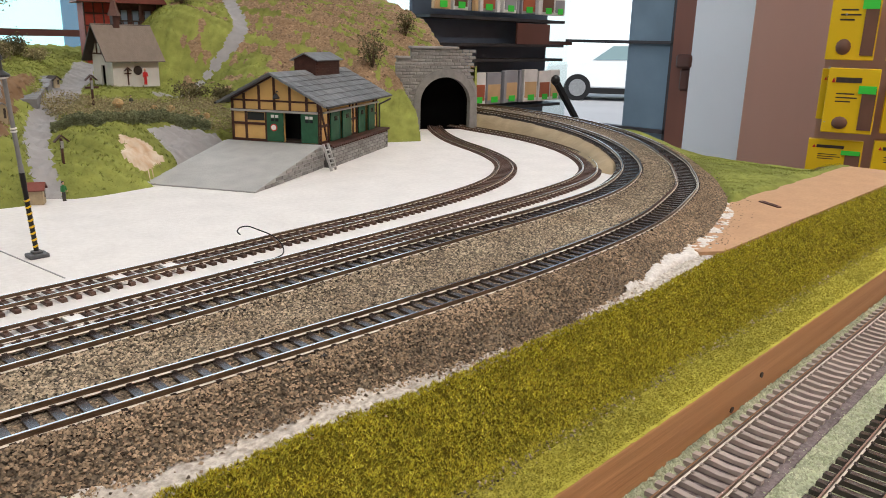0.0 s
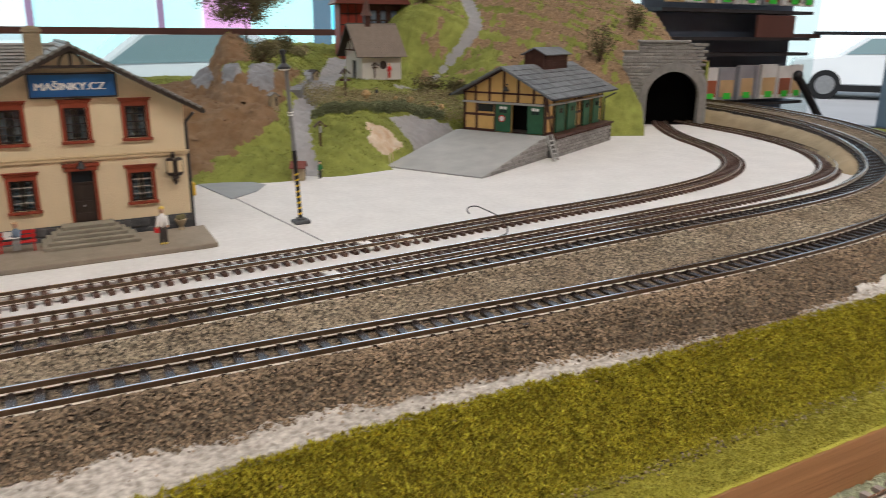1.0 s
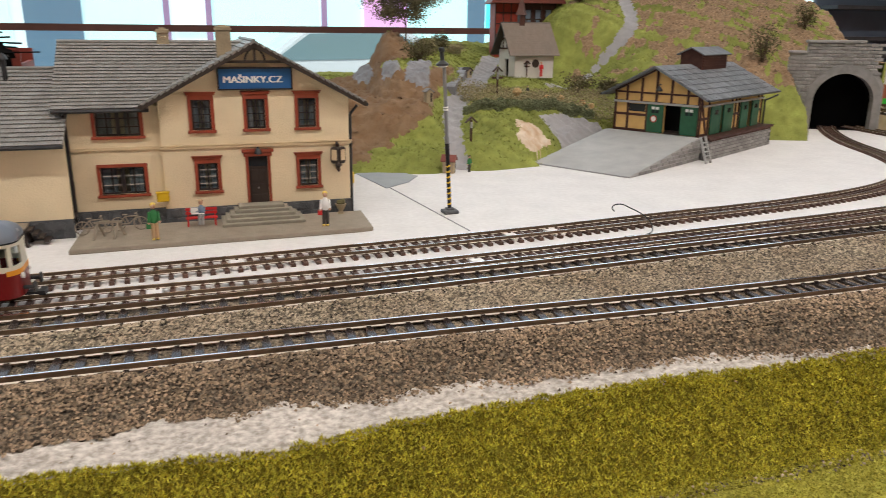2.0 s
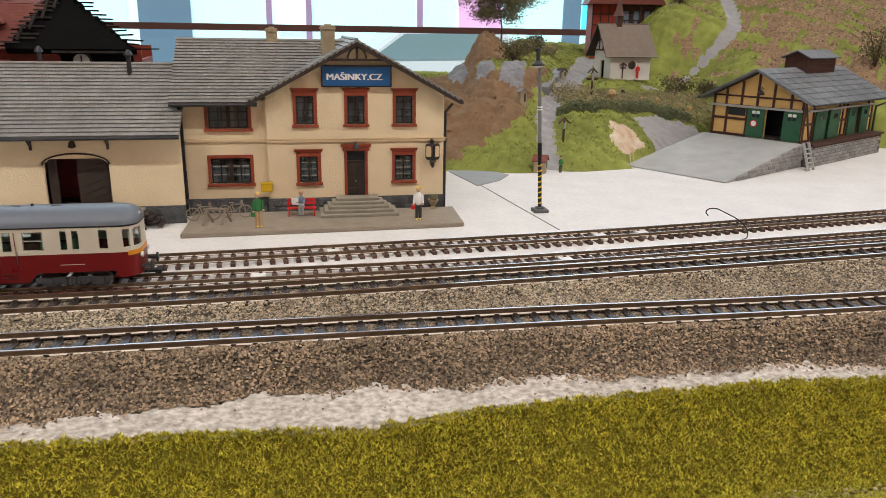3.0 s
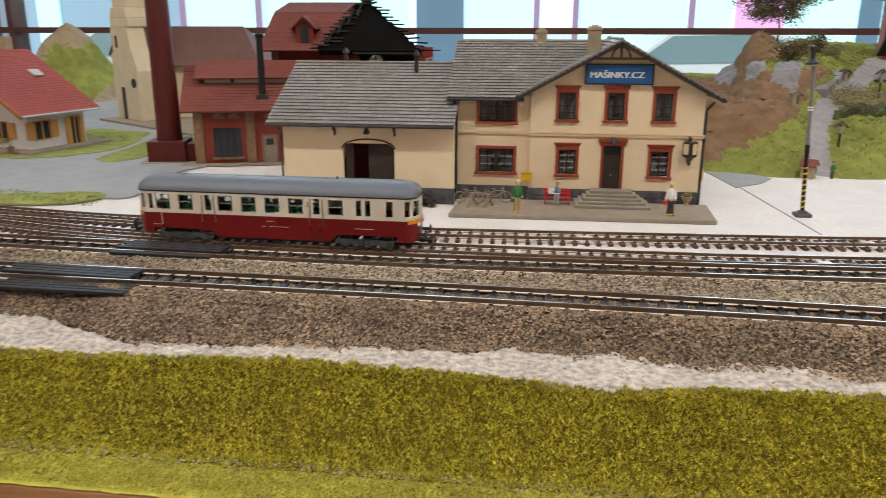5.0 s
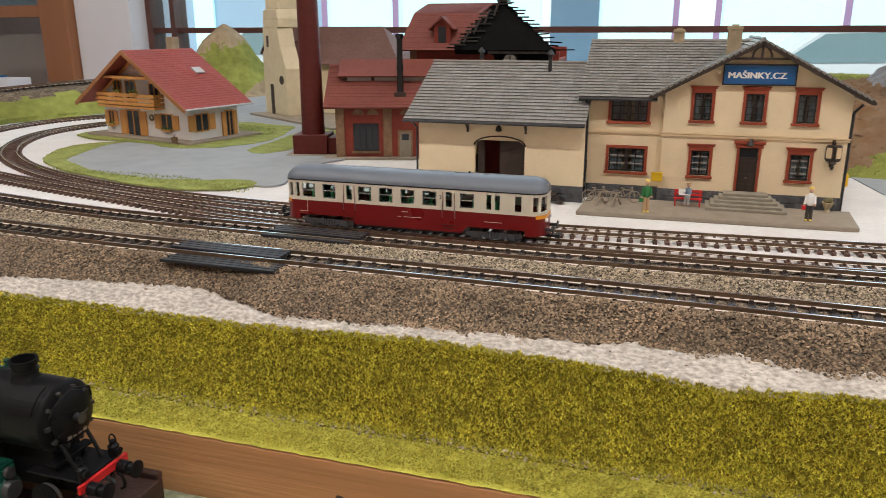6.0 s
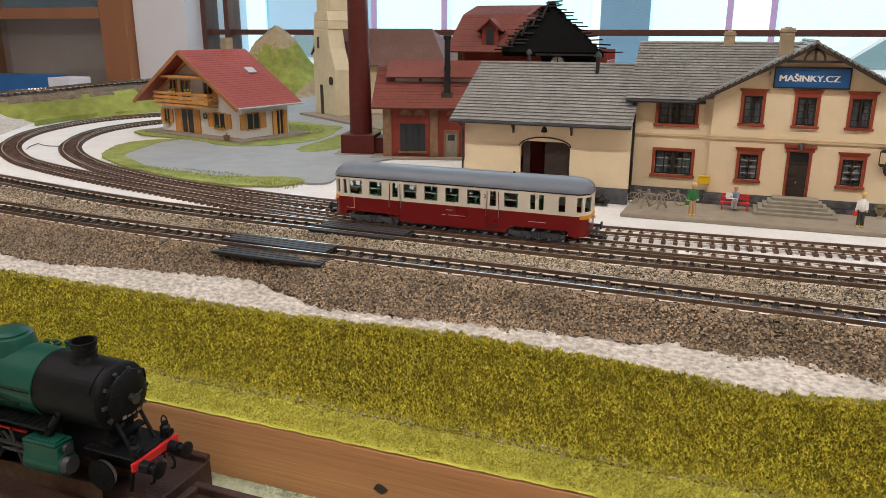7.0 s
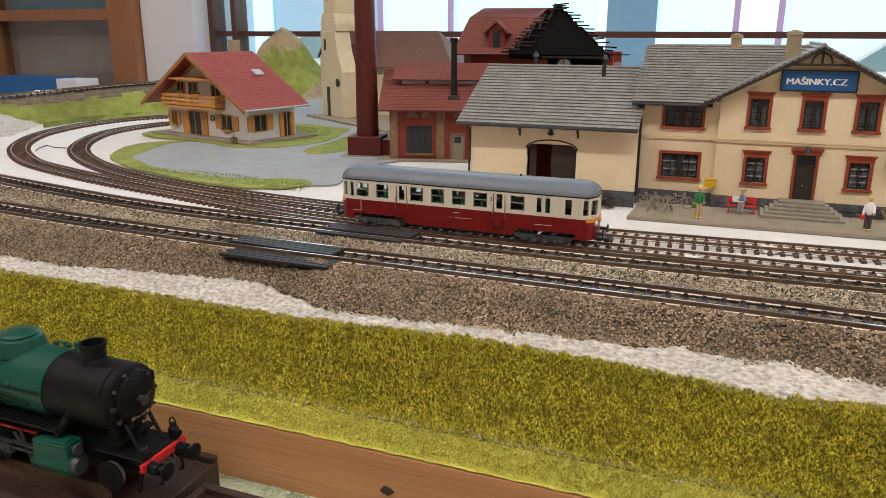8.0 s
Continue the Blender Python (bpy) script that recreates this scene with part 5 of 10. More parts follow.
# ---- railcar ----
M_bogie = material("bogie_grey", (0.085, 0.085, 0.088), 0.5, 0.1, vary=0.25, scale=300)
M_chrome = material("window_frame_silver", (0.78, 0.78, 0.76), 0.25, 0.8, vary=0.05, scale=100)
def railcar(x, line):
    s0 = along(line, x)
    P, T, _ = line.at(np.array([s0]))
    a = math.degrees(math.atan2(T[0][1], T[0][0]))
    car = thing("railcar", (P[0][0], P[0][1], 0.0038), "red and cream model railcar with a grey roof", "railcar", rz=a)
    HL, HW = 0.0735, 0.0118       # half length, half width of the body
    Z0, ZR, ZC, ZT = 0.0040, 0.0155, 0.0267, 0.0331

    def ring(z, inset=0.0, n=9):
        """Plan outline with rounded ends at a height."""
        pts = []
        hl, hw, r = HL - inset, HW - inset, 0.0072
        for cx, cy, a0 in ((hl - r, hw - r, 0), (-hl + r, hw - r, 90), (-hl + r, -hw + r, 180), (hl - r, -hw + r, 270)):
            for k in range(n):
                t = radians(a0 + 90 * k / (n - 1))
                pts.append((cx + r * 1.0 * math.cos(t), cy + r * math.sin(t), z))
        return pts

    def loft(rings, cap0=False, cap1=False):
        s = Shape()
        n = len(rings[0])
        v = [p for r in rings for p in r]
        f = [(k * n + i, k * n + (i + 1) % n, (k + 1) * n + (i + 1) % n, (k + 1) * n + i) for k in range(len(rings) - 1) for i in range(n)]
        if cap0:
            f.append(tuple(range(n - 1, -1, -1)))
        if cap1:
            f.append(tuple(range((len(rings) - 1) * n, len(rings) * n)))
        return s.add(v, f)

    ZK = 0.0076                   # bottom of the body over the bogies
    part("lower_body", loft([ring(ZK, 0.0), ring(ZR)], True), M_tr_red, car, "deep red lower body", smooth=True)
    part("skirt", Shape().prism([(-0.0335, ZK), (0.0335, ZK), (0.0300, Z0), (-0.0300, Z0)], -HW, HW, "y"), M_tr_red, car)
    for q in (-1, 1):
        nose = sorted([(q * p[0], p[1]) for p in ring(0) if p[0] > HL - 0.0073], key=lambda p: p[1])
        part("skirt", Shape().prism([(q * 0.0640, -HW)] + nose + [(q * 0.0640, HW)], Z0 + 0.0008, ZK, "z"), M_tr_red, car)
    # cream window band: posts and rails round real openings
    WZ0, WZ1 = 0.0173, 0.0252
    WIN = [(-0.0578, 0.0078), (-0.0455, 0.0078), (-0.0243, 0.0078), (-0.0120, 0.0078), (0.0003, 0.0078), (0.0126, 0.0078), (0.0331, 0.0078)]
    DOORW = [(-0.0335, 0.0034), (0.0232, 0.0034), (0.0447, 0.0026), (0.0492, 0.0026)]
    END = [(-0.0648, 0.0026), (0.0600, 0.0034)]
    openings = sorted([(c - w / 2, c + w / 2) for c, w in WIN + DOORW + END])
    band = Shape()
    for q in (-1, 1):
        y0, y1 = (-HW, -HW + 0.0008) if q < 0 else (HW - 0.0008, HW)
        xe = HL - 0.0072
        band.box(-xe, y0, ZR, xe, y1, WZ0).box(-xe, y0, WZ1, xe, y1, ZC)
        e = [-xe] + [v for o in openings for v in o] + [xe]
        for i in range(0, len(e), 2):
            band.box(e[i], y0, WZ0, e[i + 1], y1, WZ1)
    part("window_band", band, M_tr_cream, car, "cream upper body")
    # rounded ends with three windscreens
    for q in (-1, 1):
        def arc(z, a0, a1, r0, n=5):
            return [((HL - 0.0072 + r0 * math.cos(radians(a0 + (a1 - a0) * k / n))), r0 * math.sin(radians(a0 + (a1 - a0) * k / n)), z) for k in range(n + 1)]
        e = Shape()
        out = ring(0)
        half = [p for p in out if p[0] > HL - 0.0072 - 1e-6]
        half.sort(key=lambda p: p[1])

        def strip(z0, z1, ps, inset=0.0):
            n = len(ps)
            v = [(q * (p[0] - inset), p[1], z0) for p in ps] + [(q * (p[0] - inset), p[1], z1) for p in ps]
            v += [(q * (p[0] - inset - 0.0008), p[1] * 0.94, z0) for p in ps] + [(q * (p[0] - inset - 0.0008), p[1] * 0.94, z1) for p in ps]
            f = [(i, i + 1, n + i + 1, n + i) for i in range(n - 1)] + [(2 * n + i, 3 * n + i, 3 * n + i + 1, 2 * n + i + 1) for i in range(n - 1)]
            f += [(n + i, n + i + 1, 3 * n + i + 1, 3 * n + i) for i in range(n - 1)] + [(i, 2 * n + i, 2 * n + i + 1, i + 1) for i in range(n - 1)]
            f += [(0, n, 3 * n, 2 * n), (n - 1, 3 * n - 1, 4 * n - 1, 2 * n - 1)]
            e.add(v, f)
        strip(ZR, WZ0 + 0.0002, half)
        strip(WZ1, ZC, half)
        m = len(half)
        for i in (0, 3, m // 2 - 1, m - 5, m - 2):
            strip(WZ0 + 0.0002, WZ1, half[i:i + 2])
        part("end_window_band", e, M_tr_cream, car, smooth=False)
        e = Shape()
        strip(ZR - 0.0016, ZR + 0.0004, half[2:-2], -0.00015)
        part("warning_stripe", e, M_tr_orange, car, "orange band across the end")
        part("windscreen", Shape().add([(q * (p[0] - 0.0005), p[1] * 0.96, z) for z in (WZ0, WZ1) for p in half], [(i, i + 1, m + i + 1, m + i) for i in range(m - 1)]), M_glass, car)
        for yy in (-0.0062, 0.0062):
            part("buffer", Shape().tube((q * (HL - 0.001), yy, 0.0078), (q * (HL + 0.0035), yy, 0.0078), 0.0008, n=8).tube((q * (HL + 0.0035), yy, 0.0078), (q * (HL + 0.0042), yy, 0.0078), 0.0022, n=12), M_darkmetal, car, smooth=True)
            part("headlight", Shape().tube((q * (HL - 0.0012), yy * 0.95, 0.0128), (q * (HL + 0.0006), yy * 0.95, 0.0128), 0.0012, n=10), M_white, car, smooth=True)
        part("top_headlight", Shape().lathe([(0.0012, -0.0007), (0.0015, 0.0), (0.001, 0.0007)], (0, 0, 0), 10, 0, Matrix.Rotation(radians(90), 4, "Y")).moved(pose(q * (HL - 0.0012), 0, 0.0290)), M_metal, car, smooth=True)
        part("coupling", Shape().box(q * (HL - 0.002), -0.0016, 0.0030, q * (HL + 0.006), 0.0016, 0.0042).box(q * (HL + 0.004), -0.003, 0.0028, q * (HL + 0.0065), 0.003, 0.0046), M_black, car)
    # glazing, sash bars and seats behind
    for q in (-1, 1):
        y = q * (HW - 0.0005)
        part("glazing", Shape().box(-HL + 0.008, y - 0.0001, WZ0, HL - 0.008, y + 0.0001, WZ1), M_glass, car)
        for c, w in WIN:
            f = Shape()
            a, b, t = c - w / 2, c + w / 2, 0.00035
            ya, yb = (y - 0.0005, y + 0.0001) if q < 0 else (y - 0.0001, y + 0.0005)
            f.box(a, ya, WZ0, a + t, yb, WZ1).box(b - t, ya, WZ0, b, yb, WZ1).box(a, ya, WZ0, b, yb, WZ0 + t).box(a, ya, WZ1 - t, b, yb, WZ1).box(a, ya, 0.0212, b, yb, 0.0216)
            part("window_frame", f, M_chrome, car)
        for c in (-0.0370, 0.0197, -0.0300, 0.0267):
            part("handrail", Shape().tube((c, q * (HW + 0.0004), 0.0115), (c, q * (HW + 0.0004), 0.0195), 0.00018, n=5), M_metal, car)
        for c in (-0.0335, 0.0232):
            part("door_step", Shape().box(c - 0.0030, min(q * (HW - 0.001), q * (HW + 0.0003)), 0.0056, c + 0.0030, max(q * (HW - 0.001), q * (HW + 0.0003)), 0.0062).box(c - 0.0030, min(q * (HW - 0.001), q * (HW + 0.0003)), 0.0072, c + 0.0030, max(q * (HW - 0.001), q * (HW + 0.0003)), 0.0078), M_stack, car)
            part("door", Shape().box(c - 0.0033, min(q * HW, q * (HW + 0.0002)), 0.0062, c - 0.0030, max(q * HW, q * (HW + 0.0002)), 0.0252).box(c + 0.0030, min(q * HW, q * (HW + 0.0002)), 0.0062, c + 0.0033, max(q * HW, q * (HW + 0.0002)), 0.0252), M_tr_red, car)
        # class numerals and lettering bars
        for c in (-0.0278, 0.0188):
            cu = bpy.data.curves.new("numeral", "FONT")
            cu.body, cu.size, cu.extrude, cu.align_x, cu.align_y = "2", 0.0030, 0.00005, "CENTER", "CENTER"
            tmp = new("numeral", cu)
            mm = bpy.data.meshes.new_from_object(tmp.evaluated_get(bpy.context.evaluated_depsgraph_get()))
            bpy.data.objects.remove(tmp)
            mm.materials.clear()
            mm.materials.append(M_black)
            ob = new("numeral", mm)
            ob.parent = car
            ob.matrix_basis = pose(c, q * (HW + 0.0001), 0.0222, 90, 0, 0 if q < 0 else 180)
        ya, yb = min(q * HW, q * (HW + 0.00012)), max(q * HW, q * (HW + 0.00012))
        part("lettering_bar", Shape().box(-0.0030, ya, 0.0129, 0.0006, yb, 0.0132).box(-0.0055, ya, 0.0102, -0.0035, yb, 0.0104).box(-0.0018, ya, 0.0102, 0.0080, yb, 0.0104), M_tr_cream, car)
        part("hatch_line", Shape().box(0.0425, ya, 0.0108, 0.0520, yb, 0.01105), M_tr_cream, car)
        part("hatch_line", Shape().box(-0.0640, ya, 0.0092, -0.0590, yb, 0.00945).box(-0.0592, ya, 0.0092, -0.0589, yb, 0.0158), M_tr_cream, car)
    for c in np.arange(-0.056, 0.05, 0.0115):
        for yy in (-0.0062, 0.0062):
            if abs(c + 0.0335) > 0.005 and abs(c - 0.0232) > 0.005:
                part("seat", Shape().box(c - 0.0008, yy - 0.0038, 0.0110, c + 0.0008, yy + 0.0038, 0.0215).box(c - 0.0035, yy - 0.0038, 0.0110, c + 0.0035, yy + 0.0038, 0.0150), M_seat, car, "green moulded seat", bevel=0.0002)
    # roof with rounded shoulders
    rings = []
    for t in range(9):
        u = t / 8 * math.pi / 2
        k = math.cos(u)
        z = ZC + 0.0004 + (ZT - ZC) * math.sin(u)
        sc = 0.35 + 0.65 * k if t < 8 else 0.30
        rings.append([(math.copysign(max(0, abs(p[0]) - (1 - k) * 0.0085), p[0]), p[1] * (k * 0.92 + 0.08) * 1.03, z) for p in ring(0)])
    part("roof", loft(rings, False, True), M_tr_roof, car, "grey domed roof", smooth=True)
    part("roof_line", loft([ring(ZC - 0.0002, -0.0002), ring(ZC + 0.0004, -0.0002)]), M_black, car)
    for c in (-0.05, -0.035, -0.02, -0.005, 0.01, 0.025, 0.04):
        part("roof_vent", Shape().box(c - 0.0020, -0.0012, ZT - 0.0002, c + 0.0020, 0.0012, ZT + 0.0004), M_tr_roof, car, bevel=0.0002)
    part("horn", Shape().tube((0.031, 0, ZT - 0.0003), (0.031, 0, ZT + 0.0014), 0.0006, n=8), M_black, car)
    # running gear
    for c in (-0.0470, 0.0470):
        fr = Shape().box(c - 0.002, -0.0098, 0.0020, c + 0.002, 0.0098, 0.0052)
        for q in (-1, 1):
            ya, yb = min(q * 0.0098, q * 0.0108), max(q * 0.0098, q * 0.0108)
            fr.prism([(c - 0.0150, 0.0030), (c - 0.0060, 0.0030), (c - 0.0035, 0.0018), (c + 0.0035, 0.0018), (c + 0.0060, 0.0030), (c + 0.0150, 0.0030), (c + 0.0150, 0.0052), (c - 0.0150, 0.0052)], ya, yb, "y")
            for xx in (c - 0.0100, c + 0.0100):
                fr.box(xx - 0.0016, min(q * 0.0104, q * 0.0115), 0.0022, xx + 0.0016, max(q * 0.0104, q * 0.0115), 0.0052)
            for k in range(5):
                fr.tube((c - 0.0032 + 0.0016 * k, q * 0.0112, 0.0022), (c - 0.0032 + 0.0016 * k, q * 0.0112, 0.0056), 0.0006, n=7)
        b = part("bogie", fr, M_bogie, car, "dark grey sprung bogie")
        for xx in (c - 0.0100, c + 0.0100):
            part("wheel", Shape().tube((xx, -0.0088, 0.0038), (xx, -0.0055, 0.0038), 0.0038, n=20).tube((xx, 0.0055, 0.0038), (xx, 0.0088, 0.0038), 0.0038, n=20).tube((xx, -0.0055, 0.0038), (xx, 0.0055, 0.0038), 0.0008), M_darkmetal, b, smooth=True)
    part("underframe", Shape().box(-0.030, -0.0085, 0.0022, 0.030, 0.0085, 0.0042), M_black, car)
    return car


railcar(-0.230, LINE_C)


# ---- half-timbered goods shed on its dock ----
RZ = 29.0
shed = thing("timber_shed", (0.341, 0.121, 0.0), "yellow half-timbered shed with green doors and slate roof", "shed", rz=RZ)
SB, SE, SA, SL2, SW = 0.020, 0.0555, 0.0775, 0.145, 0.086
part("floor", Shape().box(0.001, 0.001, SB, SL2 - 0.001, SW - 0.001, SB + 0.001), M_dark, shed)
# front wall (x = 0) with the doorway, side wall (y = 0) with two doorways
part("front_wall", Shape().box(0, 0.0340, SB, 0.002, SW, SE).box(0, 0.0, SB, 0.002, 0.0170, SE).box(0, 0.0170, 0.0465, 0.002, 0.0340, SE)
     .prism([(0, SE), (SW, SE), (SW / 2, SA)], 0, 0.002, "x"), M_yellow_infill, shed)
part("side_wall", Shape().box(0.002, 0, SB, 0.036, 0.002, SE).box(0.051, 0, SB, 0.102, 0.002, SE).box(0.117, 0, SB, SL2, 0.002, SE).box(0.036, 0, 0.046, 0.051, 0.002, SE).box(0.102, 0, 0.046, 0.117, 0.002, SE), M_yellow_infill, shed)
part("back_wall", Shape().box(SL2 - 0.002, 0.002, SB, SL2, SW, SE).prism([(0, SE), (SW, SE), (SW / 2, SA)], SL2 - 0.002, SL2, "x"), M_yellow_infill, shed)
part("side_wall", Shape().box(0.002, SW - 0.002, SB, SL2 - 0.002, SW, SE), M_yellow_infill, shed)


def front_bar(y0, z0, y1, z1, w=0.0022):
    part("timber", Shape().beam((-0.0004, y0, z0), (-0.0004, y1, z1), 0.0010 if abs(y1 - y0) > abs(z1 - z0) else w, w if abs(y1 - y0) > abs(z1 - z0) else 0.0010), M_timber, shed)


for y in (0.0012, SW - 0.0012):
    front_bar(y, SB, y, SE + 0.0005)
for y in (0.0715, 0.0515):
    front_bar(y, SB, y, 0.0465)
for y in (0.012, 0.028, 0.043, 0.058, 0.073):
    front_bar(y, 0.0475, y, SE + min(y, SW - y) * 0.5)
for z in (SB + 0.001, 0.0355):
    front_bar(0.0515, z, SW, z)
front_bar(0.0, SE + 0.0005, SW, SE + 0.0005, 0.0016)
front_bar(0.0, 0.0474, SW, 0.0474, 0.0018)
front_bar(0.0, SE + 0.002, SW / 2, SA + 0.0015)
front_bar(SW, SE + 0.002, SW / 2, SA + 0.0015)
part("door_rail", Shape().box(-0.0026, 0.001, 0.0462, -0.0012, SW, 0.0480), M_concrete, shed, "grey sliding-door rail")
part("window", Shape().box(-0.0006, 0.0535, 0.0385, 0.0002, 0.0700, 0.0455), M_pane, shed)
for y0, y1 in ((0.0340, 0.0500), (0.0010, 0.0168)):
    d = part("door_leaf", Shape().box(-0.0026, y0, SB + 0.0006, -0.0012, y1, 0.0460), M_green_door, shed, "dark green sliding door", bevel=0.0002)
    c = (y0 + y1) / 2
    for k in (-1, 1):
        for r in (0, 1):
            part("pane", Shape().box(-0.0030, c + k * 0.0020 - 0.0015, 0.0385 + r * 0.0032, -0.0026, c + k * 0.0020 + 0.0015, 0.0410 + r * 0.0032), M_white if r else M_pane, d)
part("no_smoking_disc", Shape().tube((-0.0027, 0.0430, 0.0330), (-0.0030, 0.0430, 0.0330), 0.0033, n=18).tube((-0.0030, 0.0430, 0.0330), (-0.0032, 0.0430, 0.0330), 0.0024, n=18, mi=1), [M_locored, M_white], shed, "small red and white round notice", smooth=True)
# black sheet put in for the unlit inside behind the doorway
part("inner_dark", Shape().box(0.02, 0.004, SB + 0.001, 0.0205, SW - 0.004, SE), M_black, shed)
part("lamp", Shape().lathe([(0.0004, 0.0045), (0.0012, 0.0040), (0.0032, 0.0010), (0.0030, 0.0)], (-0.0045, 0.039, 0.0585), 12).pipe([(-0.0045, 0.039, 0.063), (-0.0035, 0.039, 0.0650), (0, 0.039, 0.0640)], 0.0004), M_darkmetal, shed, "dark enamel gable lamp", smooth=True)


def side_bar(x0, z0, x1, z1, w=0.0022):
    part("timber", Shape().beam((x0, -0.0004, z0), (x1, -0.0004, z1), 0.0010, w), M_timber, shed)


for x in (0.0012, 0.0175, 0.0690, 0.0775, 0.0860, 0.1340, SL2 - 0.0012):
    side_bar(x, SB, x, SE)
for z in (SB + 0.001, 0.0355, SE - 0.001):
    side_bar(0.0, z, 0.0175, z)
    side_bar(0.069, z, 0.086, z)
    side_bar(0.134, z, SL2, z)
side_bar(0.001, SE - 0.002, 0.0145, SB + 0.002)
part("door_rail", Shape().box(0.004, -0.0026, 0.0462, SL2, -0.0012, 0.0480), M_concrete, shed)
for x0, dw in ((0.0190, 0.0215), (0.0465, 0.0215), (0.0870, 0.0180), (0.1145, 0.0180)):
    d = part("door_leaf", Shape().box(x0, -0.0026, SB + 0.0006, x0 + dw, -0.0012, 0.0460), M_green_door, shed, bevel=0.0002)
    part("pane", Shape().box(x0 + dw * 0.35, -0.0030, 0.0385, x0 + dw * 0.65, -0.0026, 0.0425), M_pane, d)
# roof of slate sheets
def split(s):
    """The separate pieces of a shape whose pieces have twelve corners and six faces each."""
    out = []
    for k in range(len(s.v) // 12):
        q = Shape()
        q.add(s.v[12 * k:12 * k + 12], [tuple(i - 12 * k for i in f) for f in s.f[6 * k:6 * k + 6]])
        out.append(q)
    return out


for sy in (0, 1):
    w = SW / 2 + 0.010
    sl = (SA - SE) / (SW / 2)
    o = (-0.009, SW / 2 - w if sy == 0 else SW / 2 + w, SA + 0.0035 - w * sl)
    v = (0, w if sy == 0 else -w, w * sl)
    u = (SL2 + 0.026, 0, 0)
    r = part("roof", roof_sheet(o, u, v, 0.0016), M_felt, shed, "grey slate-covered roof")
    for k, sl_ in enumerate(split(tiled(o, u, v, 17, 7, 0.0003, 0.0004))):
        part("slate", sl_, M_felt, r)
    part("gutter", Shape().tube((-0.009, o[1] - (0.001 if sy == 0 else -0.001), o[2] - 0.0008), (SL2 + 0.017, o[1] - (0.001 if sy == 0 else -0.001), o[2] - 0.0008), 0.0010, n=8), M_darkmetal, shed)
part("downpipe", Shape().pipe([(SL2 + 0.013, -0.011, 0.0500), (SL2 + 0.002, -0.0025, 0.0445), (SL2 + 0.002, -0.0025, SB)], 0.0009), M_darkmetal, shed)
q = part("roof_ventilator", Shape().box(0.064, SW / 2 - 0.011, SA - 0.008, 0.122, SW / 2 + 0.011, SA + 0.0135).prism([(SW / 2 - 0.011, SA + 0.0135), (SW / 2 + 0.011, SA + 0.0135), (SW / 2, SA + 0.0185)], 0.064, 0.122, "x"), M_timber, shed, "dark red louvred roof ventilator")
for sy in (-1, 1):
    part("vent_roof", roof_sheet((0.0610, SW / 2 + sy * 0.0145, SA + 0.0125), (0.064, 0, 0), (0, -sy * 0.0145, 0.0070), 0.0010), M_felt, q)
for k in range(5):
    part("slat", Shape().box(0.0665, SW / 2 - 0.0118, SA + 0.001 + k * 0.0024, 0.1195, SW / 2 - 0.0110, SA + 0.0022 + k * 0.0024), M_timber, q)
# the dock and its ramp
M_mortar = material("dark_mortar", (0.13, 0.125, 0.12), 0.85, vary=0.15, scale=200)
ldock = thing("goods_ramp", (0.341, 0.121, 0.0), "concrete ramp and stone-faced loading dock of the shed", "loading ramp", rz=RZ)
part("dock", Shape().box(-0.002, -0.011, 0, SL2 + 0.004, SW + 0.004, SB - 0.0002), M_mortar, ldock)
part("ramp", Shape().prism([(-0.126, 0.0), (-0.002, 0.0), (-0.002, SB - 0.0006), (-0.003, SB), (-0.010, SB), (-0.126, 0.0012)], -0.0045, SW + 0.004, "y"), M_concrete, ldock, "smooth concrete ramp", bevel=0.0004)
part("platform_edge", Shape().box(-0.002, -0.0125, SB - 0.0016, SL2 + 0.006, 0.0, SB + 0.0004), M_timber, ldock, "dark red plank edge")
for k in range(30):
    part("deck_beam", Shape().box(0.0015 + k * 0.0048, -0.0128, SB - 0.0030, 0.0035 + k * 0.0048, -0.0112, SB - 0.0016), M_timber, ldock)
_blk = mesh_of("block", Shape().box(-0.0049, -0.0007, 0, 0.0049, 0, 0.0026), M_stonewall, bevel=0.0002)
for r in range(6):
    for k in range(14):
        x = 0.0035 + k * 0.0107 - (0.0053 if r % 2 else 0)
        if x < 0.002 or r * 0.0031 > 0.0165:
            continue
        ob = new("block", _blk)
        ob.parent = ldock
        ob.matrix_basis = pose(x, -0.0110, 0.0002 + r * 0.0031)
for r in range(6):
    z0 = 0.0003 + r * 0.0031
    k = -0.126 + z0 / SB * 0.116 + 0.012
    while k < -0.010:
        ob = new("block", _blk)
        ob.parent = ldock
        ob.matrix_basis = pose(k + 0.0052, -0.0046, z0)
        k += 0.0107
lad = thing("ladder", (0.3235, 0.1135, 0.0), "grey wooden ladder leaning on the dock", "ladder", rz=RZ)
for y in (0.0, 0.0095):
    part("rail", Shape().beam((0.0005 + y, -0.0205, 0.0002), (0.0005 + y, -0.0130, SB + 0.0030), 0.0016, 0.0018), M_concrete, lad)
for k in range(5):
    t = (k + 0.7) / 5.4
    part("rung", Shape().box(0.0008, -0.0205 + 0.0075 * t - 0.001, SB * t - 0.0003, 0.0097, -0.0205 + 0.0075 * t + 0.001, SB * t + 0.0005), M_concrete, lad)

# ---- tunnel ----
TZ = -29.0
portal = thing("tunnel_portal", (0.640, 0.257, 0.0), "grey stone tunnel portal with an arched ring", "tunnel portal", rz=TZ)
PH, PS, PA = 0.0330, 0.034, 0.0660


def arch_half(z):
    """Half width of the opening at a height."""
    if z < PS:
        return PH
    return PH * math.sqrt(max(0, 1 - ((z - PS) / (PA - PS)) ** 2))

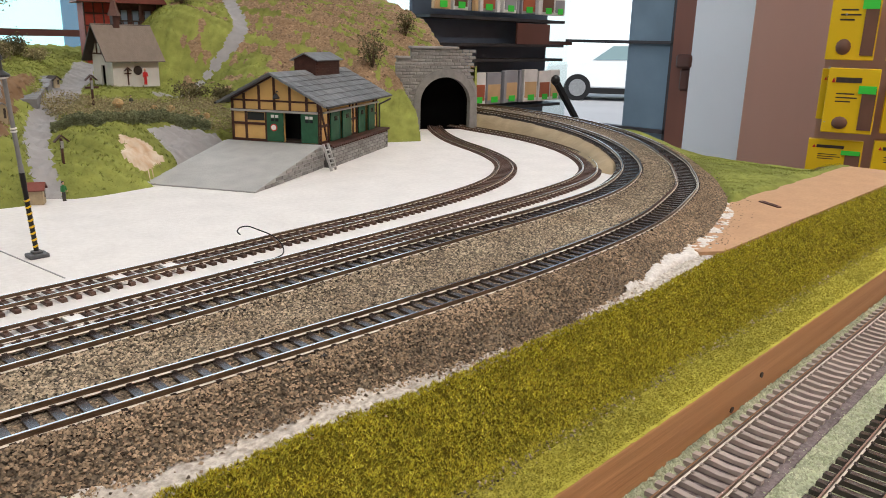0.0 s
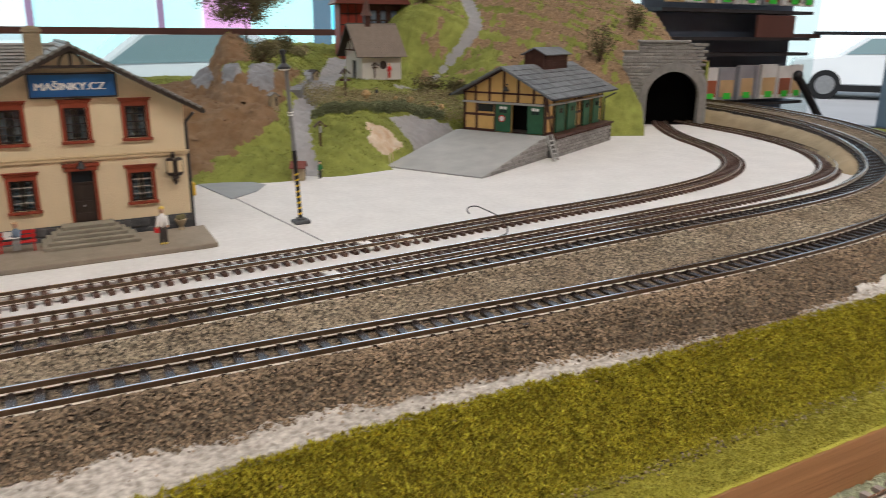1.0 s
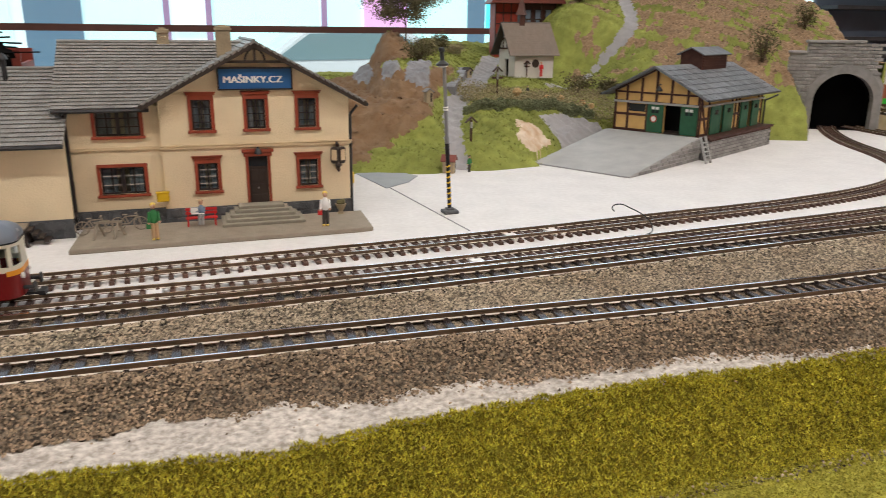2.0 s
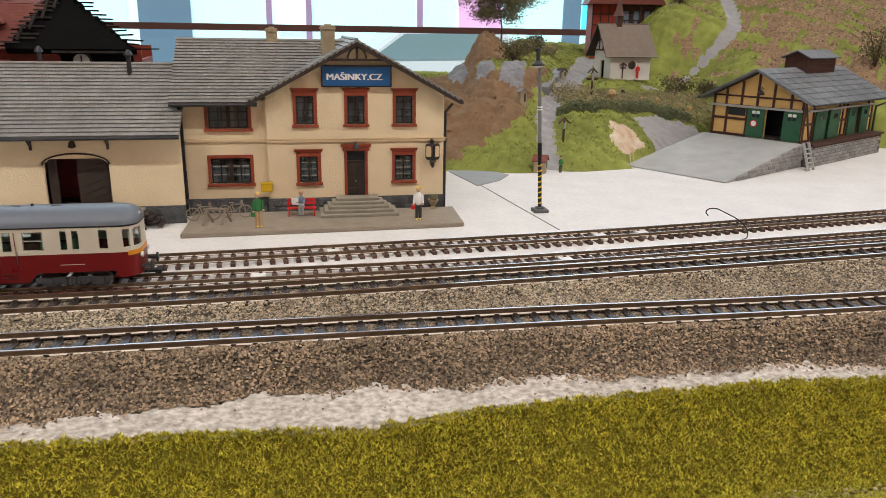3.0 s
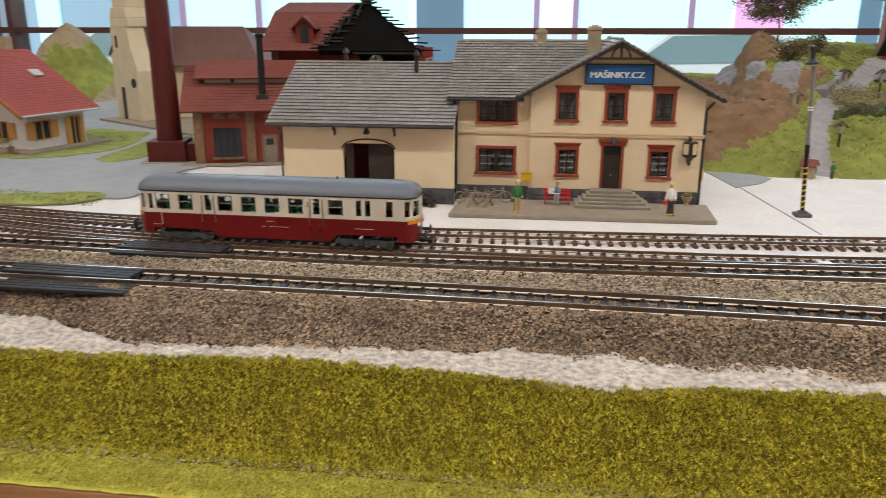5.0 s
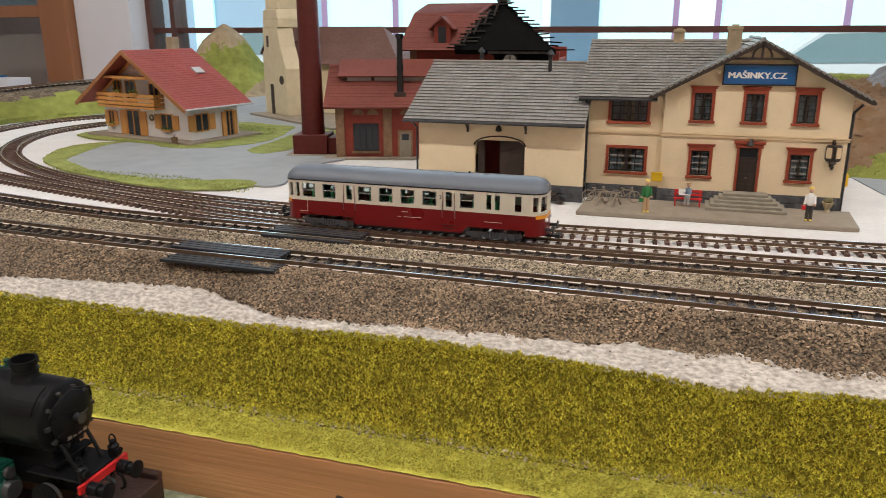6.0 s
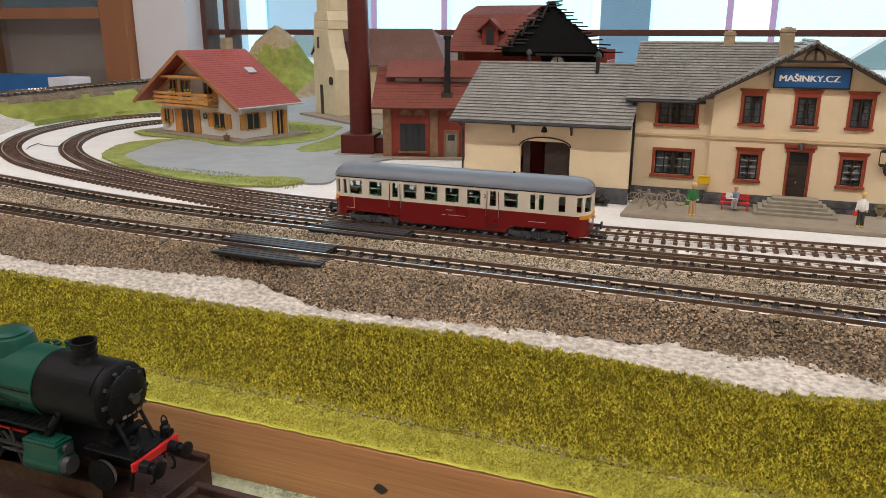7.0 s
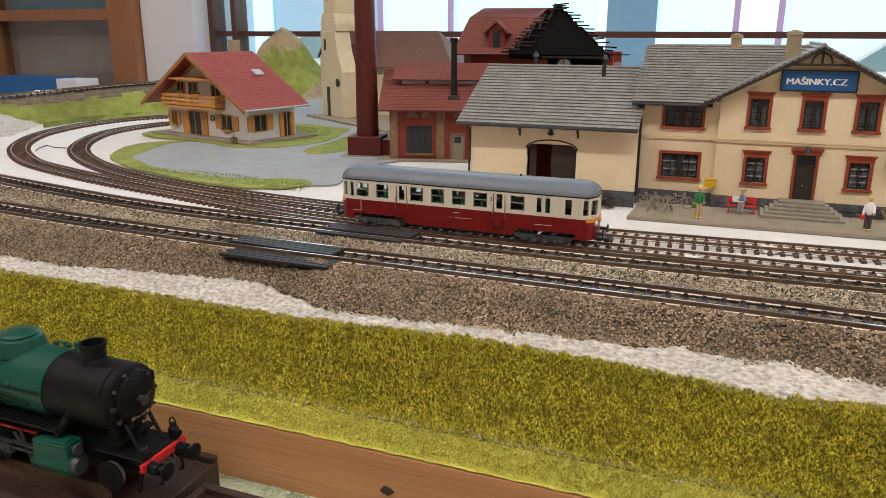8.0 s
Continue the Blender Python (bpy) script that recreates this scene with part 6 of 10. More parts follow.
_arch = [(-PH * math.cos(math.pi * k / 28), PS + (PA - PS) * math.sin(math.pi * k / 28)) for k in range(29)]
_out = [(-0.062, 0.0), (-0.062, 0.088), (-0.044, 0.088), (-0.044, 0.100), (0.018, 0.100), (0.0425, 0.052), (0.0440, 0.0)]
part("backing", Shape().prism(_out + [(PH, 0.0)] + _arch[::-1] + [(-PH, 0.0)], 0.0, 0.010, "y"), M_stonewall, portal)
_st = mesh_of("stone", Shape().box(-0.0042, -0.0012, -0.0018, 0.0042, 0, 0.0018), M_stonewall, bevel=0.0006)
_sh = mesh_of("stone", Shape().box(-0.0020, -0.0012, -0.0018, 0.0020, 0, 0.0018), M_stonewall, bevel=0.0006)
rr = random.Random(4)
for r in range(25):
    z = 0.0022 + r * 0.0040
    left, right = (-0.066, 0.0395) if z < 0.085 else (-0.046, 0.040)
    a = arch_half(z) + 0.0095 if z < PS else (0.0385 * math.sqrt(max(0, 1 - ((z - PS) / (PA - PS + 0.011)) ** 2)) if z < PA + 0.011 else 0)
    x = left + (0.0044 if r % 2 else 0.0022)
    while x < right - 0.0040:
        wide = r % 2 or x > left + 0.003
        if abs(x) - 0.003 > a:
            ob = new("stone", _st if wide else _sh)
            ob.parent = portal
            ob.matrix_basis = pose(x, 0, z, 0, 0, rr.uniform(-2, 2))
        x += 0.0090 if wide else 0.0068
ring_ = Shape()
prev = None
for k in range(25):
    t = math.pi * k / 24
    for rad in (0,):
        i_ = (PH * math.cos(t), PS + (PA - PS) * math.sin(t))
        o_ = ((PH + 0.0085) * math.cos(t), PS + (PA - PS + 0.0105) * math.sin(t))
    if prev:
        (pi_, po_) = prev
        v = [(pi_[0], -0.0028, pi_[1]), (po_[0], -0.0020, po_[1]), (o_[0], -0.0020, o_[1]), (i_[0], -0.0028, i_[1]), (pi_[0], 0.010, pi_[1]), (po_[0], 0.0, po_[1]), (o_[0], 0.0, o_[1]), (i_[0], 0.010, i_[1])]
        ring_.add(v, [(0, 1, 2, 3), (1, 5, 6, 2), (0, 3, 7, 4)])
    prev = (i_, o_)
for q_ in (-1, 1):
    ring_.box(min(q_ * PH, q_ * (PH + 0.0085)), -0.0024, 0, max(q_ * PH, q_ * (PH + 0.0085)), 0.0, PS)
part("arch_ring", ring_, M_stonewall, portal, "smooth grey arch ring", weld=True)
part("coping", Shape().box(-0.046, -0.003, 0.1000, 0.0165, 0.012, 0.1035).box(-0.064, -0.003, 0.0880, -0.0465, 0.012, 0.0912), M_stonewall, portal, bevel=0.0008)
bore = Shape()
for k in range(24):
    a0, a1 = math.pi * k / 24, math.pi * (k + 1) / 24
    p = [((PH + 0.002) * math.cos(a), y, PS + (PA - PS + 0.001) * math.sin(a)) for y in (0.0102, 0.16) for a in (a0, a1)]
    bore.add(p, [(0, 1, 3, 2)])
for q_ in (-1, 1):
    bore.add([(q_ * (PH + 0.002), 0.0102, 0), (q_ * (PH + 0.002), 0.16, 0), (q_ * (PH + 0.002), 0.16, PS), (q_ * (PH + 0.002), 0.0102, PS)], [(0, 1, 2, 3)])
# black end sheet and floor sheet stand in for the bore's unlit depth
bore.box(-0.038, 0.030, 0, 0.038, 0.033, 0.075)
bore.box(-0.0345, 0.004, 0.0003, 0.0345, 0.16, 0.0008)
part("bore", bore, M_painted_dark, portal, "near-black tunnel lining and sheets painted as darkness")


# ---- hillside behind the board ----
M_slab = material("blue_grey_slab", (0.27, 0.28, 0.30), 0.7, vary=0.15, scale=120, bump=0.8, bump_scale=500, colour2=(0.18, 0.17, 0.17))
M_patch = material("bare_plaster_patch", (0.62, 0.53, 0.42), 0.9, vary=0.1, scale=60, bump=0.6, bump_scale=400, colour2=(0.46, 0.31, 0.19), stretch=(1.6, 1, 0.4), sharp=0.15)
WAY = Line([(0.108, 0.104, 0), (0.122, 0.152, 0), (0.134, 0.20, 0), (0.160, 0.255, 0), (0.192, 0.30, 0), (0.214, 0.35, 0), (0.255, 0.43, 0), (0.30, 0.52, 0)])
WAY2 = Line([(0.300, 0.343, 0), (0.335, 0.362, 0), (0.372, 0.378, 0), (0.405, 0.385, 0), (0.437, 0.398, 0), (0.455, 0.44, 0), (0.470, 0.48, 0), (0.51, 0.53, 0)])


def way_x(Y):
    return np.interp(Y, [0.10, 0.152, 0.20, 0.255, 0.30, 0.35, 0.43], [0.106, 0.122, 0.134, 0.160, 0.192, 0.214, 0.255])



def far_from(line, X, Y):
    p = line.p[::6, :2]
    d = np.full(X.shape, 9.0)
    for a, b in p:
        d = np.minimum(d, np.hypot(X - a, Y - b))
    return d


SLABS = ((0.112, 0.340, 0.097, 0.272, 0.0100), (0.146, 0.338, 0.116, 0.252, 0.0130), (0.103, 0.450, 0.094, 0.370, 0.0100))


def in_slab(X, Y):
    """How far inside a smooth slab of the cliff a place lies, from 0 to 1."""
    best = np.zeros(np.shape(X))
    for x0, y0, x1, y1, w in SLABS:
        dx, dy = x1 - x0, y1 - y0
        L = math.hypot(dx, dy)
        u = ((X - x0) * dx + (Y - y0) * dy) / L
        v = np.abs((X - x0) * dy - (Y - y0) * dx) / L
        best = np.maximum(best, np.clip((w - v) / 0.003, 0, 1) * np.clip(u / 0.004, 0, 1) * np.clip((L - u) / 0.004, 0, 1))
    return best


def hill_foot(X):
    return np.interp(X, [-0.2, 0.0, 0.05, 0.10, 0.19, 0.25, 0.30, 0.38, 0.45, 0.50, 0.545, 0.60, 0.68, 0.8], [0.16, 0.135, 0.128, 0.107, 0.125, 0.160, 0.197, 0.250, 0.255, 0.208, 0.190, 0.262, 0.25, 0.25])


def hill_height(X, Y):
    d = Y - hill_foot(X)
    garden = np.interp(d, [-0.02, 0, 0.03, 0.07, 0.085, 0.20, 0.27, 0.40, 0.7], [-0.006, 0, 0.016, 0.033, 0.036, 0.050, 0.060, 0.085, 0.11])
    east = np.interp(d, [-0.02, 0, 0.02, 0.06, 0.12, 0.2, 0.3, 0.45], [-0.006, 0, 0.026, 0.070, 0.105, 0.140, 0.172, 0.19])
    cliff = np.interp(d, [-0.02, 0, 0.03, 0.05, 0.065, 0.085, 0.13, 0.165, 0.19, 0.5], [-0.006, 0, 0.013, 0.018, 0.034, 0.042, 0.051, 0.065, 0.072, 0.076])
    high = smooth((X - 0.072 - 0.25 * np.clip(Y - 0.30, 0, 1)) / 0.030)
    cliff = np.minimum(cliff, 0.045) * (1 - high) + cliff * high
    # ledges in the rock
    cliff += 0.0022 * np.sin(cliff * 760 + 2.2 * wave(X, Y, 11, 0.6)) * smooth((cliff - 0.014) / 0.01) * smooth((0.075 - cliff) / 0.01)
    q = X - 0.285 - 0.45 * (Y - 0.2) + 0.10 * smooth((Y - 0.36) / 0.10)
    we = smooth((q + 0.03) / 0.13)
    ww = smooth((way_x(Y) - 0.002 - X) / 0.035)
    z = garden * (1 - we) + east * we
    z = z * (1 - ww) + cliff * ww
    # sunken path, and the flat of the chapel yard
    z = z - 0.010 * np.exp(-(far_from(WAY, X, Y) / 0.016) ** 2) * smooth((0.30 - Y) / 0.12)
    yard = np.exp(-(((X - 0.268) / 0.055) ** 2 + ((Y - 0.378) / 0.05) ** 2) ** 2)
    z = z * (1 - yard) + 0.0580 * yard
    # knolls
    z += 0.0035 * in_slab(X, Y)
    z += 0.032 * np.exp(-(((X - 0.132) / 0.034) ** 2 + ((Y - 0.43) / 0.045) ** 2)) + 0.010 * np.exp(-(((X - 0.205) / 0.02) ** 2 + ((Y - 0.46) / 0.03) ** 2))
    lump = 0.5 + 0.5 * wave(X, Y, 9, 1.3)
    rough = 0.0050 * lump + 0.0022 * wave(X, Y, 28, 2.2) + 0.0009 * wave(X, Y, 80, 0.4)
    z += rough * np.clip(d / 0.02, 0, 1) * (1 - 0.8 * yard) * np.clip((far_from(WAY2, X, Y) - 0.004) / 0.01, 0.15, 1)
    return z


HS = 0.0020     # spacing of the hillside's grid
_X, _Y = np.meshgrid(np.arange(-0.16, 0.790, HS), np.arange(0.085, 0.67, HS), indexing="ij")
_Z = hill_height(_X, _Y)
# the hill stays clear of the tunnel portal, its bore and the open tracks to the right of it
_c, _s = math.cos(radians(-TZ)), math.sin(radians(-TZ))
_lx = (_X - 0.642) * _c - (_Y - 0.255) * _s
_ly = (_X - 0.642) * _s + (_Y - 0.255) * _c
_front = (_ly < 0.012) & (_lx > -0.075)
_fallR = smooth((0.052 - _lx) / 0.02)
_Z = np.where(_lx > 0.02, _Z * _fallR - 0.02 * (1 - _fallR), _Z)
_Z = np.where(_front & (_lx > -0.062), np.minimum(_Z, -0.012), _Z)
_Z = np.where(_front & (_lx <= -0.062), np.minimum(_Z, 0.09), _Z)
_cap = np.where((_ly >= 0.004) & (_ly < 0.04) & (np.abs(_lx) < 0.075), 0.086 + 0.9 * np.clip(_ly - 0.008, 0, 1), 9)
_Z = np.minimum(_Z, _cap)
_floorb = (np.abs(_lx) < 0.044) & (_ly >= 0.010) & (_ly < 0.175)
_Z = np.where(_floorb, np.maximum(_Z, 0.078), _Z)
# the shed's dock and ramp stand in front
_sx = (_X - 0.341) * math.cos(radians(RZ)) + (_Y - 0.121) * math.sin(radians(RZ))
_sy = -(_X - 0.341) * math.sin(radians(RZ)) + (_Y - 0.121) * math.cos(radians(RZ))
_in = (_sx > -0.13) & (_sx < SL2 + 0.006) & (_sy > -0.03) & (_sy < SW + 0.003)
_Z = np.where(_in, np.minimum(_Z, np.where(_sx < -0.004, 0.000 + np.clip((_sx + 0.126) / 0.116, 0, 1) * 0.019 - 0.003, 0.016)), _Z)
HILL = np.stack([_X, _Y, _Z], -1)
_me = grid_mesh("hillside", HILL, [M_grass_light, M_path, M_rock, M_leaflitter, M_patch, M_path, M_slab])
_xc, _yc, _zc = [(a[:-1, :-1] + a[1:, 1:]) / 2 for a in (_X, _Y, _Z)]
_n1 = wave(_xc, _yc, 14, 0.9)
_q = _xc - 0.285 - 0.45 * (_yc - 0.2)
_mi = np.zeros(_xc.shape, int)
_lit = (_q > 0.035) & (_n1 > -0.25 + 1.2 * np.clip((0.10 - _q) / 0.08, 0, 1)) & (_zc > 0.055)
_mi[_lit] = 3
_lit2 = (_q > -0.02) & (_q < 0.05) & (_n1 > 0.35) & (_zc > 0.05)
_mi[_lit2] = 3
_west = (_xc < way_x(_yc) - 0.014) & (_zc > 0.004 + 0.44 * (_xc - 0.03) + 0.004 * _n1) & (_zc < 0.108) & (_yc < 0.52) & ((_zc < 0.0735 + 0.002 * _n1) | (np.hypot((_xc - 0.128) / 0.042, (_yc - 0.425) / 0.06) < 1))
_mi[_west] = 2
_mi[in_slab(_xc, _yc) > 0.45] = 6
_mi[(far_from(WAY, _xc, _yc) < 0.0088 + 0.004 * np.clip((_yc - 0.2) / 0.1, 0, 1) + 0.0012 * _n1) & (_yc > 0.095)] = 1
_mi[(far_from(WAY2, _xc, _yc) < 0.0056 + 0.0034 * np.clip((_xc - 0.37) / 0.06, 0, 1) + 0.001 * _n1)] = 1
_mi[(np.hypot((_xc - 0.198) / 0.016, (_zc - 0.020) / 0.0105) < 1 + 0.25 * _n1) & (_yc < 0.19)] = 4
_mi[(_xc > 0.226) & (_xc < 0.30) & (_zc < 0.033) & (_yc < 0.23) & (_q < 0.03)] = 5
_me.polygons.foreach_set("material_index", _mi.ravel().astype(np.int32))
_bm = bmesh.new()
_bm.from_mesh(_me)
_gone = []
for _f in _bm.faces:
    _q3 = _f.calc_center_median()
    _u = (_q3.x - 0.642) * _c - (_q3.y - 0.255) * _s
    _w = (_q3.x - 0.642) * _s + (_q3.y - 0.255) * _c
    if abs(_u) < 0.0385 and -0.004 < _w < 0.150 and _q3.z < 0.07:
        _gone.append(_f)
bmesh.ops.delete(_bm, geom=_gone, context="FACES")
_bm.to_mesh(_me)
_bm.free()
tagged(new("hillside", _me), "grassy model hillside with grey paths and brown leaf litter", "hillside", kind="structure")


def on_hill(x, y):
    i = np.clip(((np.asarray(x) + 0.16) / HS), 0, _Z.shape[0] - 1.001)
    j = np.clip(((np.asarray(y) - 0.085) / HS), 0, _Z.shape[1] - 1.001)
    a, b = i.astype(int), j.astype(int)
    return _Z[a, b], _mi[np.clip(a, 0, _mi.shape[0] - 1), np.clip(b, 0, _mi.shape[1] - 1)]


_rng = np.random.default_rng(21)
_n = 130000
_x, _y = _rng.uniform(-0.1, 0.74, _n), _rng.uniform(0.10, 0.6, _n)
_z, _k = on_hill(_x, _y)
_t = wave(_x, _y, 20, 3.1)
_ok = (_k == 0) & (_z > 0.001) & (_t > -0.5)
blades("hill_grass", np.stack([_x, _y, _z], -1)[_ok], 0.0030, 0.9, M_grass_light, "bright green scatter grass on the hillside", 8, 0.00042)


def pick_litter(rng, n):
    x, y = rng.uniform(0.25, 0.74, n * 3), rng.uniform(0.22, 0.6, n * 3)
    z, k = on_hill(x, y)
    ok = (k == 3)
    return np.stack([x, y, z + 0.0004], -1)[ok][:n]


tagged(scatter_stones("leaf_litter", 15000, pick_litter, (0.0009, 0.0022), M_leaflitter, "brown dried-leaf litter on the slope", 9), category="leaf litter")


def pick_rock(rng, n):
    x, y = rng.uniform(-0.1, 0.2, n * 3), rng.uniform(0.15, 0.45, n * 3)
    z, k = on_hill(x, y)
    return np.stack([x, y, z], -1)[k == 2][:n]


tagged(scatter_stones("scree", 1500, pick_rock, (0.001, 0.004), M_rock, "brown rock scree on the cliff", 10), category="rock")


def rock_slab(p0, p1, width, steps, seed):
    """A weathered slab of strata leaning on the cliff, in short courses."""
    a, b = Vector(p0), Vector(p1)
    d = b - a
    side = Vector((d.y, -d.x, 0)).normalized()
    if side.length < 0.1:
        side = Vector((1, 0, 0))
    n = d.cross(side).normalized()
    if n.z < 0:
        n = -n
    rng = random.Random(seed)
    s = Shape()
    for k in range(steps):
        q0, q1 = a + d * (k / steps), a + d * ((k + 1.02) / steps)
        w0, w1 = width * rng.uniform(0.42, 0.58), width * rng.uniform(0.42, 0.58)
        up = 0.0046 + rng.uniform(-0.0003, 0.0003) + 0.0003 * (k % 2)
        lo = [q0 - side * w0, q0 + side * w1, q1 + side * w1 * rng.uniform(0.95, 1.08), q1 - side * w0 * rng.uniform(0.95, 1.08)]
        s.add([p - n * 0.006 for p in lo] + [p + n * up for p in lo], [(0, 3, 2, 1), (4, 5, 6, 7), (0, 1, 5, 4), (1, 2, 6, 5), (2, 3, 7, 6), (3, 0, 4, 7)])
    return tagged(part("rock_slab", s, M_slab, bevel=0.0003), "blue-grey layered rock slab leaning on the brown cliff", "rock slab", group="rock slabs")


for k, (x0, y0, x1, y1, w, n) in enumerate(((0.205, 0.372, 0.154, 0.268, 0.013, 6),)):
    rock_slab((x0, y0, float(on_hill(x0, y0)[0])), (x1, y1, float(on_hill(x1, y1)[0])), w, n, k)


def clump(name, x, y, z, r, h, mat, label, seed, n=260, leaf=0.0014, trunk=True, category="bush"):
    """A small shrub: twigs and a loose crown of many leaves."""
    t = thing(name, (x, y, z - 0.001), label, category)
    rng = np.random.default_rng(seed)
    s = Shape()
    tips = []
    for k in range(9 if trunk else 5):
        a, e = rng.uniform(0, math.tau), rng.uniform(0.25, 1.0)
        p = (r * 0.8 * e * math.cos(a), r * 0.8 * e * math.sin(a), h * rng.uniform(0.55, 0.95))
        m = (p[0] * 0.35, p[1] * 0.35, h * 0.4)
        s.tube((0, 0, 0), m, r * 0.06, r * 0.035, 5, caps=False)
        s.tube(m, p, r * 0.035, r * 0.012, 5, caps=False)
        tips += [p, m]
    part("trunk", s, M_twig, t)
    tips = np.array(tips)
    c = tips[rng.integers(0, len(tips), n)] + rng.normal(0, 1, (n, 3)) * np.array([r * 0.30, r * 0.30, h * 0.16])
    inner = rng.uniform(0, 1, n) < 0.45
    g = rng.normal(0, 1, (n, 3))
    g *= (rng.uniform(0, 1, (n, 1)) ** 0.4) / np.linalg.norm(g, axis=1, keepdims=True)
    c[inner] = (g * np.array([r, r, h * 0.45]) + np.array([0, 0, h * 0.58]))[inner]
    c[:, 2] = np.clip(c[:, 2], 0.0005, None)
    u = rng.normal(0, 1, (n, 3))
    u /= np.linalg.norm(u, axis=1, keepdims=True)
    w = np.cross(u, rng.normal(0, 1, (n, 3)))
    w /= np.linalg.norm(w, axis=1, keepdims=True)
    sz = leaf * rng.uniform(0.6, 1.3, (n, 1))
    v = np.stack([c - u * sz, c + w * sz * 0.7, c + u * sz, c - w * sz * 0.7], 1)
    ob = new("crown", fast_mesh("crown", (v.reshape(-1, 3), np.arange(4 * n)), n, 4, mat))
    ob.parent = t
    return t


for i, (x, y, r, h) in enumerate(((0.435, 0.495, 0.026, 0.050), (0.528, 0.268, 0.020, 0.040), (0.325, 0.318, 0.020, 0.020), (0.690, 0.385, 0.016, 0.036), (0.40, 0.47, 0.014, 0.020), (0.345, 0.290, 0.012, 0.016))):
    z, _ = on_hill(x, y)
    clump("bush", x, y, float(z), r, h, M_bush, "dark brown-green twiggy shrub on the slope", 30 + i, 900, 0.0012)
# hedge round the chapel garden
_hx = np.linspace(0.150, 0.305, 60)
hedge = thing("hedge", (0.22, 0.222, 0.03), "clipped dark green hedge before the chapel garden", "hedge")
_pts = []
rng = np.random.default_rng(5)
n = 24000
_u = rng.uniform(0, 1, n)
_x = 0.150 + _u * 0.150
_y = 0.205 + 0.20 * (_x - 0.15) + rng.uniform(0, 1, n) * 0.010
_z = on_hill(_x, _y)[0] + rng.uniform(0, 1, n) * (0.0080 + 0.001 * wave(_x, _y, 30))
_c = np.stack([_x, _y, _z], -1) - np.array([0.22, 0.222, 0.03])
_uu = rng.normal(0, 1, (n, 3))
_uu /= np.linalg.norm(_uu, axis=1, keepdims=True)
_ww = np.cross(_uu, rng.normal(0, 1, (n, 3)))
_ww /= np.linalg.norm(_ww, axis=1, keepdims=True)
_v = np.stack([_c - _uu * 0.0008, _c + _ww * 0.0006, _c + _uu * 0.0008, _c - _ww * 0.0006], 1)
ob = new("leaves", fast_mesh("leaves", (_v.reshape(-1, 3), np.arange(4 * n)), n, 4, M_hedge))
ob.parent = hedge
ob["kind"] = "stuff"
# garden scrub and flowers behind the hedge
n = 20000
_x, _y = rng.uniform(0.165, 0.34, n), rng.uniform(0.235, 0.30, n)
_z = on_hill(_x, _y)[0] + rng.uniform(0, 1, n) ** 2 * 0.009
_c = np.stack([_x, _y, _z], -1)
_uu = rng.normal(0, 1, (n, 3))
_uu /= np.linalg.norm(_uu, axis=1, keepdims=True)
_ww = np.cross(_uu, rng.normal(0, 1, (n, 3)))
_ww /= np.linalg.norm(_ww, axis=1, keepdims=True)
_v = np.stack([_c - _uu * 0.0008, _c + _ww * 0.0006, _c + _uu * 0.0008, _c - _ww * 0.0006], 1)
M_scrub = material("garden_scrub", (0.36, 0.35, 0.19), 0.9, vary=0.2, scale=150, island_vary=0.25, colour2=(0.33, 0.25, 0.15), spec=0.1)
tagged(new("garden_scrub", fast_mesh("garden_scrub", (_v.reshape(-1, 3), np.arange(4 * n)), n, 4, M_scrub)), "brown-green garden scrub behind the hedge", "plants", kind="stuff")
M_straw = material("straw", (0.55, 0.36, 0.17), 0.9, vary=0.2, scale=400, bump=1.0, bump_scale=900)
for i, (x, y, r) in enumerate(((0.225, 0.262, 0.0048), (0.272, 0.258, 0.0040), (0.300, 0.262, 0.0038), (0.305, 0.252, 0.0034), (0.252, 0.250, 0.0034))):
    s = Shape().ball((0, 0, 0), r, r, r * 0.9)
    rng2 = random.Random(i)
    s.v = [(a * rng2.uniform(0.85, 1.15), b * rng2.uniform(0.85, 1.15), c * rng2.uniform(0.85, 1.15)) for a, b, c in s.v]
    ob = tagged(part("straw_heap", s, M_straw, smooth=True), "small straw-coloured heap in the garden", "heap", group="garden heaps")
    ob.location = (x, y, float(on_hill(x, y)[0]) + r * 0.9 + 0.003)

# ---- chapel ----
CH = (0.2635, 0.3585, 0.0578)
chapel = thing("chapel", CH, "white chapel with half-timbered gable and brown shingle roof", "chapel", rz=2)
CL, CW, CE, CR = 0.0490, 0.044, 0.0325, 0.061
part("wall", Shape().box(0, 0, 0, CL, 0.002, CE).box(0, CW - 0.002, 0, CL, CW, CE).box(CL - 0.002, 0.002, 0, CL, CW - 0.002, CE).prism([(0, CE), (CW, CE), (CW / 2, CR - 0.004)], CL - 0.002, CL, "x"), M_whitewall, chapel)
part("front_wall", Shape().box(0, 0.002, 0, 0.002, 0.017, CE).box(0, 0.027, 0, 0.002, CW - 0.002, CE).box(0, 0.017, 0.021, 0.002, 0.027, CE).prism([(0, CE), (CW, CE), (CW / 2, CR - 0.004)], 0, 0.002, "x"), M_whitewall, chapel)
part("door", Shape().box(0.0022, 0.017, 0, 0.003, 0.027, 0.021), M_painted_dark, chapel)
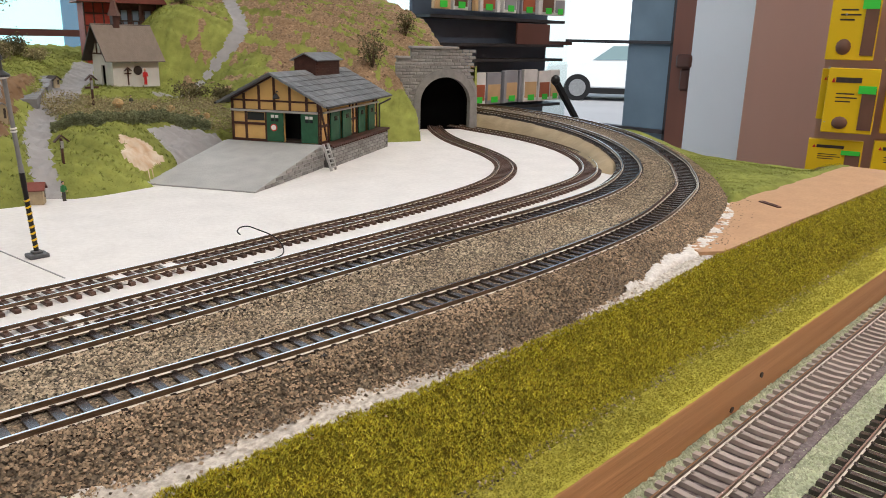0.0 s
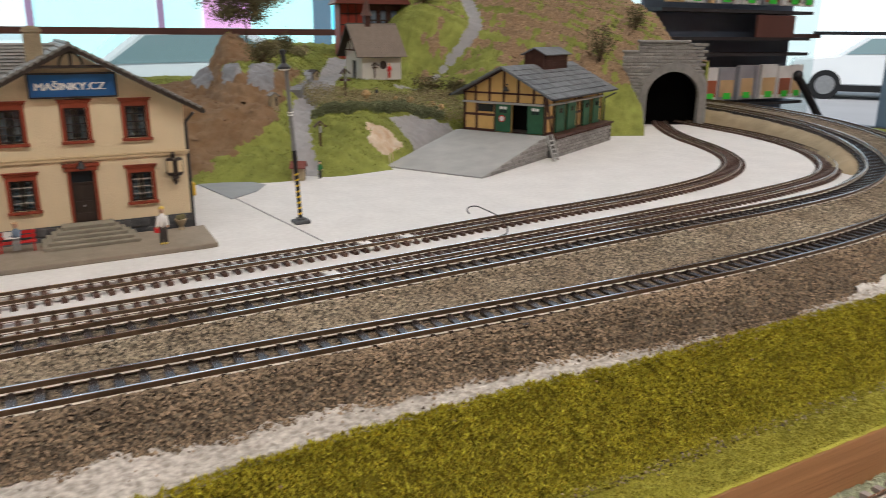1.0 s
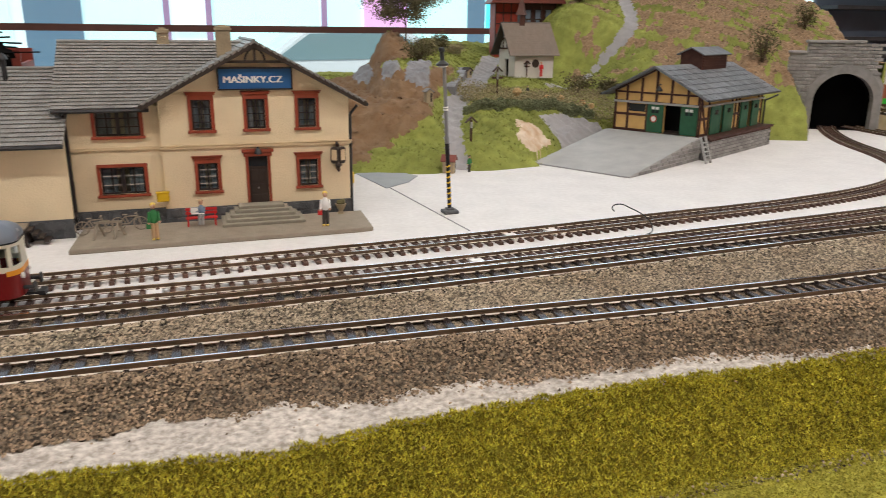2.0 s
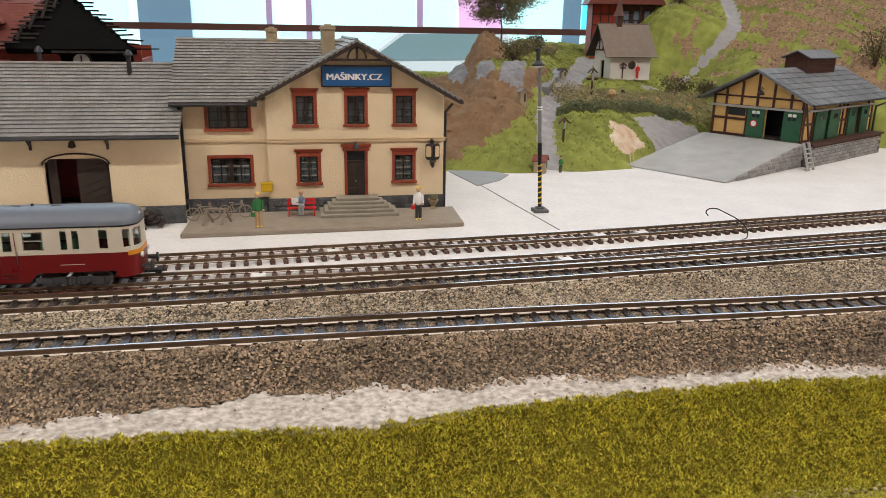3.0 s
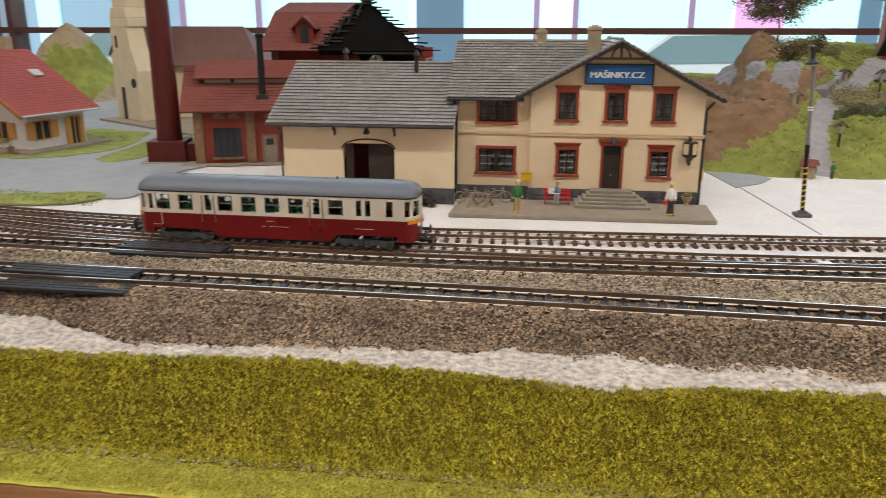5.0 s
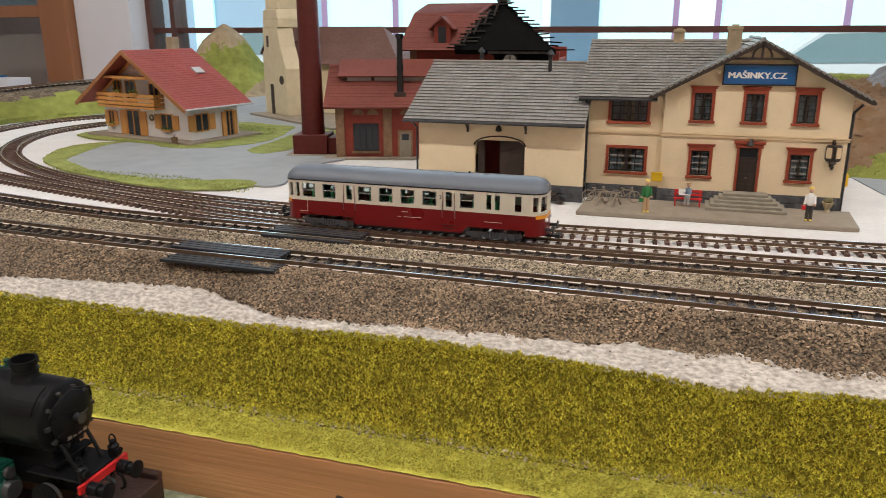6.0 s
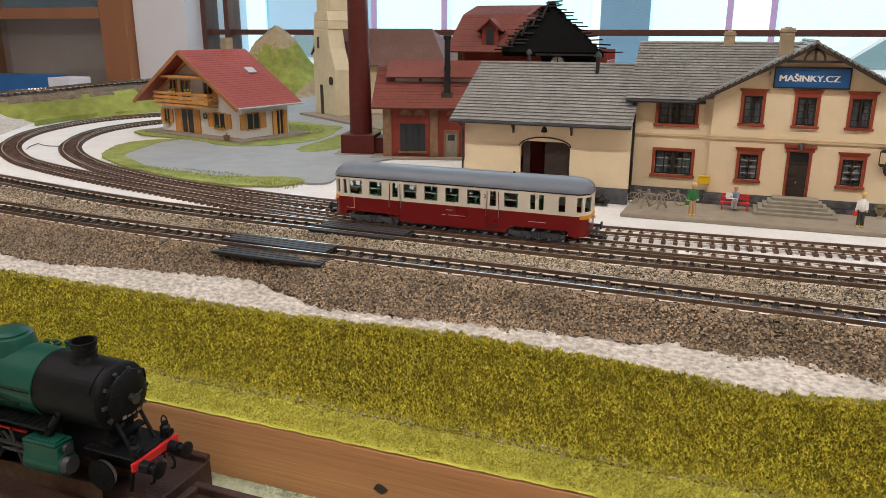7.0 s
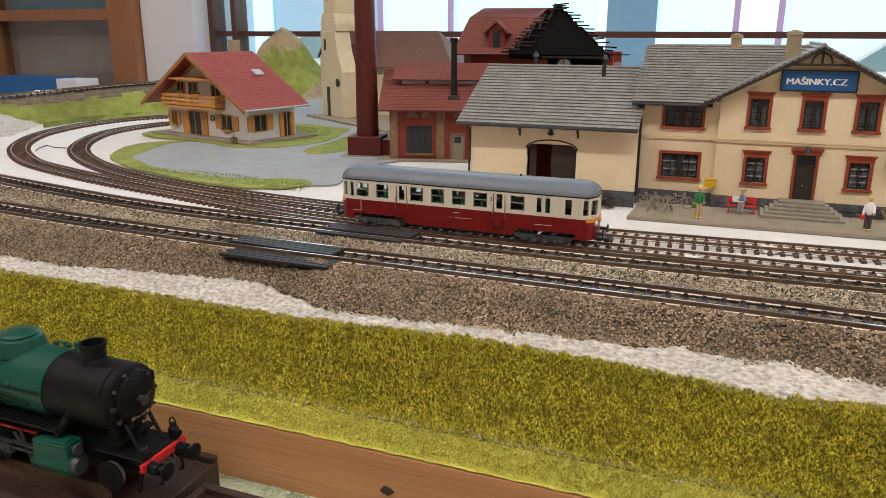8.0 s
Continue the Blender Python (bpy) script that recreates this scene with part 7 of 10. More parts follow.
for a, b in (((0.0, CE), (CW, CE)), ((CW * 0.2, CE + 0.011), (CW * 0.8, CE + 0.011)), ((CW / 2, CE), (CW / 2, CR - 0.005)), ((CW * 0.28, CE), (CW * 0.28, CE + 0.013)), ((CW * 0.72, CE), (CW * 0.72, CE + 0.013))):
    part("timber", Shape().beam((-0.0004, a[0], a[1]), (-0.0004, b[0], b[1]), 0.0010 if abs(a[0] - b[0]) > 0.001 else 0.0016, 0.0016 if abs(a[0] - b[0]) > 0.001 else 0.0010), M_timber, chapel)
for sy in (0, 1):
    w = CW / 2 + 0.006
    sl = (CR - CE) / (CW / 2)
    o = (-0.009, CW / 2 - w if sy == 0 else CW / 2 + w, CR + 0.001 - w * sl)
    r = part("roof", roof_sheet(o, (CL + 0.014, 0, 0), (0, w if sy == 0 else -w, w * sl), 0.0014), M_dark, chapel)
    part("shingles", tiled(o, (CL + 0.014, 0, 0), (0, w if sy == 0 else -w, w * sl), 34, 14, 0.00004, 0.00015), material("chapel_shingle", (0.21, 0.17, 0.135), 0.7, vary=0.06, scale=200, island_vary=0.04) if sy == 0 else M_dark, r, kind="stuff")
part("bell_turret", Shape().box(0.0133, CW / 2 - 0.0033, CR - 0.004, 0.0197, CW / 2 + 0.0033, CR + 0.009), M_timber, chapel)
part("spire", Shape().lathe([(0.0075, 0.0), (0.0046, 0.006), (0.0005, 0.022)], (0.0165, CW / 2, CR + 0.009), 4), M_roof_brown, chapel, "steep brown spire")
part("round_window", Shape().tube((0.026, 0.0001, 0.0165), (0.026, -0.0006, 0.0165), 0.0046, n=16), M_dark, chapel, "round dark wreath window", smooth=True)
part("crucifix", Shape().beam((0.015, -0.0006, 0.002), (0.015, -0.0006, 0.018), 0.0008, 0.0012).beam((0.0115, -0.0006, 0.0135), (0.0185, -0.0006, 0.0135), 0.0008, 0.0012).beam((0.011, -0.001, 0.016), (0.015, -0.001, 0.0195), 0.003, 0.0006).beam((0.019, -0.001, 0.016), (0.015, -0.001, 0.0195), 0.003, 0.0006), M_timber, chapel)


# ---- left side: grass island, grey yard, houses ----
M_lawn = material("lawn_scatter", (0.36, 0.39, 0.13), 0.9, vary=0.2, scale=500, bump=1.0, bump_scale=1100, colour2=(0.20, 0.235, 0.06), spec=0.1)
def sheet(name, pts, z, mat, label, category, seed=0, jag=0.002, thick=0.0012):
    """A thin mat with an uneven edge."""
    p = np.array(pts + pts[:1], float)
    out = []
    for a, b in zip(p, p[1:]):
        n = max(2, int(np.hypot(*(b - a)) / 0.004))
        for t in np.linspace(0, 1, n, endpoint=False):
            out.append(a + (b - a) * t)
    out = np.array(out)
    k = np.ones(7) / 7
    for c in (0, 1):
        out[:, c] = np.convolve(np.pad(out[:, c], 3, mode="wrap"), k, "valid")
    out[:, 0] += jag * wave(out[:, 0], out[:, 1], 12, seed)
    out[:, 1] += jag * wave(out[:, 1], out[:, 0], 15, seed + 2)
    s = Shape().prism([tuple(q) for q in out], z, z + thick, "z")
    return tagged(part(name, s, mat), label, category, kind="structure")


sheet("yard", [(-0.370, -0.030), (-0.385, 0.06), (-0.368, 0.112), (-0.25, 0.125), (-0.16, 0.12), (0.03, 0.135), (0.06, 0.14), (0.06, 0.6), (-0.95, 0.75), (-0.95, 0.30), (-0.80, 0.30), (-0.70, 0.20), (-0.640, 0.13), (-0.628, 0.03), (-0.565, -0.018), (-0.47, -0.043)], 0.0005, M_asphalt, "grey painted road and yard between the houses", "road", 1)
sheet("lawn", [(-0.435, -0.062), (-0.50, -0.048), (-0.565, -0.025), (-0.625, 0.012), (-0.655, 0.06), (-0.66, 0.10), (-0.60, 0.150), (-0.622, 0.140), (-0.632, 0.095), (-0.607, 0.018), (-0.54, -0.022), (-0.465, -0.035), (-0.41, -0.018), (-0.385, -0.022), (-0.395, -0.050)], 0.0008, M_lawn, "pale green lawn strip beside the curve", "grass", 2, 0.0022, 0.0012)
sheet("lawn", [(-0.72, 0.155), (-0.69, 0.135), (-0.62, 0.125), (-0.555, 0.098), (-0.515, 0.112), (-0.49, 0.17), (-0.52, 0.28), (-0.60, 0.30), (-0.70, 0.24)], 0.0008, M_lawn, "green lawn round the chalet", "grass", 3, 0.003, 0.0014)
sheet("lawn", [(-0.48, 0.10), (-0.455, 0.09), (-0.44, 0.14), (-0.45, 0.25), (-0.50, 0.30), (-0.49, 0.20)], 0.0006, M_lawn, "green lawn patch by the church", "grass", 4, 0.003, 0.0014)
_rng = np.random.default_rng(77)
_x, _y = _rng.uniform(-0.68, -0.38, 26000), _rng.uniform(-0.06, 0.28, 26000)
_d = np.minimum(np.hypot((_x + 0.52) / 0.8, (_y - 0.045) / 0.62), 9)
_ring = ((_y < -0.02 + 0.0 * _x) & (np.abs(_y + 0.035 + 0.16 * (_x + 0.46)) < 0.013)) | ((_y > 0.11) & (_y < 0.27) & (np.hypot(_x + 0.60, _y - 0.2) < 0.085))
blades("lawn_grass", np.stack([_x, _y, 0 * _x + 0.002], -1)[_ring], 0.0018, 1.0, M_lawn, "short light green grass fibres", 12, 0.0004)

# ---- chalet ----
chalet = thing("chalet", (-0.698, 0.158, 0.0), "white and pine chalet with a bright red roof", "house", rz=-14)
chalet.matrix_basis = chalet.matrix_basis @ Matrix.Diagonal((1.08, 0.86, 1.0, 1.0))
part("base_slab", Shape().box(-0.004, -0.006, 0.0005, 0.144, 0.108, 0.0042), M_platform, chalet, bevel=0.0006)
CX0, CX1, CY0, CY1, CB = 0.008, 0.132, 0.012, 0.084, 0.0042
CAX, CAZ, CSL = 0.068, 0.0905, 0.68


def crz(x):
    return CAZ - abs(x - CAX) * CSL


part("front_wall", Shape().prism([(CX0, CB), (CX1, CB), (CX1, crz(CX1) - 0.003), (CAX, CAZ - 0.003), (CX0, crz(CX0) - 0.003)], CY0, CY0 + 0.002, "y"), M_whitewall, chalet)
part("back_wall", Shape().prism([(CX0, CB), (CX1, CB), (CX1, crz(CX1) - 0.003), (CAX, CAZ - 0.003), (CX0, crz(CX0) - 0.003)], CY1 - 0.002, CY1, "y"), M_whitewall, chalet)
for x in (CX0, CX1 - 0.002):
    part("side_wall", Shape().box(x, CY0 + 0.002, CB, x + 0.002, CY1 - 0.002, crz(CX1 if x > 0.05 else CX0) - 0.003), M_whitewall, chalet)
for q in (-1, 1):
    xe = CAX + q * 0.0785
    ze = CAZ - 0.0785 * CSL
    o, u, v = (xe, -0.010, ze), (0, 0.101, 0), (-q * 0.0785, 0, 0.0785 * CSL)
    r = part("roof", roof_sheet(o, u, v, 0.0022), M_roof_chalet, chalet, "bright red tiled roof")
    part("tiles", tiled(o, u, v, 46, 26, 0.0001, 0.0003), M_roof_chalet, r, kind="stuff")
    part("barge_board", Shape().beam((CAX, -0.0108, CAZ - 0.0020), (CAX + q * 0.0790, -0.0108, CAZ - 0.0020 - 0.0790 * CSL), 0.0016, 0.0036), M_barge, chalet, "reddish-brown barge board")
    part("gutter", Shape().tube((xe + q * 0.001, -0.010, ze - 0.001), (xe + q * 0.001, 0.091, ze - 0.001), 0.0010, n=8), M_skylight, chalet)
    part("rafter", Shape().beam((CAX + q * 0.006, CY0 - 0.001, CAZ - 0.0085), (CAX + q * 0.072, CY0 - 0.001, CAZ - 0.0065 - 0.066 * CSL), 0.0020, 0.0030), M_pine, chalet)
part("skylight", Shape().box(-0.0045, -0.0065, 0.0, 0.0045, 0.0065, 0.0016, 0).moved(Matrix.Translation((CAX + 0.033, 0.062, CAZ - 0.033 * CSL + 0.0008)) @ Matrix.Rotation(math.atan(CSL), 4, "Y")), M_skylight, chalet, "small grey roof window")
part("chimney", Shape().box(CAX - 0.013, 0.066, CAZ - 0.02, CAX - 0.003, 0.076, CAZ + 0.012), M_chimney, chalet, bevel=0.0003)
part("purlin", Shape().box(CAX - 0.037, -0.006, 0.0625, CAX + 0.037, CY0, 0.0650), M_pine, chalet)
bal = part("balcony", Shape().box(0.014, -0.002, 0.0330, 0.098, CY0, 0.0350), M_pine, chalet, "pine balcony with flower boxes")
for k in range(3):
    part("rail_board", Shape().box(0.014, -0.0024, 0.0360 + k * 0.0042, 0.098, -0.0012, 0.0392 + k * 0.0042).box(0.014, -0.0012, 0.0360 + k * 0.0042, 0.0152, CY0, 0.0392 + k * 0.0042).box(0.0968, -0.0012, 0.0360 + k * 0.0042, 0.098, CY0, 0.0392 + k * 0.0042), M_pine, bal)


def chalet_opening(name, x0, z0, x1, z1, shutters=True, side=False):
    def w(s):
        return s.moved(Matrix.Translation((CX1, 0, 0)) @ Matrix.Rotation(radians(90), 4, "Z") @ Matrix.Translation((0, -CY0, 0))) if side else s
    o = part(name, w(Shape().box(x0 - 0.0012, CY0 - 0.0012, z0 - 0.0012, x1 + 0.0012, CY0, z0).box(x0 - 0.0012, CY0 - 0.0012, z1, x1 + 0.0012, CY0, z1 + 0.0012).box(x0 - 0.0012, CY0 - 0.0012, z0, x0, CY0, z1).box(x1, CY0 - 0.0012, z0, x1 + 0.0012, CY0, z1).box((x0 + x1) / 2 - 0.0006, CY0 - 0.0012, z0, (x0 + x1) / 2 + 0.0006, CY0, z1)), M_pine, chalet)
    part("pane", w(Shape().box(x0, CY0 - 0.0005, z0, x1, CY0 - 0.0001, z1)), M_pane, o)
    if shutters:
        ww = (x1 - x0) * 0.5
        part("shutter", w(Shape().box(x0 - 0.0015 - ww, CY0 - 0.0016, z0, x0 - 0.0015, CY0, z1)), M_pine, o, "open pine shutter")
        part("shutter", w(Shape().box(x1 + 0.0015, CY0 - 0.0016, z0, x1 + 0.0015 + ww, CY0, z1)), M_pine, o, "open pine shutter")
    return o


chalet_opening("window", 0.027, 0.0385, 0.037, 0.0590, False)
chalet_opening("window", 0.045, 0.0385, 0.058, 0.0590, False)
chalet_opening("window", 0.080, 0.0385, 0.092, 0.0575, False)
chalet_opening("door", 0.042, CB, 0.060, 0.0290, True)
chalet_opening("window", 0.014, 0.0130, 0.022, 0.0270, True)
chalet_opening("window", 0.092, 0.0130, 0.107, 0.0275, True)
chalet_opening("window", 0.018, 0.0130, 0.036, 0.0285, True, True)
chalet_opening("door", 0.064, CB, 0.074, 0.0290, True, True)
_flower = material("flowers", (0.50, 0.42, 0.06), 0.8, vary=0.3, scale=600, island_vary=0.6, colour2=(0.12, 0.20, 0.05))
M_leafy = material("potted_leaves", (0.08, 0.13, 0.03), 0.8, vary=0.3, scale=400, island_vary=0.5)


def flower_box(x, y, z, L, rng, m=None, mat=None):
    b = part("flower_box", Shape().box(x - L / 2, y - 0.0018, z, x + L / 2, y, z + 0.0018), M_pine, chalet)
    s = Shape()
    for k in range(int(L / 0.0007)):
        a = rng.uniform(-L / 2, L / 2)
        s.ball((x + a, y - 0.001 + rng.uniform(-0.0012, 0.001), z + 0.0018 + rng.uniform(0, 0.003)), 0.0009, 0.0009, 0.0009, 5, 3, rng.randint(0, 1))
    part("flowers", s, [_flower, M_leafy], b)


_r = random.Random(3)
for x, z, L in ((0.046, 0.0470, 0.011), (0.071, 0.0470, 0.011), (0.0995, 0.0110, 0.013), (0.018, 0.0110, 0.009)):
    flower_box(x, (-0.0024 if z > 0.03 else CY0 - 0.0016), z, L, _r)
part("wreath", Shape().pipe([(0.078 + 0.0026 * math.cos(k * math.tau / 10), CY0 - 0.0006, 0.0235 + 0.0026 * math.sin(k * math.tau / 10)) for k in range(11)], 0.0008), M_bush, chalet)
tub = thing("plant_tub", (-0.566, 0.117, 0.0042), "round brown tub planted with dry twigs", "plant tub")
part("tub", Shape().lathe([(0.0026, 0), (0.0034, 0.005), (0.0030, 0.005), (0.0028, 0.0042)], n=12), M_pilaster, tub, smooth=True)
part("twigs", Shape().pipe([(0, 0, 0.004), (0.001, 0.0005, 0.008)], 0.0003).pipe([(0, 0, 0.004), (-0.001, 0.001, 0.0075)], 0.0003).pipe([(0, 0, 0.004), (0.0005, -0.001, 0.007)], 0.0003), M_twig, tub)

# ---- church ----
church = thing("church", (-0.621, 0.388, 0.0), "cream village church with brown roof and square tower", "church", rz=-34)
part("base_slab", Shape().box(-0.012, -0.020, 0.0005, 0.20, 0.11, 0.0040), M_platform, church)
part("tower", Shape().prism([(0.0, 0.004), (0.058, 0.004), (0.058, 0.062), (0.046, 0.088), (0.040, 0.112), (0.0, 0.112)], 0.0, 0.022, "y").box(0.0, 0.001, 0.112, 0.042, 0.040, 0.122).prism([(0.0, 0.122), (0.042, 0.122), (0.038, 0.134), (0.004, 0.134)], 0.001, 0.040, "y").box(0.004, 0.004, 0.134, 0.038, 0.036, 0.30), M_church, church, bevel=0.0006)
part("door", Shape().box(0.014, -0.0006, 0.004, 0.022, 0.0, 0.042), M_dark, church, "tall brown church door")
for x, z0, z1 in ((0.010, 0.088, 0.102), (0.014, 0.150, 0.170), (0.026, 0.150, 0.170)):
    part("window", Shape().box(x, 0.0034 if z0 > 0.125 else -0.0006, z0, x + 0.005, 0.0042 if z0 > 0.125 else 0.0, z1), M_dark, church)
part("round_window", Shape().tube((0.046, 0.0, 0.048), (0.046, -0.0008, 0.048), 0.0055, n=16), M_dark, church, smooth=True)
part("side_roof", roof_sheet((-0.016, 0.002, 0.080), (0, 0.05, 0), (0.016, 0, 0.016), 0.0015), M_roof_brown, church)
part("side_chapel", Shape().box(-0.012, 0.004, 0.004, -0.0002, 0.050, 0.082), M_church, church)
CI = (Matrix.Translation((-0.621, 0.388, 0)) @ Matrix.Rotation(radians(-34), 4, "Z")).inverted()
part("nave_wall", Shape().box(-0.586, 0.405, 0.004, -0.447, 0.495, 0.0685).moved(CI), M_church, church, bevel=0.0005)
part("nave_roof", Shape().add([(-0.596, 0.397, 0.0675), (-0.437, 0.397, 0.0675), (-0.437, 0.503, 0.0675), (-0.592, 0.503, 0.0675), (-0.618, 0.45, 0.113), (-0.479, 0.45, 0.113), (-0.592, 0.397, 0.066), (-0.437, 0.397, 0.066), (-0.437, 0.503, 0.066), (-0.592, 0.503, 0.066)],
     [(0, 1, 5, 4), (1, 2, 5), (2, 3, 4, 5), (3, 0, 4), (6, 7, 1, 0), (7, 8, 2, 1), (8, 9, 3, 2), (9, 6, 0, 3), (9, 8, 7, 6)]).moved(CI), M_roof_brown, church, "dark brown hipped church roof")
part("nave_window", Shape().tube((-0.560, 0.4052, 0.046), (-0.560, 0.4040, 0.046), 0.006, n=16).moved(CI), M_dark, church, smooth=True)

# ---- brick works with its stack ----
stack = thing("factory_stack", (-0.4125, 0.118, 0.0), "tall dark red factory chimney on a square base", "factory chimney", rz=14)
part("plinth", Shape().box(-0.024, -0.020, 0.0008, 0.024, 0.020, 0.0022), M_platform, stack)
part("base", Shape().box(-0.0185, -0.016, 0.0022, 0.0125, 0.016, 0.0190).box(0.0125, -0.012, 0.0022, 0.028, 0.014, 0.0165), M_stack, stack, bevel=0.0005)
part("shaft", Shape().lathe([(0.0105, 0.0190), (0.0102, 0.024), (0.0088, 0.16), (0.0080, 0.30)], (-0.003, 0, 0), 24), M_stack, stack, smooth=True)
fac = thing("brick_workshop", (-0.383, 0.099, 0.0), "red brick workshop with raised roof lantern", "workshop", rz=17)
FL, FD, FE = 0.105, 0.075, 0.0485
part("base_slab", Shape().box(-0.012, -0.008, 0.0006, FL, FD, 0.0020), M_platform, fac)
part("front_wall", wall_with_holes(0.0, FL, 0.002, FE, 0.0, 0.003, [(0.014, 0.007, 0.0365, 0.031), (0.0545, 0.002, 0.0645, 0.024)]), M_brick_red, fac)
part("side_wall", Shape().prism([(0.003, 0.002), (FD, 0.002), (FD, FE), (FD / 2, 0.078), (0.003, FE)], 0, 0.003, "x").prism([(0.003, 0.002), (FD, 0.002), (FD, FE), (FD / 2, 0.078), (0.003, FE)], FL - 0.003, FL, "x"), M_brick_red, fac)
for x in (0.0, 0.0415, 0.0745):
    part("pilaster", Shape().box(x - 0.001, -0.0016, 0.002, x + 0.0065, 0.0, FE), M_pilaster, fac, "weathered stone pilaster", bevel=0.0003)
part("cornice", Shape().box(-0.001, -0.0020, FE - 0.0035, FL, 0.0, FE), M_brick_red, fac)
fw = part("window", Shape().box(0.014, 0.0008, 0.007, 0.0365, 0.0012, 0.031), M_pane, fac, "tall dark workshop window")
for k in range(1, 4):
    part("glazing_bar", Shape().box(0.014 + k * 0.0056 - 0.0003, 0.0003, 0.007, 0.014 + k * 0.0056 + 0.0003, 0.0008, 0.031), M_black, fw)
part("sill", Shape().box(0.0125, -0.0016, 0.0050, 0.038, 0.0, 0.0070), M_pilaster, fw)
fd = part("door", Shape().box(0.0545, 0.0006, 0.002, 0.0645, 0.0014, 0.024), M_stair, fac, "grey workshop door")
part("door_frame", Shape().box(0.0530, -0.0012, 0.002, 0.0545, 0.0, 0.0255).box(0.0645, -0.0012, 0.002, 0.0660, 0.0, 0.0255).box(0.0545, -0.0012, 0.024, 0.0645, 0.0, 0.0255), M_pilaster, fd)
part("pane", Shape().box(0.0565, 0.0002, 0.0165, 0.0625, 0.0006, 0.0215), M_pane, fd)
for x in (0.014, 0.0265, 0.0555):
    part("lunette", Shape().prism([(x + 0.005 + 0.0050 * math.cos(math.pi * k / 8), 0.0385 + 0.0048 * math.sin(math.pi * k / 8)) for k in range(9)], -0.0010, 0.0, "y"), M_pilaster, fac)
for q in (0, 1):
    w, sl = FD / 2 + 0.009, 0.72
    o = (-0.010, -0.009 if q == 0 else FD + 0.009, 0.0458)
    r = part("roof", roof_sheet(o, (FL + 0.014, 0, 0), (0, w if q == 0 else -w, w * sl), 0.002), M_roof_red, fac, "red-brown tiled roof")
    part("tiles", tiled(o, (FL + 0.014, 0, 0), (0, w if q == 0 else -w, w * sl), 44, 16, 0.0001, 0.0003), M_roof_red, r, kind="stuff")
ln = part("roof_lantern", Shape().box(0.004, FD / 2 - 0.018, 0.055, FL - 0.002, FD / 2 + 0.018, 0.0715), M_dark, fac, "glazed roof lantern")
for k in range(4):
    part("lantern_pane", Shape().box(0.008 + k * 0.024, FD / 2 - 0.0186, 0.0645, 0.029 + k * 0.024, FD / 2 - 0.0180, 0.0705), M_concrete, ln)
for q in (0, 1):
    part("lantern_roof", roof_sheet((0.0, FD / 2 + (-0.024 if q == 0 else 0.024), 0.0705), (FL, 0, 0), (0, 0.024 if q == 0 else -0.024, 0.0135), 0.0014), M_roof_red, ln)
part("flue", Shape().tube((0.0555, 0.006, 0.054), (0.0555, 0.006, 0.102), 0.0029, 0.0025, n=12).lathe([(0.0027, 0.102), (0.0036, 0.1035), (0.0036, 0.1060), (0.0028, 0.1062)], (0.0555, 0.006, 0), 12).tube((0.0555, 0.006, 0.078), (0.0555, 0.006, 0.0795), 0.0033, n=12), M_black, fac, "black iron flue pipe", smooth=True)
part("flue_foot", Shape().box(0.0505, 0.0015, 0.0530, 0.0605, 0.0105, 0.0575), M_dark, fac)

# ---- burnt red house ----
burnt = thing("burnt_house", (-0.3385, 0.168, 0.0), "red brick house with half its roof burnt away", "house", rz=4)
BL, BD, BE = 0.135, 0.085, 0.0930
part("wall", Shape().box(0, 0, 0, BL, 0.003, BE).box(0, BD - 0.003, 0, BL, BD, BE).box(0, 0.003, 0, 0.003, BD - 0.003, BE).box(BL - 0.003, 0.003, 0, BL, BD - 0.003, BE * 0.9), M_brick_red, burnt)
part("quoin", Shape().box(-0.0006, -0.0012, 0, 0.0055, 0.0, BE), M_pilaster, burnt)
RS = 0.062
part("roof", roof_sheet((-0.010, -0.010, BE - 0.001), (RS + 0.012, 0, 0), (0.010, 0.024, 0.032), 0.002), M_roof_red, burnt, "red mansard roof")
part("upper_roof", roof_sheet((0.0, 0.014, BE + 0.031), (RS, 0, 0), (0.006, 0.029, 0.009), 0.002), M_roof_red, burnt)
part("hip", Shape().add([(-0.010, -0.010, BE - 0.001), (0.0, 0.014, BE + 0.031), (0.006, 0.043, BE + 0.040), (0.0, BD - 0.014, BE + 0.031), (-0.010, BD + 0.010, BE - 0.001)], [(0, 1, 2, 3, 4)]), M_roof_red, burnt)
part("back_roof", roof_sheet((-0.010, BD + 0.010, BE - 0.001), (RS + 0.012, 0, 0), (0.016, -0.053, 0.041), 0.002), M_roof_red, burnt)
dm = part("dormer", Shape().box(0.0235, -0.006, BE + 0.002, 0.0385, 0.020, BE + 0.020).prism([(0.0235, BE + 0.020), (0.0385, BE + 0.020), (0.031, BE + 0.027)], -0.006, 0.020, "y"), M_brick_red, burnt, "brick dormer with pitched roof")
for q in (-1, 1):
    part("dormer_roof", roof_sheet((0.031 + q * 0.0125, -0.010, BE + 0.0170), (0, 0.036, 0), (-q * 0.0125, 0, 0.0110), 0.0014), M_roof_red, dm)
part("dormer_window", Shape().box(0.0275, -0.0066, BE + 0.005, 0.0345, -0.0060, BE + 0.019), M_pane, dm)
part("arch_window", Shape().prism([(0.031 + 0.009 * math.cos(math.pi * k / 10), BE - 0.0195 + 0.009 * math.sin(math.pi * k / 10)) for k in range(11)], -0.0010, 0.0, "y"), M_pilaster, burnt)
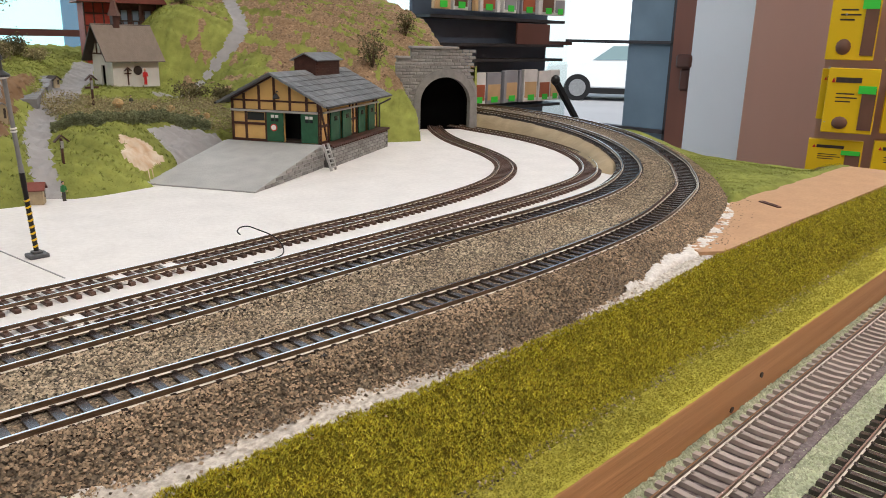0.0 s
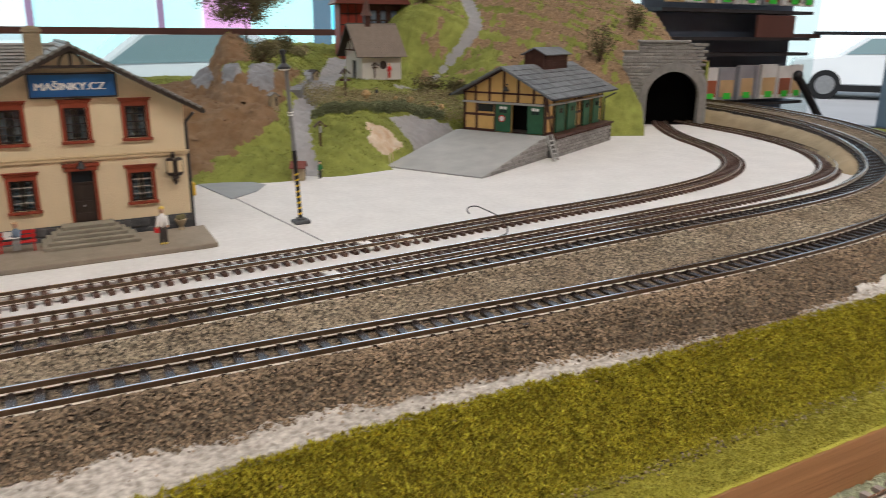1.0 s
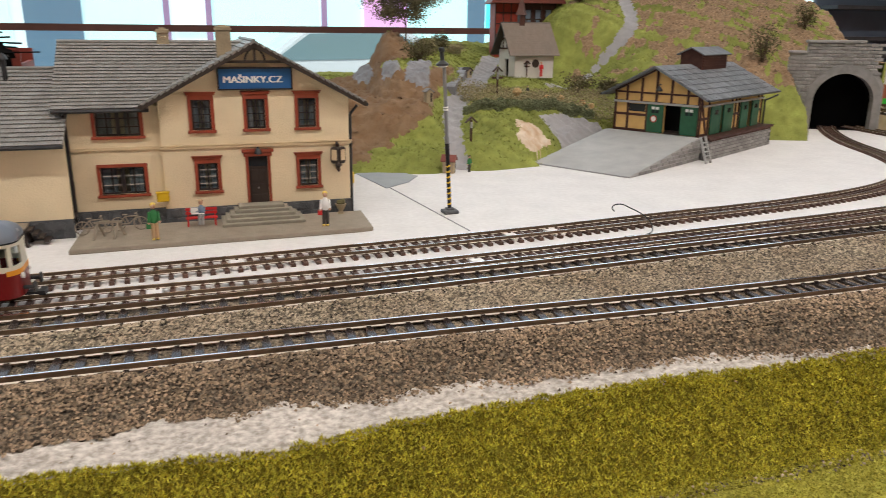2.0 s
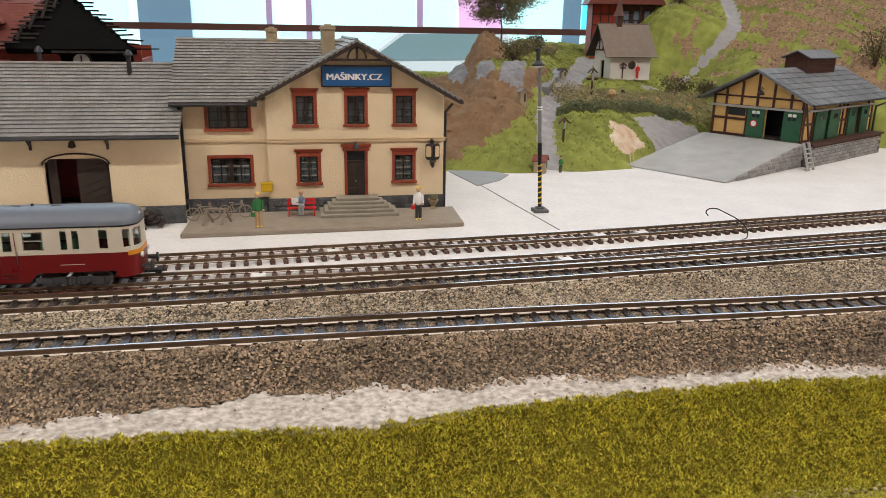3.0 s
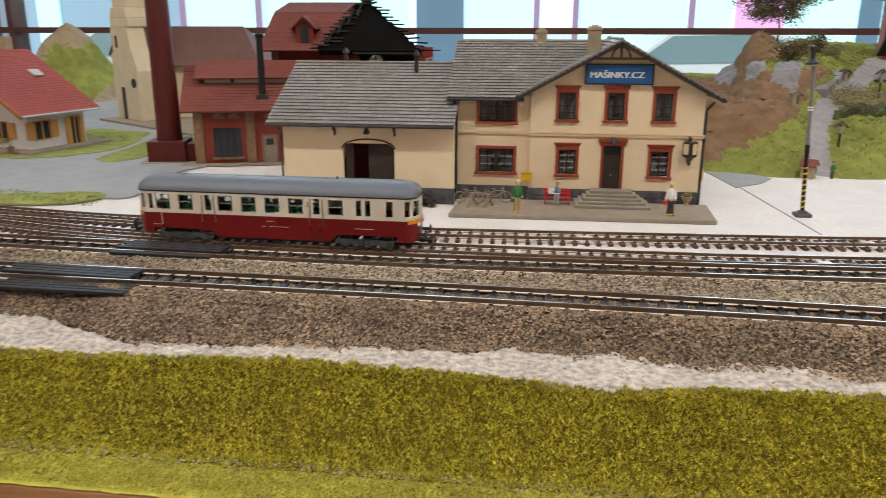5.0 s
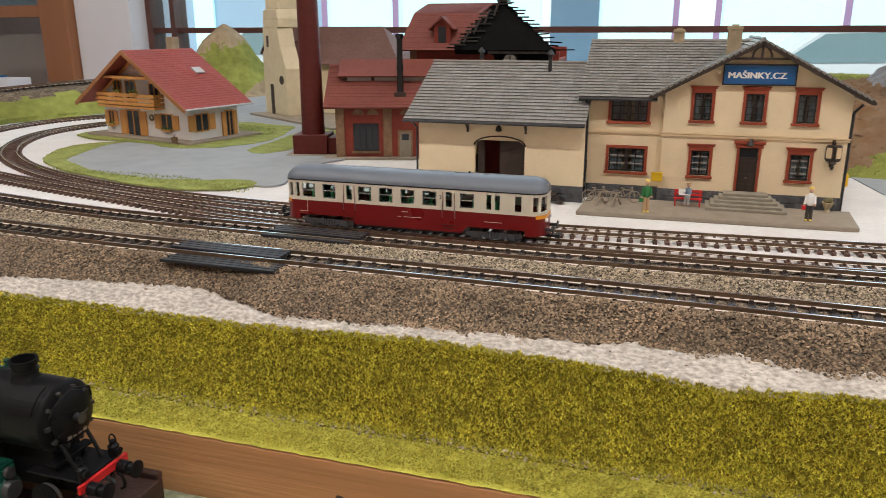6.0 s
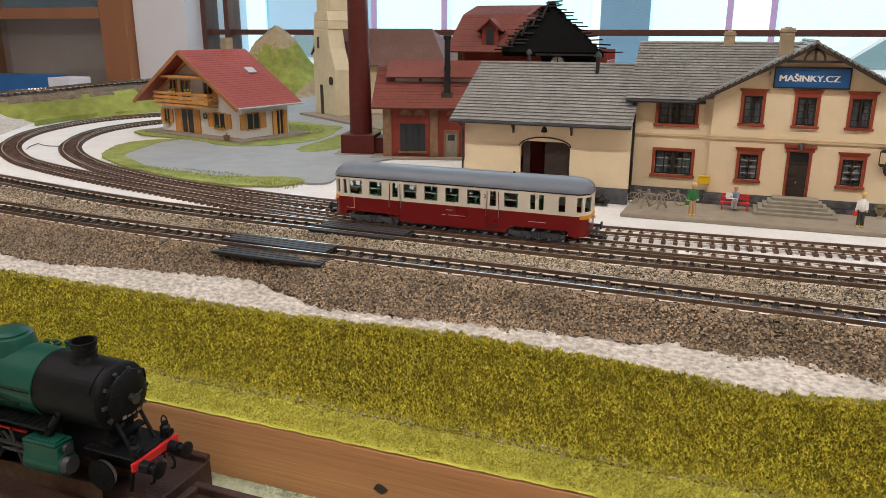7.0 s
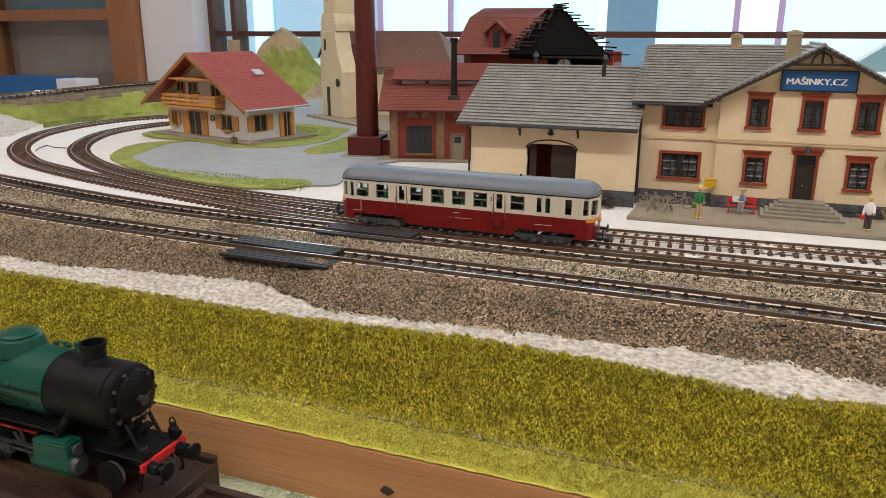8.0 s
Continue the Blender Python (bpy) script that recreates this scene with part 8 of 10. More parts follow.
part("arch_pane", Shape().prism([(0.031 + 0.006 * math.cos(math.pi * k / 10), BE - 0.0195 + 0.006 * math.sin(math.pi * k / 10)) for k in range(11)], -0.0014, -0.0010, "y"), M_pane, burnt)
_r = random.Random(8)
part("broken_wall", Shape().prism([(RS, BE), (BL, BE), (BL, BE - 0.002), (BL - 0.02, BE + 0.003), (BL - 0.05, BE + 0.001), (RS + 0.01, BE + 0.004)], 0.0, 0.003, "y"), M_charred, burnt)
# what is left of the roof: a black mass with a stepped, ragged outline, and rafters and battens on it
SX, SZ = 0.031, 0.044


def on_slope(x, t, out=0.0):
    return (x, -0.0135 + SX * t - out * 0.75, BE - 0.001 + SZ * t + out * 0.65)


out = [(RS - 0.018, 0.0)]
for k in range(9):
    x, t = RS - 0.018 + k * 0.0042, (k + 1) / 9.3
    out += [(x + _r.uniform(-0.002, 0.001), t), (x + 0.0042, t)]
for k in range(10):
    x, t = RS + 0.0205 + k * 0.0050, 0.95 - k * 0.098
    out += [(x, t + _r.uniform(-0.03, 0.03)), (x + 0.0030 + _r.uniform(0, 0.002), t - 0.02)]
out += [(RS + 0.071, 0.0)]
n_ = len(out)
part("charred_roof", Shape().add([on_slope(x, t) for x, t in out] + [on_slope(x, t, -0.006) for x, t in out], [tuple(range(n_)), tuple(range(2 * n_ - 1, n_ - 1, -1))] + [(i, n_ + i, n_ + (i + 1) % n_, (i + 1) % n_) for i in range(n_)]), M_charred, burnt, "black charred remains of the roof")
for k in range(15):
    t0 = 0.02 + k / 15.4
    xa = RS - 0.022 + 0.0405 * t0 - _r.uniform(0.0, 0.005)
    part("charred_batten", Shape().beam(on_slope(xa, t0, 0.0016), on_slope(xa + _r.uniform(0.008, 0.019), t0 + _r.uniform(-0.010, 0.010), 0.0016), 0.0010, 0.0013), M_charbeam if k % 4 else M_charred, burnt)
for k in range(4):
    x0 = RS - 0.012 + k * 0.0080
    t0, t1 = 0.10 + 0.17 * k, min(0.34 + 0.20 * k, 1.0)
    part("charred_rafter", Shape().beam(on_slope(x0 + 0.002, t0, 0.003), on_slope(x0 + 0.006, t1, 0.003), 0.0013, 0.0014), M_charbeam, burnt)
for k in range(14):
    x0, t0 = RS + 0.022 + k * 0.0037, 0.95 - k * 0.067
    part("splinter", Shape().beam(on_slope(x0 - 0.006, t0, 0.001), on_slope(x0 + _r.uniform(0.003, 0.010), t0 + _r.uniform(-0.02, 0.03), 0.001), 0.0009, 0.0012), M_charred, burnt)
part("eave_beam", Shape().box(RS + 0.012, -0.0125, BE - 0.0040, BL - 0.006, -0.0105, BE - 0.0022), M_charbeam, burnt, "scorched beam along the eaves")
part("splinter", Shape().beam((BL - 0.01, -0.010, BE - 0.001), (BL + 0.014, -0.009, BE - 0.0006), 0.0009, 0.0009), M_charred, burnt)
part("tiles", tiled((-0.010, -0.010, BE - 0.001), (RS - 0.004, 0, 0), (0.010, 0.024, 0.032), 38, 15, 0.0001, 0.0003), M_roof_red, burnt, kind="stuff")
part("tiles", tiled((0.0, 0.014, BE + 0.031), (RS - 0.003, 0, 0), (0.006, 0.029, 0.009), 38, 10, 0.0001, 0.0003), M_roof_red, burnt, kind="stuff")
part("clock", Shape().tube((0.092, -0.0006, BE - 0.0105), (0.092, -0.0016, BE - 0.0105), 0.0070, n=20).tube((0.092, -0.0016, BE - 0.0105), (0.092, -0.0020, BE - 0.0105), 0.0058, n=20, mi=1), [M_black, M_whitewall], burnt, "round pale clock on the charred wall", smooth=True)
for k in range(3):
    part("clock_pointer", Shape().beam((0.092, -0.0023, BE - 0.0105), (0.092 + 0.0045 * math.sin(k * 2.2), -0.0023, BE - 0.0105 + 0.0045 * math.cos(k * 2.2)), 0.0003, 0.0009), M_black, burnt)
part("charred_wall", Shape().prism([(RS + 0.010, BE), (RS + 0.012, BE - 0.005), (RS + 0.015, BE - 0.006), (RS + 0.016, BE - 0.011), (RS + 0.020, BE - 0.012), (RS + 0.022, BE - 0.024), (BL - 0.006, BE - 0.024), (BL - 0.006, BE)], -0.0006, 0.0, "y"), M_charred, burnt)

# red house behind the chapel
M_redhouse = material("red_timbered_brick", (0.36, 0.050, 0.030), 0.6, vary=0.12, scale=250, bump=0.3, bump_scale=1200)
hut = thing("red_hill_house", (0.3045, 0.5245, 0.058), "red timbered hill house with a dark gallery under its roof", "house", rz=-14)
part("wall", Shape().box(0, 0, 0, 0.082, 0.05, 0.088), M_redhouse, hut)
for x in (0.0, 0.0105, 0.0210, 0.0315):
    part("timber", Shape().box(x, -0.0012, 0.030, x + 0.0016, 0.0, 0.088), M_timber, hut)
for z in (0.046, 0.060, 0.074, 0.0865):
    part("timber", Shape().box(0.0016, -0.0010, z, 0.0315, 0.0, z + 0.0015), M_timber, hut)
gal = part("gallery", Shape().box(0.034, -0.012, 0.054, 0.088, 0.0, 0.0565), M_dark, hut, "dark timber gallery")
# dark sheet lays the gallery's shade over the red wall
part("shadow_wall", Shape().box(0.034, -0.0014, 0.0565, 0.082, 0.0, 0.088), M_timber, gal)
for k in range(10):
    part("post", Shape().box(0.0345 + k * 0.0058, -0.0120, 0.0565, 0.0357 + k * 0.0058, -0.0108, 0.0660), M_timber, gal)
part("gallery_rail", Shape().box(0.034, -0.0124, 0.0660, 0.088, -0.0106, 0.0676), M_dark, gal)
for x in (0.0345, 0.0600, 0.0855):
    part("roof_post", Shape().box(x, -0.0120, 0.0676, x + 0.0016, -0.0104, 0.088), M_timber, gal)
for x in (0.040, 0.053, 0.067):
    w = part("window", Shape().box(x, -0.0026, 0.062, x + 0.0085, -0.0014, 0.080), M_winframe, hut)
    part("pane", Shape().box(x + 0.001, -0.0030, 0.063, x + 0.0075, -0.0026, 0.079), M_blueglass, w)
part("roof", Shape().prism([(-0.008, 0.087), (0.092, 0.087), (0.074, 0.118), (0.010, 0.118)], -0.016, 0.056, "y"), M_roof_red, hut, "dark red hipped roof")
part("annex", Shape().box(0.083, 0.004, 0.0, 0.100, 0.044, 0.070).prism([(0.081, 0.070), (0.102, 0.070), (0.0915, 0.080)], 0.001, 0.047, "y"), M_roof_brown, hut)

# raised line along the far left edge
LINE_K = Line([(-1.25, 0.02, 0.018), (-1.08, 0.10, 0.022), (-0.96, 0.20, 0.031), (-0.90, 0.33, 0.038), (-0.88, 0.46, 0.038), (-0.88, 0.68, 0.038)])
_s = np.arange(0, LINE_K.length, 0.004)
_P, _T, _N = LINE_K.at(_s)
_off = np.array([-0.064, -0.058, -0.052, -0.046, -0.040, -0.036, -0.032, -0.027, -0.022, -0.018, 0.018, 0.03, 0.06])
_h = np.interp(_off, [-0.064, -0.058, -0.046, -0.032, -0.022, -0.018, 0.018, 0.03, 0.06], [-0.041, -0.037, -0.022, -0.010, -0.0025, -0.001, -0.001, -0.012, -0.038])
_G = _P[:, None, :] + _N[:, None, :] * _off[None, :, None]
_G[:, :, 2] += _h[None] + 0.0012 * wave(_G[:, :, 0], _G[:, :, 1], 16)
_me = grid_mesh("raised_embankment", _G, [M_ballast, M_grass_light])
_xc, _yc = (_G[:-1, :-1, 0] + _G[1:, 1:, 0]) / 2, (_G[:-1, :-1, 1] + _G[1:, 1:, 1]) / 2
_green = (_off[None, :-1] < -0.033 + 0.005 * wave(_xc, _yc, 9, 0.5)) & (_yc > 0.14) & (_yc < 0.40)
_me.polygons.foreach_set("material_index", _green.ravel().astype(np.int32))
tagged(new("raised_embankment", _me), "grey-brown ballasted embankment with a green foot under the raised line", "embankment", kind="structure")
track("raised dark track along the far edge of the layout", LINE_K, GAUGE_H, 0.02, LINE_K.length - 0.02, 0.0075, (0.0262, 0.0029, 0.0020), [M_sleeper], 0.0026)
_u, _v = np.meshgrid(np.linspace(-0.13, 0.13, 60), np.linspace(-0.07, 0.07, 36), indexing="ij")
_hx, _hy = -0.890 - 0.47 * _u - 0.88 * _v, 0.105 + 0.88 * _u - 0.47 * _v
_hz = 0.026 * np.exp(-(_u / 0.085) ** 2 - ((_v - 0.012) / 0.030) ** 2) + 0.0022 * wave(_hx, _hy, 14, 0.4) + 0.0012 * wave(_hx, _hy, 40, 1.4) - 0.003
tagged(new("plaster_heap", grid_mesh("plaster_heap", np.stack([_hx, _hy, _hz], -1), M_plaster)), "rough white plaster heap against the embankment", "plaster", kind="structure")
sheet("lawn", [(-0.868, 0.15), (-0.876, 0.20), (-0.872, 0.262), (-0.845, 0.305), (-0.90, 0.33), (-0.915, 0.22)], 0.0005, M_grass_light, "strip of green grass below the raised line", "grass", 9, 0.003, 0.006)
# plaster and green knoll behind
_X, _Y = np.meshgrid(np.linspace(-1.10, -0.70, 170), np.linspace(0.55, 0.85, 120), indexing="ij")
_Zk = 0.118 * np.exp(-(((_X + 0.884) / 0.074) ** 2 + ((_Y - 0.70) / 0.07) ** 2)) + 0.006 * wave(_X, _Y, 10) * np.exp(-((_X + 0.884) / 0.12) ** 2) + 0.0012 * wave(_X, _Y, 45, 1.0) - 0.003
_k = grid_mesh("knoll", np.stack([_X, _Y, _Zk], -1), [M_knoll, M_grass_light])
_xx, _zz = ((_X[:-1, :-1] + _X[1:, 1:]) / 2), ((_Zk[:-1, :-1] + _Zk[1:, 1:]) / 2)
_k.polygons.foreach_set("material_index", (((_xx > -0.893 + 0.012 * wave(_zz * 9, _xx, 8, 1.0)) & (_xx < -0.800) & (_zz < 0.084 + 0.012 * wave(_xx, _zz, 24, 0.4))).ravel()).astype(np.int32))
tagged(new("knoll", _k), "tan plaster knoll with green foliage", "hill", kind="structure")


# ---- loco on the lower shelf ----
M_tray = material("tray_dark_brown", (0.060, 0.030, 0.023), 0.5, vary=0.2, scale=120, bump=0.3, bump_scale=900)
bed = thing("display_track", (-0.43, -0.335, -0.0565), "dark brown display track with raised edges", "display track")
part("base", Shape().box(-0.35, -0.0215, 0, 0.1675, 0.0275, 0.0125), M_tray, bed, bevel=0.0006)
for y in (-0.0215, 0.0245):
    part("edge", Shape().box(-0.35, y, 0.0125, 0.1675, y + 0.003, 0.0150), M_tray, bed, bevel=0.0004)
for y in (-0.0077, 0.0069):
    part("rail", Shape().box(-0.35, y, 0.0125, 0.150, y + 0.0008, 0.0185), M_rail_side, bed)
bed2 = thing("display_track", (-0.155, -0.3655, -0.0565), "dark brown display track end piece", "display track")
part("base", Shape().box(-0.1035, -0.024, 0, 0.06, 0.045, 0.0095), M_tray, bed2, bevel=0.0006)
part("edge", Shape().box(-0.1035, 0.042, 0.0095, 0.06, 0.045, 0.0125).box(-0.1035, -0.024, 0.0095, -0.1005, 0.042, 0.0125), M_tray, bed2, bevel=0.0004)

loco = thing("steam_locomotive", (-0.2614, -0.335, -0.0377), "green and black model steam locomotive with red buffer beam", "steam locomotive")
loco.matrix_basis = loco.matrix_basis @ Matrix.Diagonal((0.85, 0.85, 0.85, 1.0))
BZ, BR = 0.0365, 0.0134
turn = Matrix.Rotation(radians(-90), 4, "Y")
part("smokebox", Shape().lathe([(0.0006, 0.0), (0.0076, -0.0010), (0.0112, -0.0022), (0.0119, -0.0026), (0.0129, -0.0028), (BR + 0.0002, -0.0036), (BR + 0.0002, -0.040)], (0, 0, 0), 36, 0, Matrix.Rotation(radians(90), 4, "Y")).moved(pose(-0.0105, 0, BZ)), M_locoblack, loco, "black riveted smokebox", smooth=True)
part("smokebox_door", Shape().lathe([(0.0004, 0.0012), (0.0052, 0.0010), (0.0086, 0.0004), (0.0098, -0.0004), (0.0098, -0.0012)], (0, 0, 0), 32, 0, Matrix.Rotation(radians(90), 4, "Y")).moved(pose(-0.0105, 0, BZ)), M_locoblack, loco, smooth=True)
part("door_hub", Shape().tube((-0.010, 0, BZ), (-0.0070, 0, BZ), 0.0016, n=12).tube((-0.0070, 0, BZ), (-0.0064, 0, BZ), 0.0021, n=12).beam((-0.0072, -0.0001, BZ), (-0.0072, 0.004, BZ + 0.002), 0.0005, 0.0005), M_darkmetal, loco, "steel door lock wheel", smooth=True)
plate = Shape()
for k in range(4):
    plate.box(-0.0104, -0.0046 + k * 0.0025, BZ - 0.0076, -0.0098, -0.0028 + k * 0.0025, BZ - 0.0062)
part("number_bar", plate, M_metal, loco)
for q in (-1, 1):
    part("hinge_strap", Shape().beam((-0.0098, -0.0085, BZ + q * 0.0036), (-0.0094, 0.0010, BZ + q * 0.0022), 0.0005, 0.0011), M_locoblack, loco)
for k in range(10):
    a = k * math.tau / 10 + 0.3
    part("door_clamp", Shape().box(-0.0009, -0.0007, -0.0011, 0.0005, 0.0007, 0.0011).moved(pose(-0.0118, math.sin(a) * 0.0106, BZ + math.cos(a) * 0.0106, math.degrees(-a))), M_darkmetal, loco)
_a = [radians(-18 - k * 7) for k in range(8)]
_v = [(x, math.sin(a) * r, BZ + math.cos(a) * r) for r in (BR, BR + 0.0006) for x in (-0.0270, -0.0165) for a in _a]
cp = Shape().add(_v, [(16 + k, 17 + k, 25 + k, 24 + k) for k in range(7)] + [(k, 8 + k, 9 + k, 1 + k) for k in range(7)] + [(k, k + 1, 17 + k, 16 + k) for k in range(7)] + [(8 + k, 24 + k, 25 + k, 9 + k) for k in range(7)] + [(0, 16, 24, 8), (7, 15, 31, 23)])
part("cover_plate", cp, M_locoblack, loco, "riveted smokebox cover plate")
part("boiler", Shape().lathe([(BR + 0.0006, 0.0), (BR + 0.0006, -0.150), (0.001, -0.152)], (0, 0, 0), 36, 0, Matrix.Rotation(radians(90), 4, "Y")).moved(pose(-0.0455, 0, BZ)), M_locogreen, loco, "dark green boiler", smooth=True)
for x in (-0.070, -0.100, -0.130):
    part("boiler_band", Shape().lathe([(BR + 0.0008, 0), (BR + 0.0008, 0.0012)], (0, 0, 0), 36, 0, Matrix.Rotation(radians(90), 4, "Y")).moved(pose(x, 0, BZ)), M_locogreen, loco, smooth=True)
rv = Shape()
for k in range(26):
    a = radians(-100 + k * 8)
    for x in (-0.0150, -0.0440, -0.0290):
        rv.ball((x, math.sin(a) * (BR + 0.0002), BZ + math.cos(a) * (BR + 0.0002)), 0.00022, 0.00022, 0.00022, 5, 3)
part("rivets", rv, M_locoblack, loco)
part("chimney", Shape().lathe([(0.0056, 0.0), (0.0047, 0.0014), (0.0044, 0.0030), (0.0049, 0.0032), (0.0049, 0.0042), (0.0045, 0.0044), (0.0046, 0.0060), (0.0051, 0.0062), (0.0052, 0.0080), (0.0044, 0.0080), (0.0042, 0.003)], (-0.0300, 0, BZ + BR - 0.0008), 26), M_locoblack, loco, "black ringed chimney", smooth=True)
part("steam_dome", Shape().lathe([(0.0105, 0.0), (0.0098, 0.0035), (0.0088, 0.0060), (0.0070, 0.0070), (0.0066, 0.0066), (0.0010, 0.0072)], (-0.070, 0, BZ + BR - 0.0022), 26), M_locogreen, loco, "green steam dome", smooth=True)
part("dome_cover", Shape().lathe([(0.0076, 0.0), (0.0078, 0.0006), (0.0070, 0.0012), (0.0012, 0.0016)], (-0.070, 0, BZ + BR + 0.0046), 26), M_locogreen, loco, smooth=True)
part("sand_dome", Shape().lathe([(0.0080, 0.0), (0.0075, 0.0045), (0.0050, 0.0070), (0.0008, 0.0076)], (-0.105, 0, BZ + BR - 0.0020), 22), M_locogreen, loco, smooth=True)
for x, y in ((-0.052, 0.0075), (-0.0555, 0.0090), (-0.0590, 0.0080), (-0.050, 0.0100)):
    part("valve", Shape().lathe([(0.0012, 0), (0.0012, 0.0014), (0.0007, 0.0018), (0.0013, 0.0026), (0.0013, 0.0032)], (x, y, BZ + 0.0100), 8), M_locogreen, loco, smooth=True)
part("whistle", Shape().ball((-0.063, -0.0134, BZ + 0.003), 0.0013, 0.0013, 0.0013), M_locogreen, loco, smooth=True)
part("boiler_pipe", Shape().pipe([(-0.052, -0.0144, BZ - 0.004), (-0.066, -0.0147, BZ - 0.0015), (-0.085, -0.0147, BZ - 0.0005), (-0.12, -0.0147, BZ)], 0.0004), M_locoblack, loco)
part("handrail", Shape().tube((-0.046, -0.0146, BZ + 0.0018), (-0.12, -0.0146, BZ + 0.0018), 0.00035, n=5), M_locoblack, loco)
part("hand_grab", Shape().pipe([(-0.0110, -0.0102, BZ + 0.0040), (-0.0095, -0.0082, BZ + 0.0086), (-0.0095, 0.0, BZ + 0.0118), (-0.0095, 0.0082, BZ + 0.0086), (-0.0110, 0.0102, BZ + 0.0040)], 0.0004), M_locoblack, loco)
part("saddle", Shape().box(-0.040, -0.0065, 0.0110, -0.016, 0.0065, BZ - 0.009), M_locoblack, loco)
part("frame", Shape().box(-0.19, -0.0055, 0.0080, -0.006, 0.0055, 0.0165), M_locoblack, loco)
part("running_board", Shape().box(-0.19, -0.0165, 0.0245, -0.0370, -0.0090, 0.0254).box(-0.19, 0.0090, 0.0245, -0.0370, 0.0165, 0.0254), M_locoblack, loco)
tr = Shape()
for k in range(46):
    tr.box(-0.188 + k * 0.0033, -0.0163, 0.0254, -0.1860 + k * 0.0033, -0.0095, 0.0257)
part("tread_pattern", tr, M_locoblack, loco)
for q in (-1, 1):
    cy = part("cylinder", Shape().tube((-0.0490, q * 0.0145, 0.0110), (-0.0300, q * 0.0145, 0.0110), 0.0050, n=20).box(-0.0485, q * 0.0145 - 0.0040, 0.0110, -0.0305, q * 0.0145 + 0.0040, 0.0195), M_locogreen, loco, "dark green cylinder block", bevel=0.0004)
    part("cylinder_cover", Shape().tube((-0.0300, q * 0.0145, 0.0110), (-0.0280, q * 0.0145, 0.0110), 0.0044, 0.0034, n=18).tube((-0.0300, q * 0.0145, 0.0180), (-0.0285, q * 0.0145, 0.0180), 0.0022, n=12), M_darkmetal, cy, smooth=True)
    part("valve_chest", Shape().box(-0.0480, q * 0.0145 - 0.0042, 0.0195, -0.0310, q * 0.0145 + 0.0042, 0.0208).box(-0.0470, q * 0.0145 - 0.0030, 0.0208, -0.0320, q * 0.0145 + 0.0030, 0.0214), M_locogreen, cy, bevel=0.0003)
    part("steam_pipe", Shape().pipe([(-0.0390, q * 0.0142, 0.0210), (-0.0370, q * 0.0132, 0.0260), (-0.0345, q * 0.0122, 0.0300), (-0.0330, q * 0.0105, 0.0325)], 0.0016, 10), M_locoblack, loco, smooth=True)
    part("piston_rod", Shape().tube((-0.0490, q * 0.0145, 0.0110), (-0.0660, q * 0.0145, 0.0110), 0.0007, n=8).box(-0.0700, q * 0.0145 - 0.0015, 0.0090, -0.0650, q * 0.0145 + 0.0015, 0.0130), M_darkmetal, loco)
    part("slide_bar", Shape().box(-0.0720, q * 0.0145 - 0.0008, 0.0135, -0.0490, q * 0.0145 + 0.0008, 0.0143), M_darkmetal, loco)
    part("connecting_rod", Shape().beam((-0.0680, q * 0.0158, 0.0110), (-0.118, q * 0.0158, 0.0088), 0.0008, 0.0018).beam((-0.075, q * 0.0150, 0.0085), (-0.165, q * 0.0150, 0.0085), 0.0008, 0.0016), M_darkmetal, loco)
    part("brake_rigging", Shape().beam((-0.060, q * 0.0140, 0.0200), (-0.054, q * 0.0150, 0.0050), 0.0008, 0.0010).beam((-0.064, q * 0.0140, 0.0180), (-0.056, q * 0.0150, 0.0120), 0.0008, 0.0010), M_darkmetal, loco)
    part("red_lining", Shape().box(-0.19, q * 0.0130 - 0.0004, 0.0190, -0.0520, q * 0.0130 + 0.0004, 0.0200), M_locored, loco)
    for x, r in ((-0.0190, 0.0056), (-0.080, 0.0082), (-0.099, 0.0082), (-0.118, 0.0082), (-0.137, 0.0082), (-0.156, 0.0082)):
        w = part("wheel", Shape().lathe([(r + 0.0008, -0.0012), (r + 0.0008, -0.0006), (r, -0.0004), (r, 0.0012), (r - 0.0010, 0.0013), (r - 0.0011, 0.0005), (0.0016, 0.0005), (0.0014, 0.0016), (0.0003, 0.0016)], (0, 0, 0), 28, 0, Matrix.Rotation(radians(90) * -q * -1, 4, "X")).moved(pose(x, q * 0.0092, r + 0.0003)), M_locoblack, loco, smooth=True)
        part("tyre", Shape().lathe([(r + 0.00005, -0.0002), (r + 0.00005, 0.00135), (r - 0.0009, 0.0014), (r - 0.0009, 0.0008)], (0, 0, 0), 28, 0, Matrix.Rotation(radians(90) * -q * -1, 4, "X")).moved(pose(x, q * 0.0092, r + 0.0003)), M_metal, w, "bright steel tyre", smooth=True)
        sp = Shape()
        for k in range(10):
            a = k * math.tau / 10
            sp.beam((x + 0.0014 * math.cos(a), q * 0.0102, r + 0.0003 + 0.0014 * math.sin(a)), (x + (r - 0.0011) * math.cos(a), q * 0.0102, r + 0.0003 + (r - 0.0011) * math.sin(a)), 0.0008, 0.0009)
        part("spokes", sp, M_locoblack, w)
